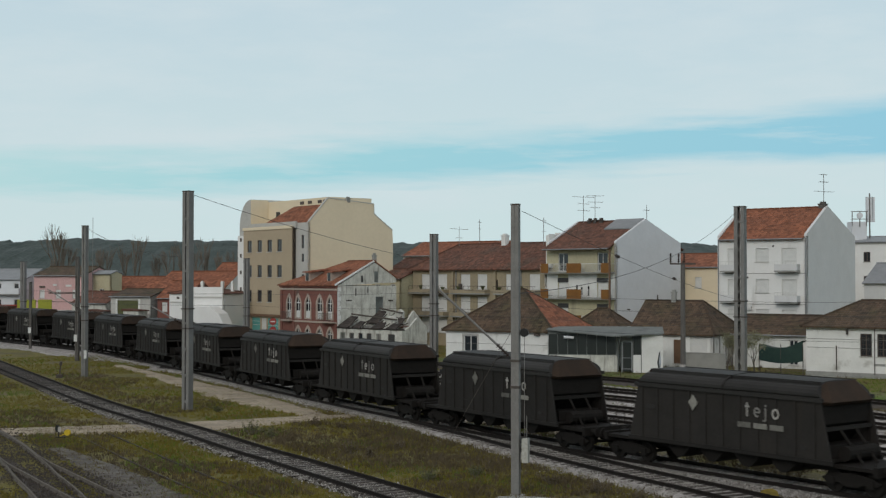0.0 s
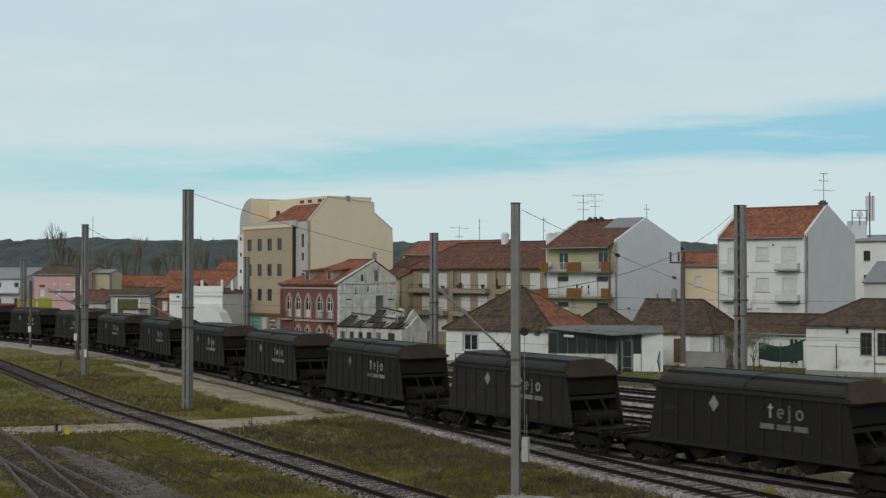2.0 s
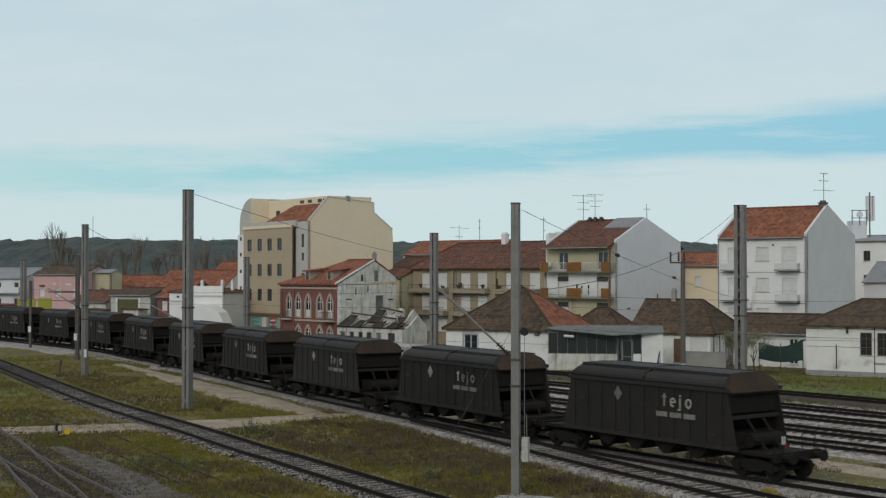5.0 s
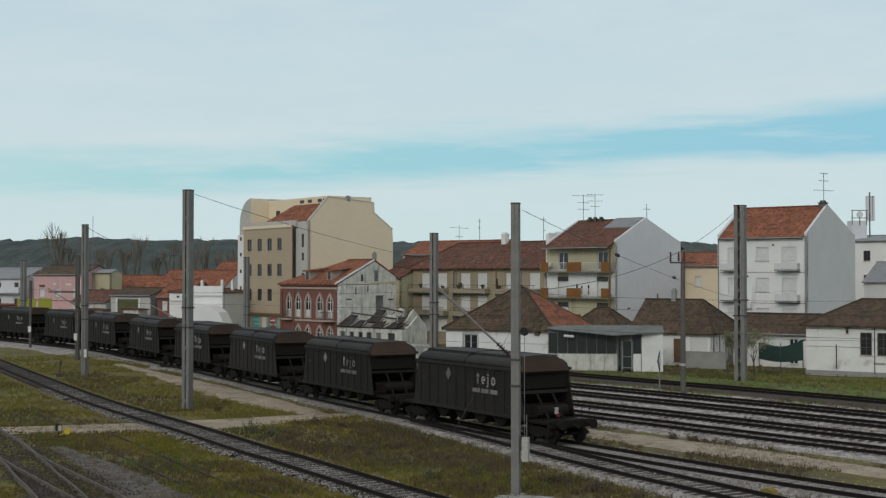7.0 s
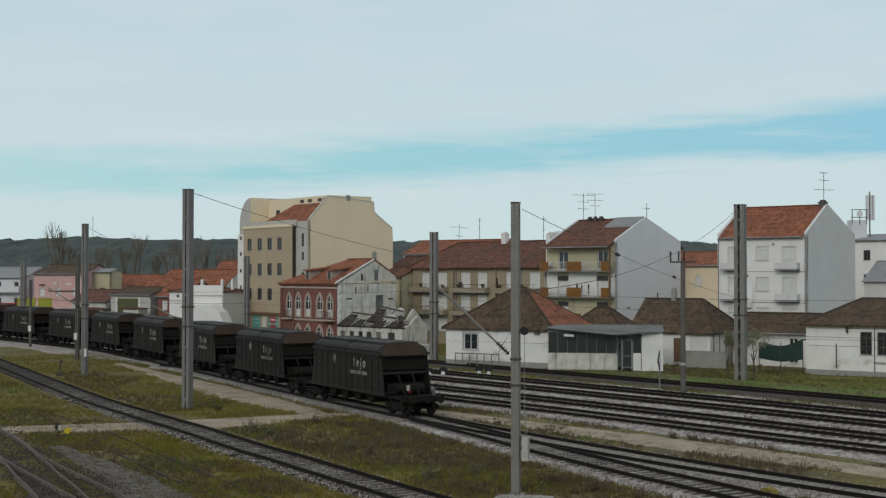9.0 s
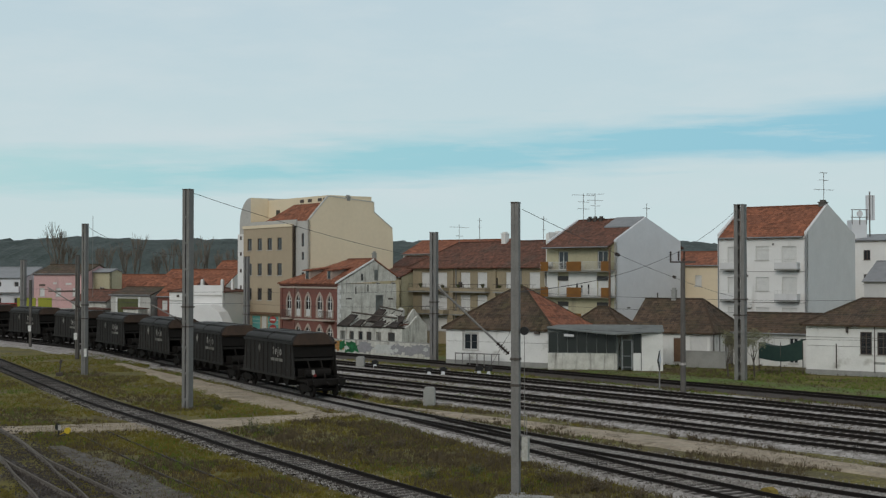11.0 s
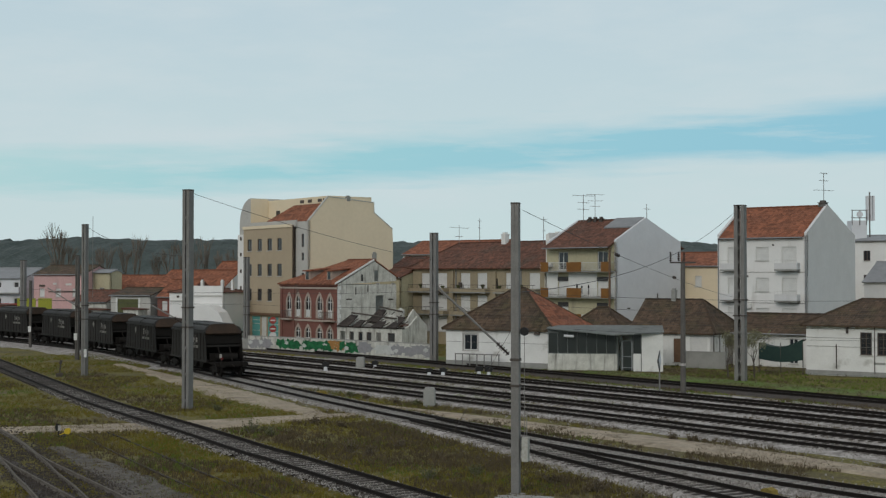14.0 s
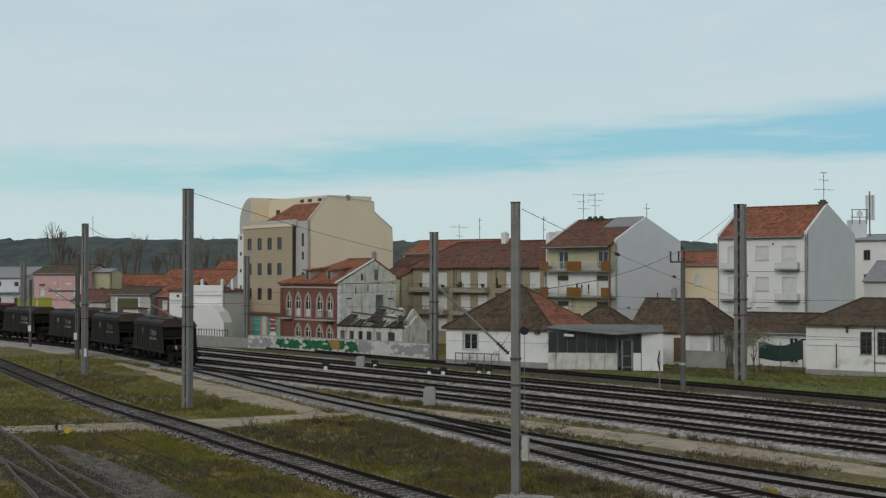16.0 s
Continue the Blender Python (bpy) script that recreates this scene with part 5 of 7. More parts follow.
for x, w in xs5:
    for z0, zs, zt in ((3.25, 5.2, 6.35), (-0.1, 1.6, 2.55)):
        if z0 < 0 and x < 3:
            continue
        out, inn = arch_pts(x, w, z0, zs, zt), arch_pts(x, w * 0.66, z0 + 0.12, zs, zt - 0.4)
        ring = bmesh.new()
        a = [ring.verts.new((p[0], -0.05, p[1])) for p in out]
        b = [ring.verts.new((p[0], -0.05, p[1])) for p in inn]
        a2 = [ring.verts.new((p[0], 0.15, p[1])) for p in out]
        b2 = [ring.verts.new((p[0], 0.15, p[1])) for p in inn]
        for i in range(len(out)):
            j = (i + 1) % len(out)
            ring.faces.new((a[i], a[j], b[j], b[i]))
            ring.faces.new((b[i], b[j], b2[j], b2[i]))
            ring.faces.new((a[j], a[i], a2[i], a2[j]))
        so = part("arch_surround", ring, "stone_trim", vf, "pale stone pointed arch surround")
        part("pane", one(prism, inn, 0.08, 0.1), "glass", so)
        fr = bmesh.new()
        box(fr, x - 0.05, x + 0.05, 0.04, 0.08, z0 + 0.12, zt - 0.5)
        box(fr, x - w * 0.62, x + w * 0.62, 0.04, 0.08, zs - 0.05, zs + 0.05)
        box(fr, x - w * 0.6, x + w * 0.6, 0.03, 0.07, z0 + 0.14, z0 + 1.0)
        part("window_frame", fr, "frame_white", so)
        # brick spandrels beside the pointed head
        for s in (-1, 1):
            sp_ = bmesh.new()
            edge = [(x + s * w * (1 - i / 6) ** 0.75, zs + (zt - zs) * (i / 6) ** 0.8) for i in range(0, 7)]
            prism(sp_, [(x + s * w, zs), (x + s * w, zt + 0.01), (x, zt + 0.01)] + edge[::-1][:-1], 0.0, 0.3)
            part("spandrel", sp_, "brick", so)
for z, k, d in ((2.85, "stone_trim", 0.1), (6.75, "stone_trim", 0.14), (7.1, "brick", 0.2)):
    part("string_course", one(box, -0.1, VW + 0.1, -d, -0.003, z, z + 0.22), k, vf)
for x in (0.25, 12.95, 3.2):
    part("pilaster", one(box, x - 0.25, x + 0.25, -0.1, -0.004, GROUND, 7.1), "brick", vf)
bc = balcony(villa, 10.3, 12.9, 3.1, depth=0.8, bars="frame_dark", slab="stone_trim")
balcony(villa, 1.0, 3.1, 3.1, depth=0.6, bars="frame_dark", slab="stone_trim")
bm = wall_bm(VD, VE, [(5.4, 6.6, 3.9, 6.0)], 0.35)
rt = Matrix.Translation((VW, 0, 0)) @ Matrix.Rotation(math.pi / 2, 4, "Z")
bm.transform(rt)
vs = part("wall", bm, "old_white", villa, "flaking whitewashed side wall")
window(vs, 5.4, 6.6, 3.9, 6.0, "zinc_dark", "concrete", m=rt)
for x0, x1, z0, z1, k in ((3.3, 3.6, 7.7, 8.5, "shutter_dark"), (5.2, 5.7, 7.7, 9.0, "zinc_dark"), (1.2, 2.0, 5.5, 5.65, "steel_dark"), (2.5, 2.65, 6.1, 7.0, "steel_dark"), (4.2, 4.35, 6.4, 7.2, "steel_dark"), (7.2, 7.9, 5.4, 5.6, "steel_dark")):
    part("wall_opening", one(box, x0, x1, -0.03, -0.004, z0, z1, rt), k, vs)
for z in np.arange(0.6, 7.0, 0.55):
    w_ = 0.32 if int(z / 0.55) % 2 else 0.5
    part("quoin", one(box, 0.0, w_, -0.025, -0.004, z, z + 0.5, rt), "worn_white", vs)
bm = one(prism, [(0, VE), (VD, VE + 0.4), (VD, VE + 0.9), (VD * 0.62, VR - 0.2)], 0, 0.35)
bm.transform(rt)
part("gable", bm, "old_white", villa, "flaking whitewashed gable")
part("back_wall", one(box, 0.3, VW - 0.4, VD - 0.3, VD, GROUND, VE), "old_white", villa)
part("left_wall", one(box, 0, 0.3, 0.36, VD, GROUND, VE), "old_white", villa)
zr = VR
roof_part(villa, [((-0.3, -0.35, VE + 0.1), (VW + 0.1, -0.35, VE + 0.1), (VW + 0.1, VD * 0.62, zr), (7.4, VD * 0.62, zr)),
                  ((VW + 0.1, VD + 0.2, VE + 0.9), (-0.3, VD + 0.2, VE + 0.1), (7.4, VD * 0.62, zr), (VW + 0.1, VD * 0.62, zr)),
                  ((-0.3, VD + 0.2, VE + 0.1), (-0.3, -0.35, VE + 0.1), (7.4, VD * 0.62, zr))], "roof_red", [((7.4, VD * 0.62, zr), (VW + 0.1, VD * 0.62, zr))])
part("verge", one(prism, [(-0.35, VE + 0.0), (VD * 0.62, zr - 0.1), (VD * 0.62, zr + 0.1), (-0.35, VE + 0.22)], -0.12, 0.0, rt), "white", villa, "white painted verge")
for x in (5.6, 10.6):
    dm = bmesh.new()
    box(dm, x - 0.5, x + 0.5, 0.5, 2.6, 7.4, 9.0)
    dob = part("dormer", dm, "stone_trim", villa, "small weathered dormer")
    part("pane", one(box, x - 0.3, x + 0.3, 0.46, 0.495, 7.9, 8.8), "glass", dob)
    roof_part(dob, [((x - 0.9, 0.3, 9.0), (x + 0.9, 0.3, 9.0), (x + 0.9, 3.4, 9.35), (x - 0.9, 3.4, 9.35))], "roof_red")
chimney(villa, 12.6, 5.6, 9.6, 10.9, 0.4, "concrete")

# low whitewashed railway house and its glazed canopy
H_O = (0.3, 125.8)
holes = [(1.95, 3.45, 1.25, 2.8, "glass", "frame_white", "stone_grey")]
low = gable_house("railway_house", H_O, -30.5, 11.4, 9.0, 3.55, 7.2, holes, "worn_white", "roof_brown",
                  "low whitewashed railway house with mossy hipped tile roof", over=0.35, hip=(5.2, 5.2))
roof_part(low, [((11.74, -0.3, 3.33), (11.74, 9.3, 3.33), (6.22, 4.5, 7.25))], "roof_red", label="newer orange tile slope")
bench = bmesh.new()
box(bench, 1.6, 6.4, -1.1, -0.95, 0.9, 1.0)
for i in range(7):
    box(bench, 1.6 + i * 0.78, 1.68 + i * 0.78, -1.08, -1.0, -0.2, 0.9)
tagged(mesh_ob("low_fence", bench, "steel"), "low rusty metal fence before the railway house", "fence").matrix_basis = low.matrix_basis
cn = thing("canopy_shed", pose(9.6, 119.2, 0, 0, 0, -9.0), "glazed lean-to shed with grey sheet roof and white plinth", "shed")
part("plinth", one(box, 0, 6.3, 0, 0.25, GROUND, 1.25), "old_white", cn, "stained white plinth wall")
part("plinth", one(box, 7.75, 8.45, 0.02, 0.25, GROUND, 1.3), "worn_white", cn, "stained white plinth wall")
part("end_wall", one(box, 8.5, 10.4, 0.0, 0.25, GROUND, 3.1), "worn_white", cn, "whitewashed end wall")
fr = bmesh.new()
for i in range(8):
    box(fr, i * 0.88, i * 0.88 + 0.05, 0.02, 0.12, 1.25, 3.2)
for z in (1.25, 3.15):
    box(fr, 0, 6.3, 0.03, 0.11, z, z + 0.06)
for x in (6.3, 6.66, 7.65, 8.42):
    box(fr, x, x + 0.08, 0.0, 0.14, GROUND, 3.15)
gf = part("glazing_frame", fr, "zinc_dark", cn)
for i in range(7):
    part("pane", one(box, i * 0.88 + 0.07, (i + 1) * 0.88, 0.06, 0.075, 1.31, 3.15), "shed_glass", gf)
part("pane", one(box, 7.75, 8.42, 0.06, 0.075, 1.3, 3.1), "shed_glass", gf)
part("top_panel", one(prism, [(0, 3.21), (6.3, 3.21), (0, 3.5)], 0.03, 0.1), "zinc_dark", gf)
door = part("door", one(box, 6.76, 7.62, 0.05, 0.1, GROUND + 0.1, 2.5), "shed_glass", cn, "dark glazed door")
dr = bmesh.new()
for x in (6.76, 7.56):
    box(dr, x, x + 0.06, 0.02, 0.05, GROUND + 0.1, 2.5)
for z in (0.0, 1.0, 2.44):
    box(dr, 6.82, 7.56, 0.02, 0.05, z, z + 0.06)
part("door_frame", dr, "zinc", door)
part("floodlight", one(rod, (1.5, -0.5, 2.9), (2.4, -0.5, 2.84), 0.13, 10), "pale_grey", cn, "pale tubular floodlight")
# sheet roof: one sagging corner towards the tracks
rim = [(-0.1, -0.3, 3.6), (6.0, -1.6, 3.08), (10.5, -0.1, 3.3), (10.4, 3.3, 3.75), (3.2, 3.3, 3.75), (0.2, 2.2, 3.75)]
rfm = bmesh.new()
up_, dn_ = [rfm.verts.new(p) for p in rim], [rfm.verts.new((p[0], p[1], p[2] - 0.09)) for p in rim]
for i in range(1, 5):
    rfm.faces.new((up_[0], up_[i], up_[i + 1]))
    rfm.faces.new((dn_[0], dn_[i + 1], dn_[i]))
for i in range(6):
    rfm.faces.new((up_[i], dn_[i], dn_[(i + 1) % 6], up_[(i + 1) % 6]))
part("sheet_roof", rfm, "zinc_dark", cn, "weathered grey sheet roof")
part("back_wall", one(box, 0, 10.4, 3.0, 3.2, GROUND, 3.4), "worn_white", cn)

# low tiled houses behind the verge
holes = [(1.0, 2.5, 0.9, 2.5, "shutter"), (4.6, 5.7, 0.0, 2.3, "wood", "wood"), (6.3, 8.0, 0.7, 2.6, "shutter")]
shed1 = gable_house("cottage", (18.4, 128.4), -32, 8.6, 8.5, 3.1, 6.0, holes, "worn_white", "roof_brown",
                    "low whitewashed cottage with dark mossy tile roof", over=0.4, side_wall="worn_white", hip=(0, 2.6))
shed2 = gable_house("cottage", (28.3, 126.8), -36, 8.6, 7.0, 3.0, 4.65, [(3.0, 4.2, 0.8, 2.6, "shutter"), (5.6, 6.5, 0.0, 2.4, "glass")], "worn_white", "roof_brown",
                    "low worn white cottage behind a green tarpaulin", over=0.4)
gable_house("cottage", (13.2, 134.5), -30.5, 5.5, 4.0, 3.3, 5.1, [(1.5, 2.5, 0.9, 2.3, "shutter")], "worn_white", "roof_brown", "small low cottage with a mossy hipped roof", over=0.35, hip=(2.2, 2.2))
chimney(shed1, 3.0, 4.2, 5.6, 6.8, 0.45, "concrete")
yard_wall = bmesh.new()
box(yard_wall, 3.4, 7.3, 0, 0.2, GROUND, 1.2)
box(yard_wall, 3.35, 7.35, -0.04, 0.24, 1.2, 1.28)
tagged(mesh_ob("yard_wall", yard_wall, "concrete"), "low grey concrete yard wall", "wall").matrix_basis = pose(19.8, 124.2, 0, 0, 0, -29)
fence = bmesh.new()
for i in range(6):
    rod(fence, (i * 0.6, 0, GROUND), (i * 0.6, 0, 3.0), 0.05, 6)
tagged(mesh_ob("post_row", fence, "steel_dark"), "row of dark upright posts by the cottages", "fence").matrix_basis = pose(25.6, 123.0, 0, 0, 0, -35)

# long white house with barred windows
holes = [(4.75, 5.75, 1.55, 3.5, "glass", "frame_dark"), (6.2, 7.2, 1.55, 3.5, "glass", "frame_dark"), (10.5, 11.5, 1.55, 3.5, "glass", "frame_dark")]
house_r = gable_house("railway_house", (32.0, 114.7), -35.0, 16.0, 9.0, 4.25, 6.3, holes, "worn_white", "roof_brown",
                      "long whitewashed house with barred windows and brown tile roof", over=0.45, hip=(3.6, 0))
part("plinth_band", one(box, -0.05, 16.05, -0.05, -0.003, GROUND, 0.12), "concrete", house_r)
for a in (4.75, 6.2, 10.5):
    gb = bmesh.new()
    for i in range(6):
        box(gb, a + 0.08 + i * 0.165, a + 0.1 + i * 0.165, -0.03, -0.006, 1.55, 3.5)
    for z in (2.0, 2.55, 3.1):
        box(gb, a, a + 1.0, -0.032, -0.004, z, z + 0.03)
    part("window_bars", gb, "frame_dark", house_r)
dp = bmesh.new()
rod(dp, (6.0, -0.06, 0), (6.0, -0.06, 4.0), 0.04, 6)
rod(dp, (2.7, -0.06, 0.3), (2.7, -0.06, 2.4), 0.05, 6)
part("downpipe", dp, "steel_dark", house_r)
tarp = bmesh.new()
n = 9
rows = []
for j in range(4):
    rows.append([tarp.verts.new((i * 0.5, -0.9 + j * 0.5, 2.3 - 0.5 * math.sin(math.pi * i / (n - 1)) + (0.45 * i / (n - 1)) - 0.05 * (j % 2))) for i in range(n)])
for a, b in zip(rows, rows[1:]):
    for i in range(n - 1):
        tarp.faces.new((a[i], a[i + 1], b[i + 1], b[i]))
low_row = [tarp.verts.new((i * 0.5, -0.92, 0.9 - 0.25 * math.sin(math.pi * i / (n - 1)))) for i in range(n)]
for i in range(n - 1):
    tarp.faces.new((low_row[i], low_row[i + 1], rows[0][i + 1], rows[0][i]))
tp = thing("tarpaulin_shelter", pose(29.0, 118.2, 0, 0, 0, -33), "sagging dark green tarpaulin over thin posts", "shelter")
sheet = part("tarpaulin", tarp, "green_tarp", tp)
sol = sheet.modifiers.new("thick", "SOLIDIFY")
sol.thickness = 0.02
for x in (0, 2.0, 4.0):
    part("post", one(rod, (x, -0.88, GROUND), (x, -0.88, 2.35), 0.04, 6), "steel_dark", tp)


# graffiti wall along the far side
def graffiti_wall():
    pts = [Vector(p) for p in ((-36, 168), (-28.5, 158.5), (-22.8, 152.6), (-18.4, 149.2), (-8.9, 141.2), (-0.6, 133.0))]
    t = thing("graffiti_wall", pose(0, 0, 0), "long pale rendered wall sprayed with green and grey graffiti", "wall", kind="structure")
    part("block_wall", one(sweep, smooth_line(pts[:3], 2.0), [(-0.1, GROUND - 0.1), (0.1, GROUND - 0.1), (0.1, 0.95), (-0.1, 0.95)]), "concrete", t, "bare grey block wall")
    part("render", one(sweep, smooth_line(pts[2:], 2.0), [(-0.1, GROUND - 0.1), (0.1, GROUND - 0.1), (0.1, 1.28), (-0.1, 1.28)]), "old_white", t)
    part("coping", one(sweep, smooth_line(pts[2:], 2.0), [(-0.15, 1.284), (0.15, 1.284), (0.12, 1.36), (-0.12, 1.36)]), "concrete", t)
    line = smooth_line(pts[2:], 0.5)
    rnd = random.Random(5)
    runs = [(0.8, 3.6, "paint_grey"), (5.2, 7.6, "paint_green"), (8.3, 10.6, "paint_green"), (11.0, 13.4, "paint_green"), (13.9, 14.8, "paint_orange"), (15.2, 17.2, "paint_green"), (18.6, 20.2, "paint_grey"), (21, 22.5, "paint_white"), (23, 25.6, "paint_grey"), (26.6, 28.6, "paint_grey")]
    for s0, s1, k in runs:
        k0, k1 = [int(len(line) * q / 30) for q in (s0, s1)]
        for j in range(6):
            i = rnd.randint(k0, max(k0 + 1, k1)) % (len(line) - 1)
            p, q = line[i], line[i + 1]
            d = (q - p).normalized()
            nn = Vector((-d.y, d.x))
            if nn.y > 0:
                nn = -nn
            c = p + nn * (0.125 + 0.004 * j)
            bl = bmesh.new()
            zc = 0.55 + rnd.uniform(-0.15, 0.15)
            ring = []
            for a in range(14):
                r = 1 + 0.45 * math.sin(a * 2.7 + j) * rnd.uniform(0.3, 1)
                u, z = math.cos(a * math.pi / 7) * (0.95 if j < 4 else 0.35) * r, max(-0.2, min(1.22, zc + math.sin(a * math.pi / 7) * (0.5 if j < 4 else 0.22) * r))
                ring.append((c.x + d.x * u, c.y + d.y * u, z))
            f0 = [bl.verts.new(v) for v in ring]
            f1 = [bl.verts.new((v[0] - nn.x * 0.02, v[1] - nn.y * 0.02, v[2])) for v in ring]
            bl.faces.new(f0)
            for a in range(14):
                bl.faces.new((f0[a], f0[(a + 1) % 14], f1[(a + 1) % 14], f1[a]))
            part("spray_shape", bl, k if j < 4 else ("paint_white" if rnd.random() < 0.5 else k), t)


graffiti_wall()


def ruined_shed(origin, turn, W, D, eave, ridge, openings, label):
    """A roofless outbuilding: pierced front, broken side walls, charred rafters and a few slipped tile patches."""
    rnd = random.Random(int(W * 10))
    t = thing("ruined_shed", pose(origin[0], origin[1], 0, 0, 0, turn), label, "shed", "ruined sheds")
    f = part("wall", wall_bm(W, eave, [o[:4] for o in openings], 0.25), "old_white", t, "flaking whitewashed front wall")
    for o in openings:
        if o[4]:
            window(f, *o[:4], o[4], "frame_dark", sill=False)
    for x in (0, W - 0.25):
        part("wall", one(prism, [(0.25, GROUND), (D, GROUND), (D, eave + 0.3), (D * 0.62, ridge - 0.2), (D * 0.5, ridge - 0.55), (D * 0.3, eave + 0.35), (0.25, eave)], x, x + 0.25, Matrix.Rotation(math.pi / 2, 4, "Z") @ Matrix.Scale(-1, 4, (0, 1, 0))), "old_white", t)
    part("back_wall", one(box, 0.25, W - 0.25, D - 0.25, D, GROUND, eave + 0.2), "concrete", t)
    part("wall_plate", one(box, -0.1, W + 0.1, -0.06, 0.3, eave, eave + 0.13), "roof_dark", t)
    part("ridge_beam", one(rod, (0.1, D * 0.55, ridge), (W * 0.72, D * 0.52, ridge - 0.5), 0.1, 6), "bark", t)
    n = int(W / 0.75)
    for i in range(n):
        if rnd.random() < 0.2:
            continue
        x = 0.3 + i * 0.75
        k = rnd.uniform(0.5, 1.0)
        z = eave + 0.13 + (ridge - eave - 0.3) * k * (1 - 0.45 * i / n)
        part("rafter", one(rod, (x, -0.15, eave + 0.1), (x + rnd.uniform(-0.25, 0.25), D * 0.55 * k, z), 0.06, 5), "bark", t)
    for x, w_, k in ((0.2, 1.7, 0.9), (2.6, 1.2, 0.5), (W * 0.55, 1.6, 0.45), (W * 0.78, 1.5, 0.4)):
        z = eave + 0.2
        roof_part(t, [((x, -0.2, z), (x + w_, -0.2, z - 0.05), (x + w_ * 0.8, D * 0.5 * k, z + (ridge - eave) * k * 0.8), (x + 0.15, D * 0.5 * k, z + (ridge - eave) * k * 0.85))], "roof_dark", label="slipped blackened tiles")
    part("rubble_wall", one(prism, [(W * 0.5, eave - 0.3), (W * 0.68, eave - 0.3), (W * 0.68, ridge - 0.35), (W * 0.6, ridge - 0.1), (W * 0.5, ridge - 0.5)], D * 0.55, D * 0.68), "old_white", t, "whitewashed stump of an inner wall")
    return t


ruined_shed((-12.0, 147.5), -42, 10.2, 4.0, 2.55, 4.1, [(0.5, 1.3, 0.4, 2.1, None), (2.0, 2.7, 0.6, 2.1, "shutter_dark"), (3.4, 4.1, 0.6, 2.1, "glass"), (4.7, 5.5, 0.4, 2.1, "shutter_dark"), (6.2, 7.0, 0.6, 2.1, None), (8.0, 9.1, 0.5, 2.1, "shutter_dark")], "derelict whitewashed shed with charred rafters and fallen roof")
ruined_shed((-8.8, 150.6), -42, 5.4, 3.6, 2.9, 4.7, [(1.0, 2.0, 0.8, 2.3, None), (3.2, 4.0, 0.8, 2.3, "shutter_dark")], "collapsed dark lean-to beside the villa")

# ---------------------------------------------------------------- town further off


def plain_block(name, origin, turn, W, D, eave, ridge, wallm, roofm, label, rows, cols, kind="glass", hip=(0, 0), frame="frame_white", side_rows=0, win=(0.9, 1.3)):
    holes = []
    for r in range(rows):
        for c in range(cols):
            x, z = W * (c + 0.5) / cols, 0.9 + (eave - 0.4) * r / max(rows, 1)
            holes.append((x - win[0] / 2, x + win[0] / 2, z, z + win[1], kind, frame))
    side = []
    for r in range(side_rows):
        for c in range(2):
            x, z = D * (c + 0.5) / 2, 0.9 + (eave - 0.4) * r / side_rows
            side.append((x - win[0] / 2, x + win[0] / 2, z, z + win[1], kind, frame))
    return gable_house(name, origin, turn, W, D, eave, ridge, holes, wallm, roofm, label, "house", over=0.35, side=side, hip=hip, group="town houses")


# beyond the train, to the west
pink = plain_block("house", (-64.5, 205.0), -14, 8.6, 10, 8.6, 10.0, "pink", "roof_brown", "pink rendered house with a low dark roof", 2, 3, "shutter")
part("sign_band", one(box, 2.6, 7.9, -0.05, -0.003, 5.7, 5.9), "frame_dark", pink)
balc = plain_block("house", (-79.0, 211.0), -14, 12.5, 10, 8.0, 9.6, "pale_grey", "zinc", "grey flat-roofed house with balconies", 3, 4, "shutter_dark")
balcony(balc, 0.5, 12.0, 5.6, solid="pale_grey", depth=1.0, rail_h=0.9)
balcony(balc, 0.5, 12.0, 3.0, solid="red", depth=1.0, rail_h=0.9)
hoard = thing("hoarding", pose(-64.5, 197.0, 0, 0, 0, -10), "bright yellow-green hoarding boards on posts", "hoarding")
for x0, x1 in ((0, 3.0), (3.4, 5.6)):
    part("board", one(box, x0, x1, 0, 0.1, 3.3, 4.9), "lime", hoard)
for x in (0.2, 2.8, 3.6, 5.4):
    part("post", one(box, x, x + 0.1, 0.104, 0.2, GROUND, 4.9), "steel_dark", hoard)
plain_block("house", (-55.5, 206.0), -20, 3.4, 3, 8.9, 9.3, "yellow", "zinc", "narrow yellow house with a flat roof", 2, 1)
plain_block("house", (-58.0, 212.0), -16, 14, 9, 6.0, 8.4, "worn_white", "roof_red", "white house with orange tiled roof", 2, 4)
green = plain_block("house", (-47.5, 186.0), -20, 6.6, 8, 5.6, 6.6, "stone_grey", "roof_brown", "small grey house with tall olive green doors", 1, 1, "shutter_dark")
part("green_door", one(box, 1.2, 4.6, -0.09, -0.01, 0.6, 5.0), "leaf", green, "large olive green door")
for x in (0.9, 4.62):
    part("pier", one(box, x, x + 0.28, -0.14, -0.005, GROUND, 5.2), "worn_white", green)
plain_block("house", (-54.5, 191.0), -20, 6.0, 8, 4.6, 6.2, "old_white", "roof_rust", "old whitewashed house beside the line", 1, 3, "shutter_dark")
plain_block("house", (-40.4, 184.0), -22, 4.8, 8, 5.5, 7.8, "brick", "roof_red", "small red house with white window trim", 2, 2, "shutter")
plain_block("house", (-44.0, 198.0), -20, 12, 10, 6.6, 9.2, "worn_white", "roof_red", "house with orange tiled roof", 2, 4)
plain_block("house", (-37.5, 205.0), -24, 13, 10, 7.4, 10.6, "cream", "roof_red", "cream house with orange tiled roof", 2, 4)
plain_block("house", (-34.5, 212.0), -24, 9, 9, 9.0, 11.2, "worn_white", "roof_rust", "house with rusty tiled roof", 2, 3)
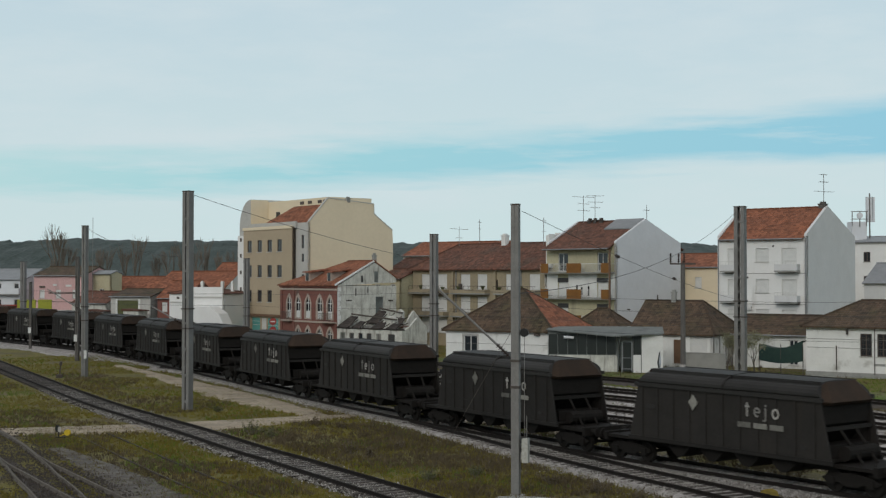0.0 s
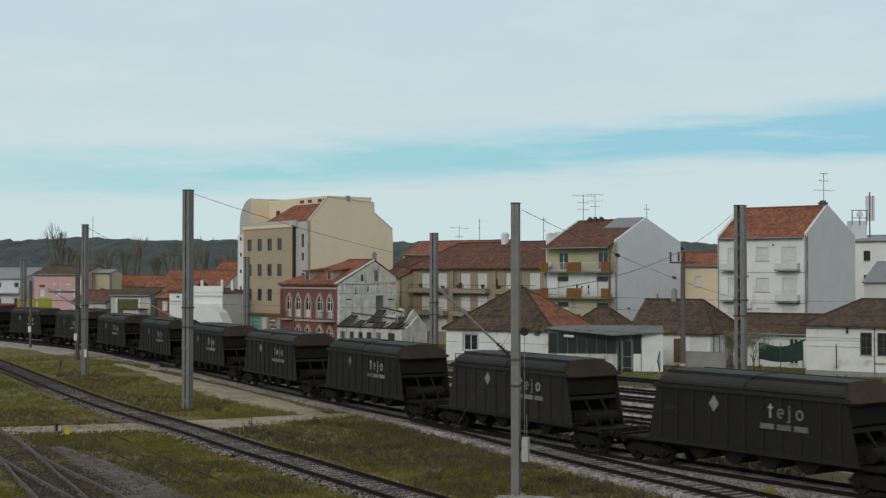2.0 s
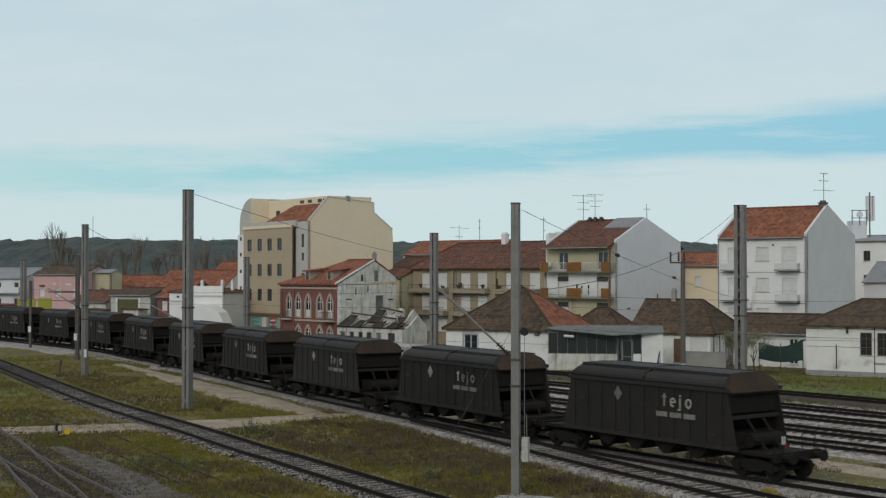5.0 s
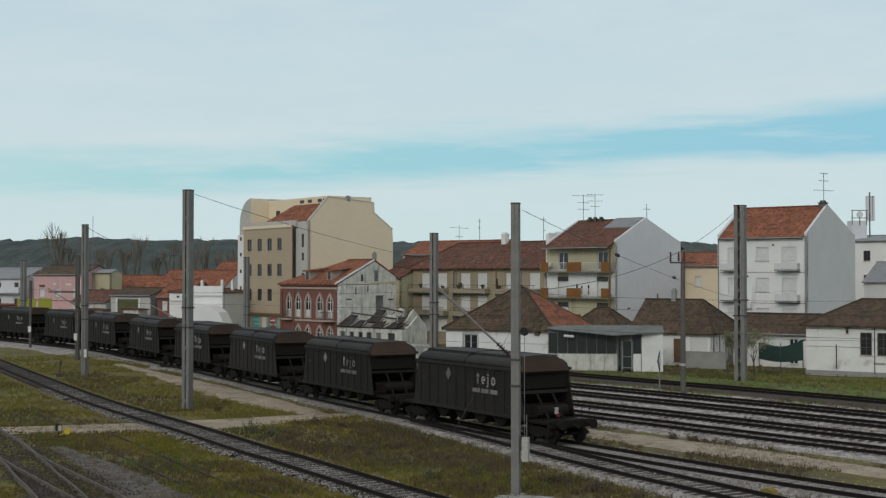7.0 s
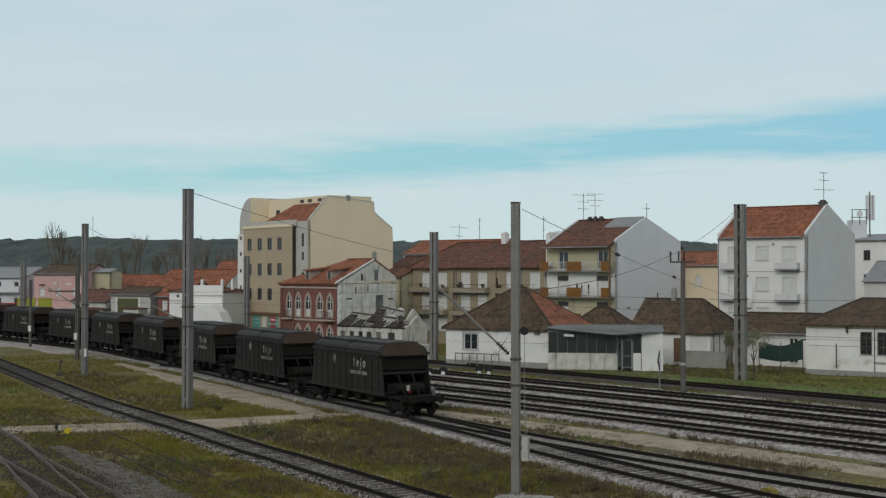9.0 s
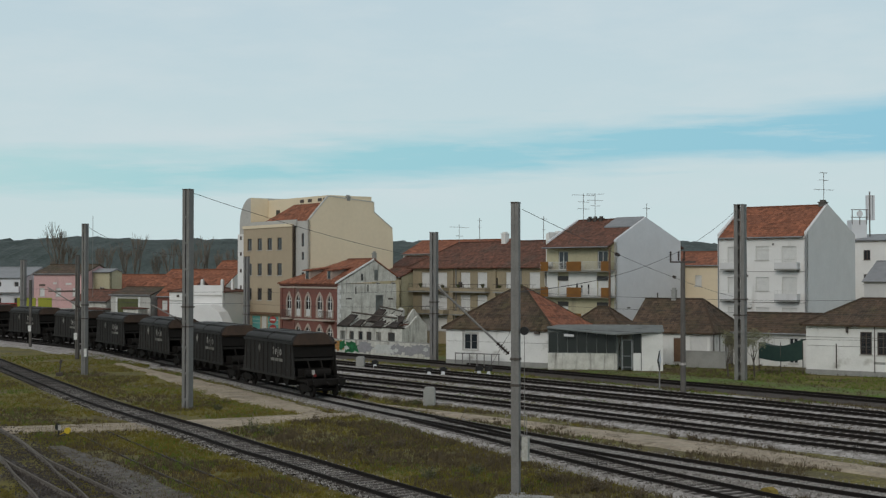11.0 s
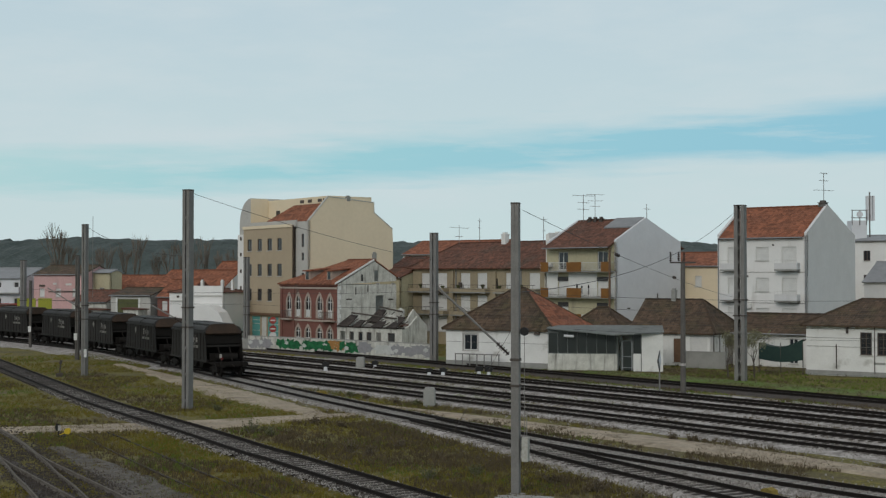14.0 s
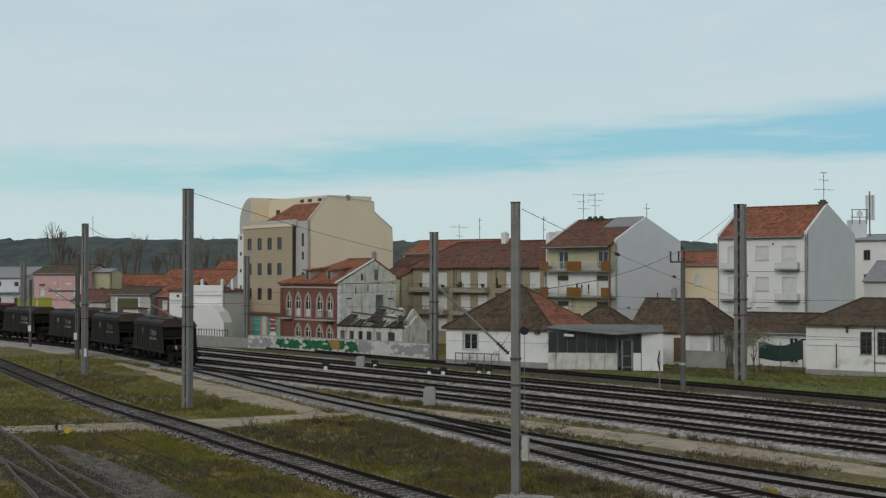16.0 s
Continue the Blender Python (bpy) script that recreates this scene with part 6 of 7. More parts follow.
white = gable_house("house", (-36.6, 174.0), -24, 8.7, 5.5, 6.2, 6.7, [(4.4, 5.2, 5.0, 5.5, "glass"), (6.4, 7.4, 4.9, 5.6, "shutter_dark")], "white", "roof_rust", "plain white house with parapets", over=0.2, side_wall="white", hip=(2, 2))
part("parapet", one(box, 2.6, 8.6, -0.3, -0.01, GROUND, 7.0), "white", white)
part("shoulder", one(prism, [(4.0, GROUND), (10.2, GROUND), (10.2, 2.2), (9.4, 3.6), (8.0, 4.5), (4.0, 4.5)], -2.4, -0.31), "white", white, "white side extension")
for x in (3.2, 6.4, 8.0):
    chimney(white, x, 3.0, 6.4, 7.5, 0.36)
aerial(-51.2, 190.0, 5.2, 17.0, (), 0, "tall thin mast above the roofs")
fence2 = bmesh.new()
for i in range(26):
    box(fence2, i * 0.5, i * 0.5 + 0.06, 0, 0.06, GROUND, 1.7)
for z in (0.4, 1.5):
    box(fence2, 0, 12.6, -0.01, 0.05, z, z + 0.05)
tagged(mesh_ob("fence", fence2, "steel_dark"), "dark railing fence beside the far tracks", "fence").matrix_basis = pose(-36.0, 167.5, 0, 0, 0, -40)
sgn = thing("street_sign", pose(-20.0, 153.0, GROUND), "red and white round signs on a post", "sign")
b = bmesh.new()
rod(b, (0, 0, 0), (0, 0, 3.6), 0.05, 8)
part("post", b, "steel", sgn)
for z, k in ((3.4, "red"), (2.4, "red"), (1.6, "frame_white")):
    b = bmesh.new()
    rod(b, (0, -0.07, z), (0, -0.03, z), 0.42, 18)
    d_ = part("disc", b, k, sgn)
    b = bmesh.new()
    box(b, -0.28, 0.28, -0.085, -0.071, z - 0.07, z + 0.07)
    part("bar", b, "frame_white", d_)

# between and behind the blocks
plain_block("house", (-8.2, 182.0), -40, 8, 9, 9.0, 11.0, "cream", "roof_rust", "cream house with rusty roof behind the villa", 3, 3, "shutter")
plain_block("house", (-6.0, 196.0), -35, 16, 10, 11.6, 13.6, "white", "roof_red", "white house with orange roof on the skyline", 3, 5)
plain_block("house", (-9.6, 171.0), -42, 5.6, 7, 8.2, 9.4, "yellow", "roof_rust", "yellow house with balconies beside the terrace", 3, 2, "shutter_dark")
plain_block("house", (8.0, 205.0), -35, 22, 10, 11.2, 13.0, "white", "roof_rust", "white house behind the terrace", 3, 7)
plain_block("house", (23.6, 160.0), -40, 14, 10, 9.6, 11.2, "cream", "roof_red", "pale cream house with orange roof", 3, 4, "shutter")
plain_block("house", (27.0, 172.0), -40, 10, 10, 6.4, 8.0, "brick", "roof_rust", "brick and white house behind the cottages", 2, 3)
# the next house's zinc roof is put in place of a plain pale gable
plain_block("house", (48.9, 151.0), -38, 12, 9, 7.8, 10.0, "grey_and_shade_wall", "zinc", "grey rendered house, its pale sheet roof standing in for a gable wall", 1, 2, "shutter")
wb = plain_block("apartment_block", (46.5, 175.0), -40, 26, 12, 12.9, 13.7, "white", "zinc", "white flat-roofed apartment block with dark windows", 4, 6, "glass", frame="frame_dark")
balcony(wb, 0.4, 9.0, 10.0, solid="white", depth=1.1)
balcony(wb, 0.4, 9.0, 6.8, solid="white", depth=1.1)
tel = thing("rooftop_antenna", pose(54.5, 172.0, 14.0), "rooftop cabinet with a tall mobile phone antenna", "antenna")
part("cabinet", one(box, -0.7, 1.3, -1, 1, -1.0, 1.6), "pale_grey", tel)
for dx in (-0.7, 0.3, 1.2):
    part("frame_post", one(box, dx, dx + 0.1, -1.1, -1.0, 1.0, 3.0), "steel", tel)
for z in (1.9, 2.9):
    part("frame_rail", one(box, -0.8, 1.4, -1.11, -1.0, z, z + 0.1), "steel", tel)
part("dish", one(rod, (0.3, -1.3, 2.4), (0.3, -1.12, 2.4), 0.4, 14), "pale_grey", tel, "round pale dish aerial")
part("lower_slab", one(box, -2.2, 3.0, -1.3, 1.3, -1.5, -0.8), "white", tel)
b = bmesh.new()
rod(b, (2.0, 0, -1), (2.0, 0, 5.4), 0.1, 8)
part("pole", b, "steel", tel)
for dx in (-0.35, 0.2, 0.45):
    part("panel_antenna", one(box, 2.0 + dx - 0.16, 2.0 + dx + 0.16, -0.25, 0.1, 1.6, 4.9), "pale_grey", tel)

# ---------------------------------------------------------------- trackside furniture

def trackside_post(x, y, w, h, material, label):
    bm = bmesh.new()
    prism(bm, [(-w / 2, 0), (w / 2, 0), (w / 2, h * 0.86), (w / 2 - w * 0.12, h), (-w / 2 + w * 0.12, h), (-w / 2, h * 0.86)], -w * 0.4, w * 0.4)
    ob = tagged(mesh_ob("trackside_post", bm, material), label, "post", "trackside posts")
    ob.matrix_basis = pose(x, y, GROUND - 0.02, 0, 0, random.uniform(-20, 20))
    return ob


trackside_post(-0.9, 86.8, 0.75, 1.25, "concrete", "squat pale concrete cabinet between the tracks")
trackside_post(-7.7, 121.5, 0.75, 1.1, "concrete", "squat pale concrete cabinet between the tracks")
for x, y, h in ((-10.6, 117.5, 0.9), (-6.3, 120.5, 0.85), (-1.2, 112.5, 0.7), (0.0, 112.0, 0.8), (3.1, 112, 0.9), (3.9, 111.5, 0.9)):
    lamp = thing("ground_signal", pose(x, y, GROUND), "small dark ground signal with white foot", "ground signal", "ground signals")
    part("foot", one(prism, [(-0.2, 0), (0.2, 0), (0.12, h * 0.5), (-0.12, h * 0.5)], -0.15, 0.15), "pale_grey", lamp)
    part("head", one(prism, [(-0.32, h * 0.5), (0.3, h * 0.5), (0.36, h * 0.8), (0.1, h), (-0.3, h * 0.9)], -0.15, 0.15), "black", lamp)
# kilometre sign by the verge
sg = thing("track_sign", pose(16.2, 97.4, GROUND, 0, 0, 58), "thin post with a white diamond sign seen edge-on", "sign")
b = bmesh.new()
rod(b, (0, 0, 0), (0, 0, 2.2), 0.06, 8)
part("post", b, "steel", sg)
b = bmesh.new()
prism(b, [(-0.32, 2.3), (0, 1.7), (0.32, 2.3), (0, 3.1)], -0.03, 0.0)
part("plate", b, "pale_grey", sg)
b = bmesh.new()
prism(b, [(-0.42, 2.3), (-0.3, 2.3), (0.02, 1.68), (-0.05, 1.6)], -0.05, 0.02)
prism(b, [(-0.42, 2.3), (-0.05, 3.0), (0.04, 3.1), (-0.3, 2.3)], -0.05, 0.02)
part("rim", b, "black", sg)
# point lever with a yellow weight by the path
lv = thing("point_lever", pose(-20.7, 70.4, GROUND) @ Matrix.Scale(0.68, 4), "hand point lever with white disc and yellow weight", "point lever")
b = bmesh.new()
rod(b, (-0.1, 0, 0), (-0.1, 0, 0.6), 0.05, 8)
box(b, -0.3, 0.5, -0.2, 0.2, 0, 0.12)
part("stand", b, "black", lv)
b = bmesh.new()
prism(b, [(-0.3, 0.5), (-0.02, 0.45), (0.08, 0.7), (-0.05, 1.0), (-0.28, 1.05), (-0.4, 0.75)], -0.05, 0.05)
part("target", b, "black", lv, "black target disc")
part("target_face", one(box, -0.12, 0.1, -0.1, -0.055, 0.5, 0.9), "tail_white", lv, "white target face")
b = bmesh.new()
rod(b, (0.0, 0, 0.15), (0.6, 0, 0.42), 0.04, 6)
part("lever", b, "sign_yellow", lv, "yellow lever")
b = bmesh.new()
rod(b, (0.62, -0.16, 0.45), (0.62, 0.16, 0.45), 0.24, 12)
part("weight", b, "sign_yellow", lv, "round yellow counterweight")
# distant lever stand near the siding
lv2 = bmesh.new()
rod(lv2, (0, 0, 0), (0.1, 0, 1.1), 0.06, 6)
rod(lv2, (0.1, 0, 1.1), (0.16, 0, 1.4), 0.12, 6)
box(lv2, -0.25, 0.25, -0.15, 0.15, 0, 0.3)
tagged(mesh_ob("point_stand", lv2, "steel_dark"), "rusty brown point stand beside the siding", "point lever").matrix_basis = pose(-33.0, 112.0, GROUND)
# yellow mark on the turnout
yb = bmesh.new()
prism(yb, [(-0.35, 0), (0.35, 0), (0.28, 0.16), (0, 0.24), (-0.26, 0.15)], -0.18, 0.18)
tagged(mesh_ob("point_motor", yb, "moss_yellow"), "small dirty yellow casting on the ballast", "point machine").matrix_basis = pose(12.9, 51.6, -0.2, 0, 0, -60)
yb = bmesh.new()
prism(yb, [(-0.5, 0), (0.5, 0), (0.3, 0.3), (-0.4, 0.25)], -0.25, 0.25)
tagged(mesh_ob("shrub_clump", yb, "moss_yellow"), "low mossy yellow-green clump on the ballast", "plant").matrix_basis = pose(-8.8, 94.5, -0.26)
slab = bmesh.new()
prism(slab, [(-1.4, -0.05), (0.9, -0.05), (1.0, 0.05), (0.2, 0.09), (-1.2, 0.06)], -0.35, 0.4)
tagged(mesh_ob("concrete_slab", slab, "concrete"), "broken pale concrete slab in the weeds", "slab").matrix_basis = pose(3.3, 50.9, GROUND, 0, 0, -10)

# ---------------------------------------------------------------- vegetation and distance


def bare_tree(x, y, h, spread, seed, label, twig_leaf=False):
    rnd = random.Random(seed)
    t = thing("tree", pose(x, y, GROUND - 0.05), label, "tree", "trees")
    trunk, crown, leaf = bmesh.new(), bmesh.new(), bmesh.new()

    def grow(p, d, length, r, depth):
        q = p + d * length
        rod(trunk if depth < 2 else crown, p, q, r, 6 if depth < 2 else 4, r * 0.68)
        if depth >= (5 if twig_leaf else 4):
            if twig_leaf:
                for _ in range(2):
                    c = q + Vector([rnd.gauss(0, 0.14) for _ in range(3)])
                    u, v = Vector([rnd.gauss(0, 1) for _ in range(3)]).normalized() * 0.07, Vector([rnd.gauss(0, 1) for _ in range(3)]).normalized() * 0.05
                    leaf.faces.new([leaf.verts.new(c + k) for k in (u, v, -u, -v)])
            return
        for _ in range(3 if depth < 3 else 4):
            side = Vector((rnd.gauss(0, 1), rnd.gauss(0, 1), 0)).normalized()
            nd = (d * 0.9 + side * spread * rnd.uniform(0.5, 1.1) + Vector((0, 0, 0.25))).normalized()
            grow(p.lerp(q, rnd.uniform(0.7, 1.0)), nd, length * rnd.uniform(0.6, 0.82), r * 0.58, depth + 1)

    grow(Vector((0, 0, 0)), Vector((rnd.uniform(-0.05, 0.05), 0, 1)), h * (0.2 if twig_leaf else 0.33), h * (0.011 if twig_leaf else 0.018), 0)
    part("trunk", trunk, "bark", t)
    part("crown", crown, "twig_pale" if twig_leaf else "twig", t, "bare twiggy crown")
    if twig_leaf:
        part("leaves", leaf, "bud", t, "sparse young leaves")
    else:
        leaf.free()
    return t


bare_tree(-88, 300, 22, 0.42, 1, "bare winter tree above the rooftops")
bare_tree(-90.5, 306, 19, 0.42, 2, "bare winter tree above the rooftops")
for i, (x, y, h) in enumerate(((-86, 330, 18), (-79, 325, 19), (-71, 322, 17), (-63, 318, 19), (-58, 320, 20), (-97, 320, 15), (-83, 318, 17), (-75, 316, 20), (-67, 321, 18), (-60, 316, 17), (-55, 318, 18), (-51, 322, 17), (-46.5, 319, 18))):
    bare_tree(x, y, h, 0.3, 10 + i, "bare winter poplar behind the town")
bare_tree(24.4, 111.4, 7.6, 0.8, 31, "small twiggy budding tree beside the mast", True)
bare_tree(26.7, 111.6, 7.4, 0.8, 32, "small twiggy budding tree beside the mast", True)
bare_tree(25.5, 112.4, 6.6, 0.9, 33, "small twiggy budding tree beside the mast", True)

rng = np.random.default_rng(3)


def hill(name, x0, x1, y, base, amp, seed, rough, label):
    """A wooded ridge: a solid slope with a tufted skyline of tree crowns."""
    bm = bmesh.new()
    n = int((x1 - x0) / 7)
    rows = []
    fade = lambda x: 1 - 0.1 * min(max((x + 250) / 170, 0), 1)
    for j in range(9):
        row = []
        for i in range(n + 1):
            x = x0 + (x1 - x0) * i / n
            t = j / 8
            crest = base + amp * noise.noise((x * 0.0022 + seed, seed, 0)) + 0.35 * amp * noise.noise((x * 0.009, seed + 5, 0))
            z = crest * fade(x) * math.sin(t * math.pi / 2) + rough * noise.noise((x * 0.21, j * 1.7, seed)) * (0.4 + t) + rough * 0.8 * abs(noise.noise((x * 0.63, j * 2.3, seed))) * t + rough * 0.6 * noise.noise((x * 0.07, j, seed + 2)) * t
            row.append(bm.verts.new((x, y + t * 260, max(z, -2) if j else -3)))
        rows.append(row)
    for a, b in zip(rows, rows[1:]):
        for i in range(n):
            bm.faces.new((a[i], a[i + 1], b[i + 1], b[i]))
    ob = mesh_ob(name, bm, "forest")
    return tagged(ob, label, "hill", kind="structure")


hill("hill", -1400, 760, 1500, 56, 12, 3.1, 3.2, "dark wooded hill on the horizon")
hill("hill", -300, 1400, 1750, 50, 14, 7.7, 3.2, "blue-grey wooded ridge on the horizon")


def near_track(x, y, lines, d):
    p = np.stack([x, y], 1)
    ok = np.ones(len(x), bool)
    for k in lines:
        q = np.array([(v.x, v.y) for v in LINES[k] if v.y > 30 and v.y < 200])
        for i in range(0, len(p), 4000):
            dd = ((p[i:i + 4000, None] - q[None]) ** 2).sum(2).min(1)
            ok[i:i + 4000] &= dd > d * d
    return ok


def tufts(name, count, region, material, label, size, seed, clear, lean=0.35, patch=0.0, patch_scale=0.12, blades=6):
    """Clumps of narrow blades scattered over a stretch of the plan, as one object."""
    r = np.random.default_rng(seed)
    (x0, x1), (y0, y1) = region
    y = y0 * (y1 / y0) ** r.random(count)
    x = x0 + (x1 - x0) * r.random(count)
    keep = np.abs(x) < y * 0.36 + 3
    x, y = x[keep], y[keep]
    keep = near_track(x, y, *clear)
    x, y = x[keep], y[keep]
    if patch:
        keep = np.array([noise.noise((a * patch_scale, b * patch_scale, seed)) > patch - 0.5 for a, b in zip(x, y)], bool)
        x, y = x[keep], y[keep]
    n = len(x)
    cx, cy = np.repeat(x, blades), np.repeat(y, blades)
    cx, cy = cx + r.normal(0, size * 0.5, n * blades), cy + r.normal(0, size * 0.5, n * blades)
    hgt = size * r.uniform(0.5, 1.3, n * blades)
    ang = r.uniform(0, math.pi, n * blades)
    w = size * 0.16
    lx, ly = r.normal(0, lean, n * blades) * hgt, r.normal(0, lean, n * blades) * hgt
    z0 = np.full(n * blades, GROUND - 0.06)
    v = np.stack([np.stack([cx - np.cos(ang) * w, cy - np.sin(ang) * w, z0], 1), np.stack([cx + np.cos(ang) * w, cy + np.sin(ang) * w, z0], 1), np.stack([cx + lx, cy + ly, z0 + hgt + 0.06], 1)], 1).reshape(-1, 3)
    me = bpy.data.meshes.new(name)
    me.from_pydata(v.tolist(), [], np.arange(len(v)).reshape(-1, 3).tolist())
    me.materials.append(M[material])
    return tagged(new(name, me), label, "grass", kind="stuff")


FORE = ["siding", "fan_a", "fan_b", "main", "turnout", "yard_near"]
tufts("grass", 60000, ((-48, 8), (44, 150)), "grass", "short olive winter grass between the sidings", 0.12, 1, (FORE, 1.6), patch=0.3)
tufts("grass", 26000, ((-48, 8), (44, 140)), "green_grass", "patches of brighter green grass", 0.12, 2, (FORE, 1.9), patch=0.58, patch_scale=0.2)
tufts("weeds", 45000, ((-40, 30), (44, 120)), "dry_grass", "dry brown weeds beside the tracks", 0.15, 3, (["siding", "fan_a", "main", "turnout", "yard_near", "yard_b"], 2.0), patch=0.5)
tufts("grass", 11000, ((-5, 48), (88, 130)), "green_grass", "green verge grass behind the yard", 0.13, 4, (["yard_e", "yard_d"], 2.3), patch=0.42)
tufts("weeds", 2200, ((-5, 48), (88, 130)), "dry_grass", "dry weeds along the verge", 0.2, 5, (["yard_e", "yard_d"], 2.4), patch=0.5)

tufts("weeds", 4500, ((-9, 7), (52, 78)), "dry_grass", "tall brown weeds between the siding and the main track", 0.2, 6, (["siding", "main", "turnout"], 2.4), patch=0.45, patch_scale=0.22, lean=0.5)
tufts("weeds", 5000, ((-4, 26), (58, 92)), "dry_grass", "brown weeds on the sandy strip between the tracks", 0.15, 7, (["main", "turnout", "yard_near"], 1.7), patch=0.5, patch_scale=0.3, lean=0.5)
M["moss"] = mat("ochre_moss", (0.17, 0.125, 0.022), (0.14, 0.088, 0.024), scale=0.8)
tufts("moss", 11000, ((-40, 2), (44, 90)), "moss", "ochre moss patches in the winter grass", 0.09, 8, (FORE, 1.5), patch=0.62, patch_scale=0.16, lean=0.7)

tufts("moss", 5000, ((-32, -13), (50, 78)), "grass", "mossy grass grown over the fanned sidings", 0.1, 9, (["siding"], 1.5), patch=0.42, patch_scale=0.25, lean=0.7)


def stones(name, key, count, span, reach, seed, material, label, mean=0.0):
    """Loose ballast stones on and beside a track, as one object."""
    r = np.random.default_rng(seed)
    q = np.array([(v.x, v.y) for v in LINES[key] if span[0] < v.y < span[1]])
    d = np.gradient(q, axis=0)
    d /= np.hypot(d[:, 0], d[:, 1])[:, None]
    i = (r.random(count) ** 0.7 * (len(q) - 1)).astype(int) if q[0, 1] > q[-1, 1] else ((1 - r.random(count) ** 0.7) * (len(q) - 1)).astype(int)
    off = r.normal(mean, reach, count)
    off = np.where(np.abs(np.abs(off) - 0.87) < 0.1, off * 1.3, off)
    c = q[i] + np.stack([-d[i, 1], d[i, 0]], 1) * off[:, None] + r.normal(0, 0.4, (count, 2)) * d[i]
    z = np.interp(np.abs(off), [0, 1.4, 2.4, 3.5], [-0.185, -0.185, -0.30, -0.31])
    s = r.uniform(0.025, 0.065, count)
    shape = np.array([(1, 0, -0.3), (-0.5, 0.87, -0.3), (-0.5, -0.87, -0.3), (0.1, 0.1, 0.9)])
    a = r.uniform(0, 6.28, count)
    ca, sa = np.cos(a)[:, None], np.sin(a)[:, None]
    x = c[:, :1] + s[:, None] * (shape[None, :, 0] * ca - shape[None, :, 1] * sa)
    y = c[:, 1:] + s[:, None] * (shape[None, :, 0] * sa + shape[None, :, 1] * ca)
    zz = z[:, None] + s[:, None] * shape[None, :, 2]
    v = np.stack([x, y, zz], 2).reshape(-1, 3)
    f = (np.arange(count)[:, None, None] * 4 + np.array([(0, 1, 3), (1, 2, 3), (2, 0, 3)])[None]).reshape(-1, 3)
    me = bpy.data.meshes.new(name)
    me.from_pydata(v.tolist(), [], f.tolist())
    me.materials.append(M[material])
    return tagged(new(name, me), label, "ballast", kind="stuff")


M["stone_mix"] = mat("ballast_chips", (0.34, 0.325, 0.305), (0.10, 0.09, 0.08), scale=9, spread=0.2)
stones("ballast_stones", "main", 22000, (45, 120), 1.15, 11, "stone_mix", "loose grey ballast stones along the main track")
stones("ballast_stones", "turnout", 9000, (45, 72), 1.1, 12, "stone_mix", "loose grey ballast stones along the turnout")
stones("ballast_stones", "siding", 4000, (45, 100), 0.3, 13, "stone_mix", "loose pale ballast stones along the siding", -0.95)
stones("ballast_stones", "siding", 6000, (45, 100), 0.6, 16, "stone_mix", "loose pale ballast stones between the siding rails")
stones("ballast_stones", "fan_a", 7000, (45, 75), 1.6, 14, "ballast_dark", "dark gravel along the fanned sidings")
stones("ballast_stones", "yard_near", 9000, (58, 110), 1.5, 15, "stone_mix", "loose grey ballast stones in the yard")


def weed_bush(x, y, size, material, seed, label):
    """A low tangle of stems with small leaves."""
    r = random.Random(seed)
    t = thing("weed_bush", pose(x, y, GROUND - 0.03), label, "bush", "weed bushes")
    stem, leaf = bmesh.new(), bmesh.new()
    for _ in range(26):
        a, sp_ = r.uniform(0, 6.28), r.uniform(0.1, 1.0) * size
        tip = Vector((math.cos(a) * sp_, math.sin(a) * sp_ * 0.8, size * r.uniform(0.4, 1.0)))
        root = Vector((tip.x * 0.3, tip.y * 0.3, 0))
        rod(stem, root, tip, 0.012, 3, 0.005)
        for k in range(9):
            c = root.lerp(tip, r.uniform(0.25, 1.05)) + Vector([r.gauss(0, 0.05) for _ in range(3)])
            u, v = Vector([r.gauss(0, 1) for _ in range(3)]).normalized() * 0.06, Vector([r.gauss(0, 1) for _ in range(3)]).normalized() * 0.035
            leaf.faces.new([leaf.verts.new(c + q) for q in (u, v, -u, -v)])
    tagged(part("stem_tangle", stem, "twig", t), kind="stuff")
    tagged(part("foliage", leaf, material, t), kind="stuff")
    return t


for k, (x, y, s, mt) in enumerate(((-4.6, 64.2, 0.75, "dry_grass"), (-3.6, 63.0, 0.6, "dry_grass"), (-2.2, 66.0, 0.5, "dry_grass"), (-10.6, 72.4, 0.7, "leaf"), (-9.4, 71.0, 0.5, "leaf"), (-7.6, 76.5, 0.45, "dry_grass"),
                                   (-5.8, 75.0, 0.4, "dry_grass"), (4.6, 54.6, 0.5, "dry_grass"), (6.2, 52.6, 0.6, "dry_grass"), (1.4, 57.0, 0.45, "leaf"), (-0.6, 55.8, 0.55, "leaf"), (7.6, 50.6, 0.5, "dry_grass"),
                                   (13.0, 68.2, 0.4, "dry_grass"), (12.2, 69.0, 0.45, "dry_grass"), (-3.2, 88.6, 0.5, "dry_grass"), (-1.8, 87.2, 0.45, "leaf"), (-5.4, 92.0, 0.45, "dry_grass"), (-6.6, 93.6, 0.5, "leaf"), (-14.5, 84.0, 0.4, "leaf"))):
    weed_bush(x, y, s, mt, 50 + k, "low scruffy brown weed bush" if mt == "dry_grass" else "low scruffy olive weed bush")


# small fittings that break up the facades
def facade_bits(house, items):
    """Boxes of thin stuff on a front wall: (name, x0, x1, z0, z1, depth, material)."""
    for name, x0, x1, z0, z1, d, k in items:
        part(name, one(box, x0, x1, -d, -0.004, z0, z1), k, house)


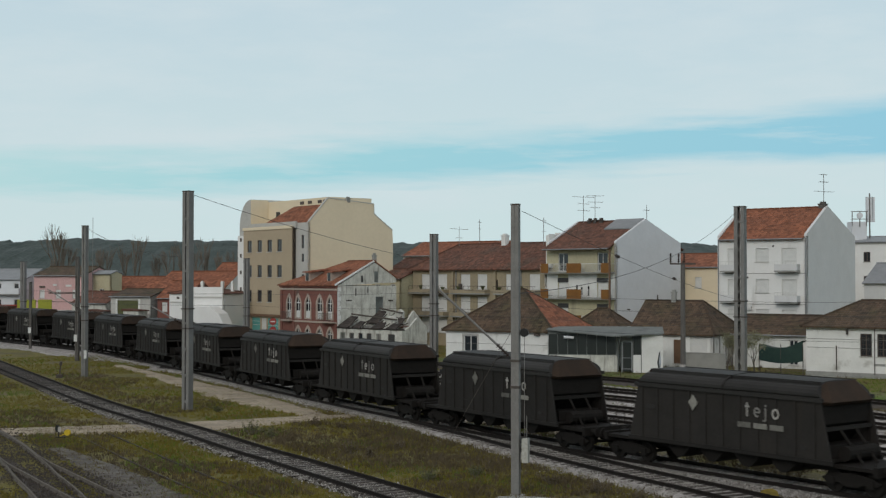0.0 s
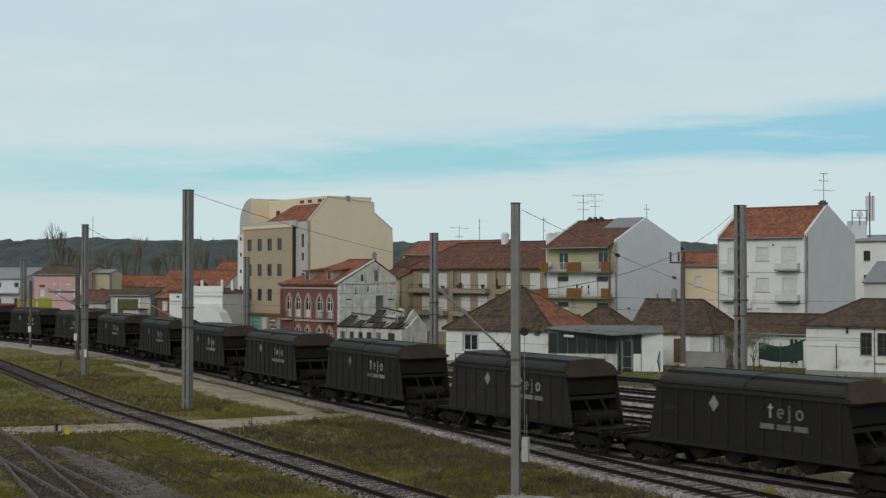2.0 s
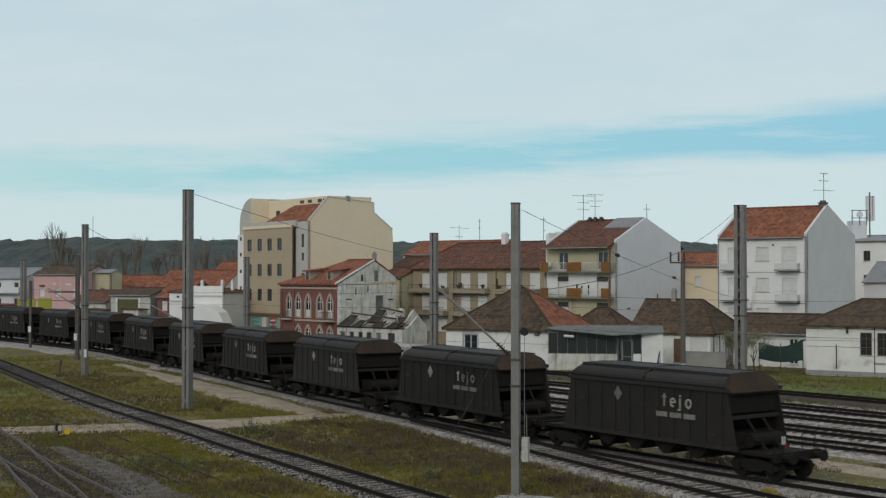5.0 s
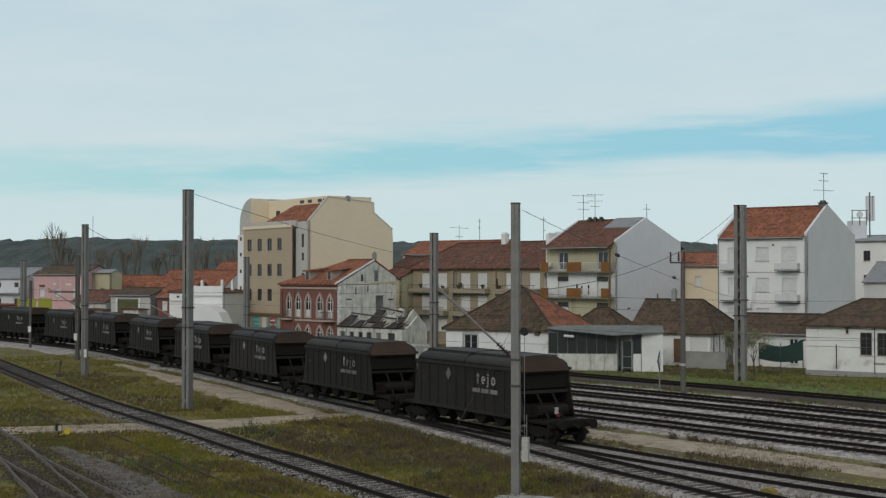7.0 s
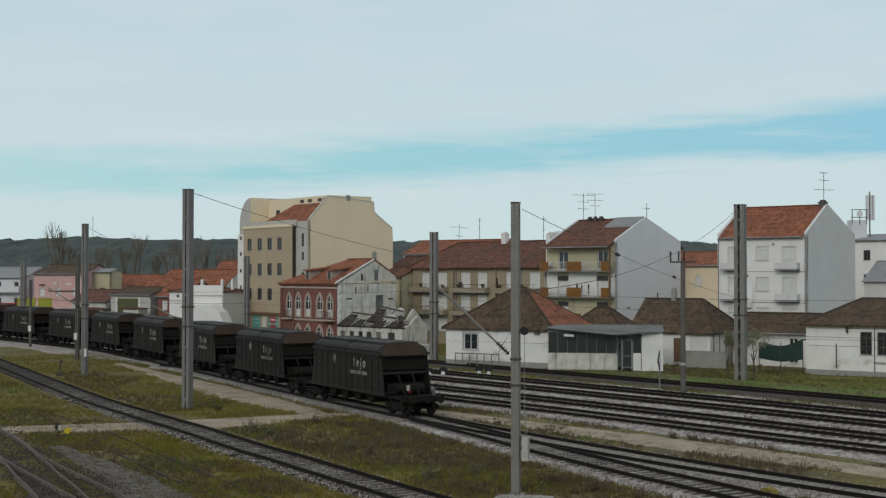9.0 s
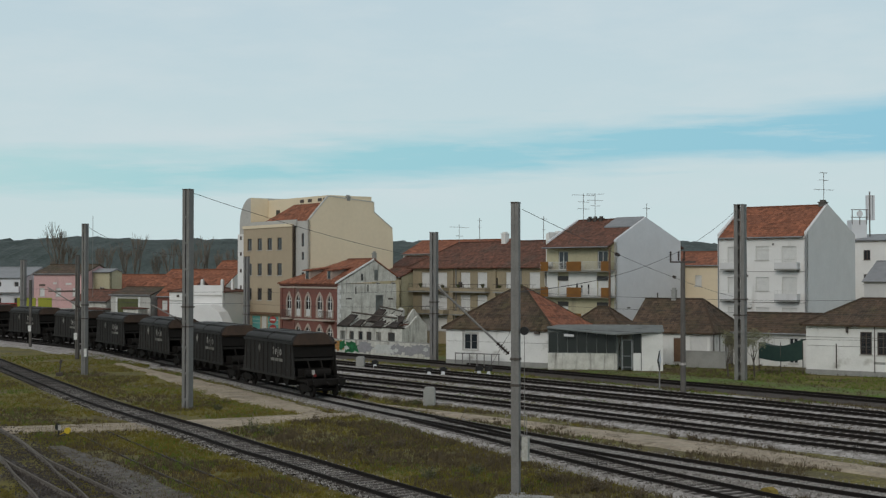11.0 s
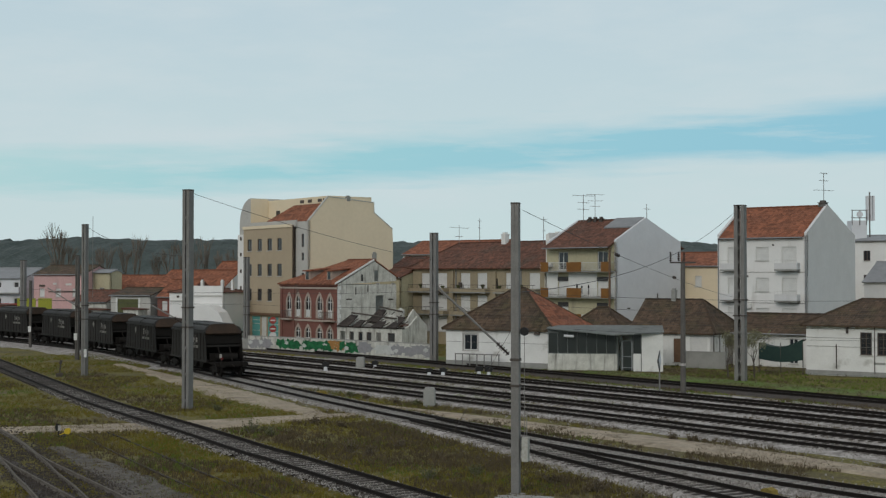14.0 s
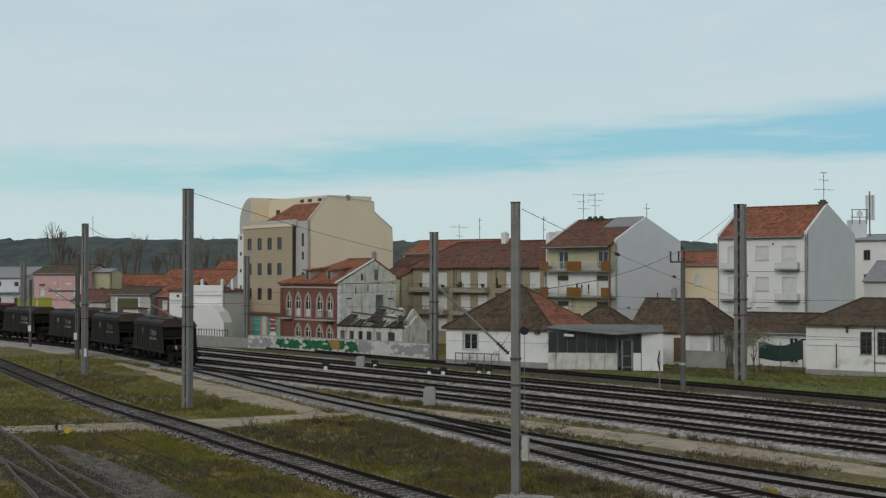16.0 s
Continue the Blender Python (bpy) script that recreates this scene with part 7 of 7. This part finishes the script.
facade_bits(block, [("air_conditioner", 3.2, 3.9, 5.0, 5.45, 0.35, "frame_white"), ("cable_run", 0.2, 9.7, 5.55, 5.6, 0.03, "steel"), ("cable_run", 0.2, 9.7, 8.7, 8.74, 0.03, "steel"),
                    ("vent", 6.15, 6.35, 11.4, 11.6, 0.03, "steel_dark"), ("vent", 3.3, 3.5, 8.2, 8.4, 0.03, "steel_dark")])
facade_bits(low, [("cable_run", 0.1, 11.2, 2.02, 2.05, 0.03, "steel"), ("meter_box", 7.4, 8.0, 1.0, 1.8, 0.12, "pale_grey"), ("floodlight", 9.6, 10.1, 2.9, 3.1, 0.3, "frame_dark"), ("plinth_band", 0.0, 11.4, GROUND, 0.25, 0.04, "concrete")])
facade_bits(house_r, [("cable_run", 0.1, 15.8, 2.95, 2.98, 0.03, "steel"), ("cable_run", 0.1, 15.8, 2.2, 2.23, 0.03, "steel"), ("patch", 5.9, 6.9, 0.75, 0.95, 0.012, "concrete"), ("lamp_bracket", 3.6, 3.75, 3.4, 3.9, 0.3, "steel_dark")])
facade_bits(pink, [("awning", 0.6, 3.0, 3.0, 3.25, 0.7, "frame_white"), ("awning", 4.0, 7.6, 2.9, 3.15, 0.7, "stone_grey"), ("sign_board", 1.0, 2.0, 6.6, 6.9, 0.08, "frame_dark"), ("sign_board", 3.4, 4.0, 6.9, 7.2, 0.08, "frame_white"), ("sign_board", 5.6, 6.6, 6.8, 7.1, 0.08, "frame_white"), ("cable_run", 0.1, 8.4, 4.4, 4.46, 0.04, "steel_dark")])
facade_bits(white, [("ledge", 2.7, 8.5, 5.6, 5.75, 0.42, "stone_grey"), ("ledge", 0.1, 2.5, 4.9, 5.05, 0.12, "stone_grey"), ("vent", 1.2, 1.6, 5.4, 5.7, 0.05, "steel_dark")])
facade_bits(terrace, [("cable_run", 0.2, 22.6, 9.15, 9.2, 0.04, "steel_dark"), ("air_conditioner", 3.5, 4.2, 7.2, 7.7, 0.35, "frame_white"), ("laundry", 8.4, 9.0, 6.5, 7.5, 0.06, "steel_dark"), ("laundry", 14.8, 15.1, 6.6, 8.0, 0.06, "black"),
                      ("downpipe", 7.9, 8.0, 0.0, 9.4, 0.1, "zinc"), ("downpipe", 18.9, 19.0, 0.0, 9.4, 0.1, "zinc")])
facade_bits(bal, [("laundry", 4.5, 4.7, 6.3, 7.4, 0.06, "black"), ("laundry", 5.2, 5.4, 6.3, 7.2, 0.06, "black"), ("laundry", 6.2, 6.4, 6.2, 7.3, 0.06, "black"), ("air_conditioner", 0.3, 1.0, 9.4, 9.9, 0.35, "frame_white")])
side_turn = Matrix.Translation((10.2, 0, 0)) @ Matrix.Rotation(math.pi / 2, 4, "Z")
for x, z0, z1, w in ((2.0, 4.6, 4.75, 0.5), (2.0, 2.6, 2.75, 0.5), (7.6, 4.2, 6.3, 0.18), (9.7, 4.0, 5.6, 0.14), (11.2, 4.6, 4.75, 0.6)):
    part("wall_vent", one(box, x, x + w, -0.06, -0.004, z0, z1, side_turn), "steel_dark", bal)
# town clutter beyond the train: garden walls, sheds and tanks
for k, (x, y, w, d, h, mt, lb) in enumerate(((-57, 190.5, 5, 2, 2.6, "old_white", "small whitewashed outhouse by the line"), (-51, 186, 3, 2, 3.4, "concrete", "grey block outhouse by the line"), (-44.5, 181, 2.6, 2, 3.6, "old_white", "flaking outhouse wall by the line"),
                                             (-71, 198, 6, 2, 3.8, "brick", "low brick outhouse by the line"), (-5.6, 146.5, 2.2, 2, 2.6, "concrete", "dark concrete outhouse by the villa"))):
    o = thing("outhouse", pose(x, y, 0, 0, 0, -25), lb, "shed", "outhouses")
    part("wall", one(box, 0, w, 0, d, GROUND - 0.1, h), mt, o)
    part("roof", one(prism, [(-0.2, h), (w + 0.2, h), (w + 0.2, h + 0.12), (-0.2, h + 0.3)], -0.2, d + 0.2), "roof_rust", o)
    part("door", one(box, w * 0.4, w * 0.4 + 0.8, -0.05, -0.004, GROUND, 1.8), "wood", o)


motions()
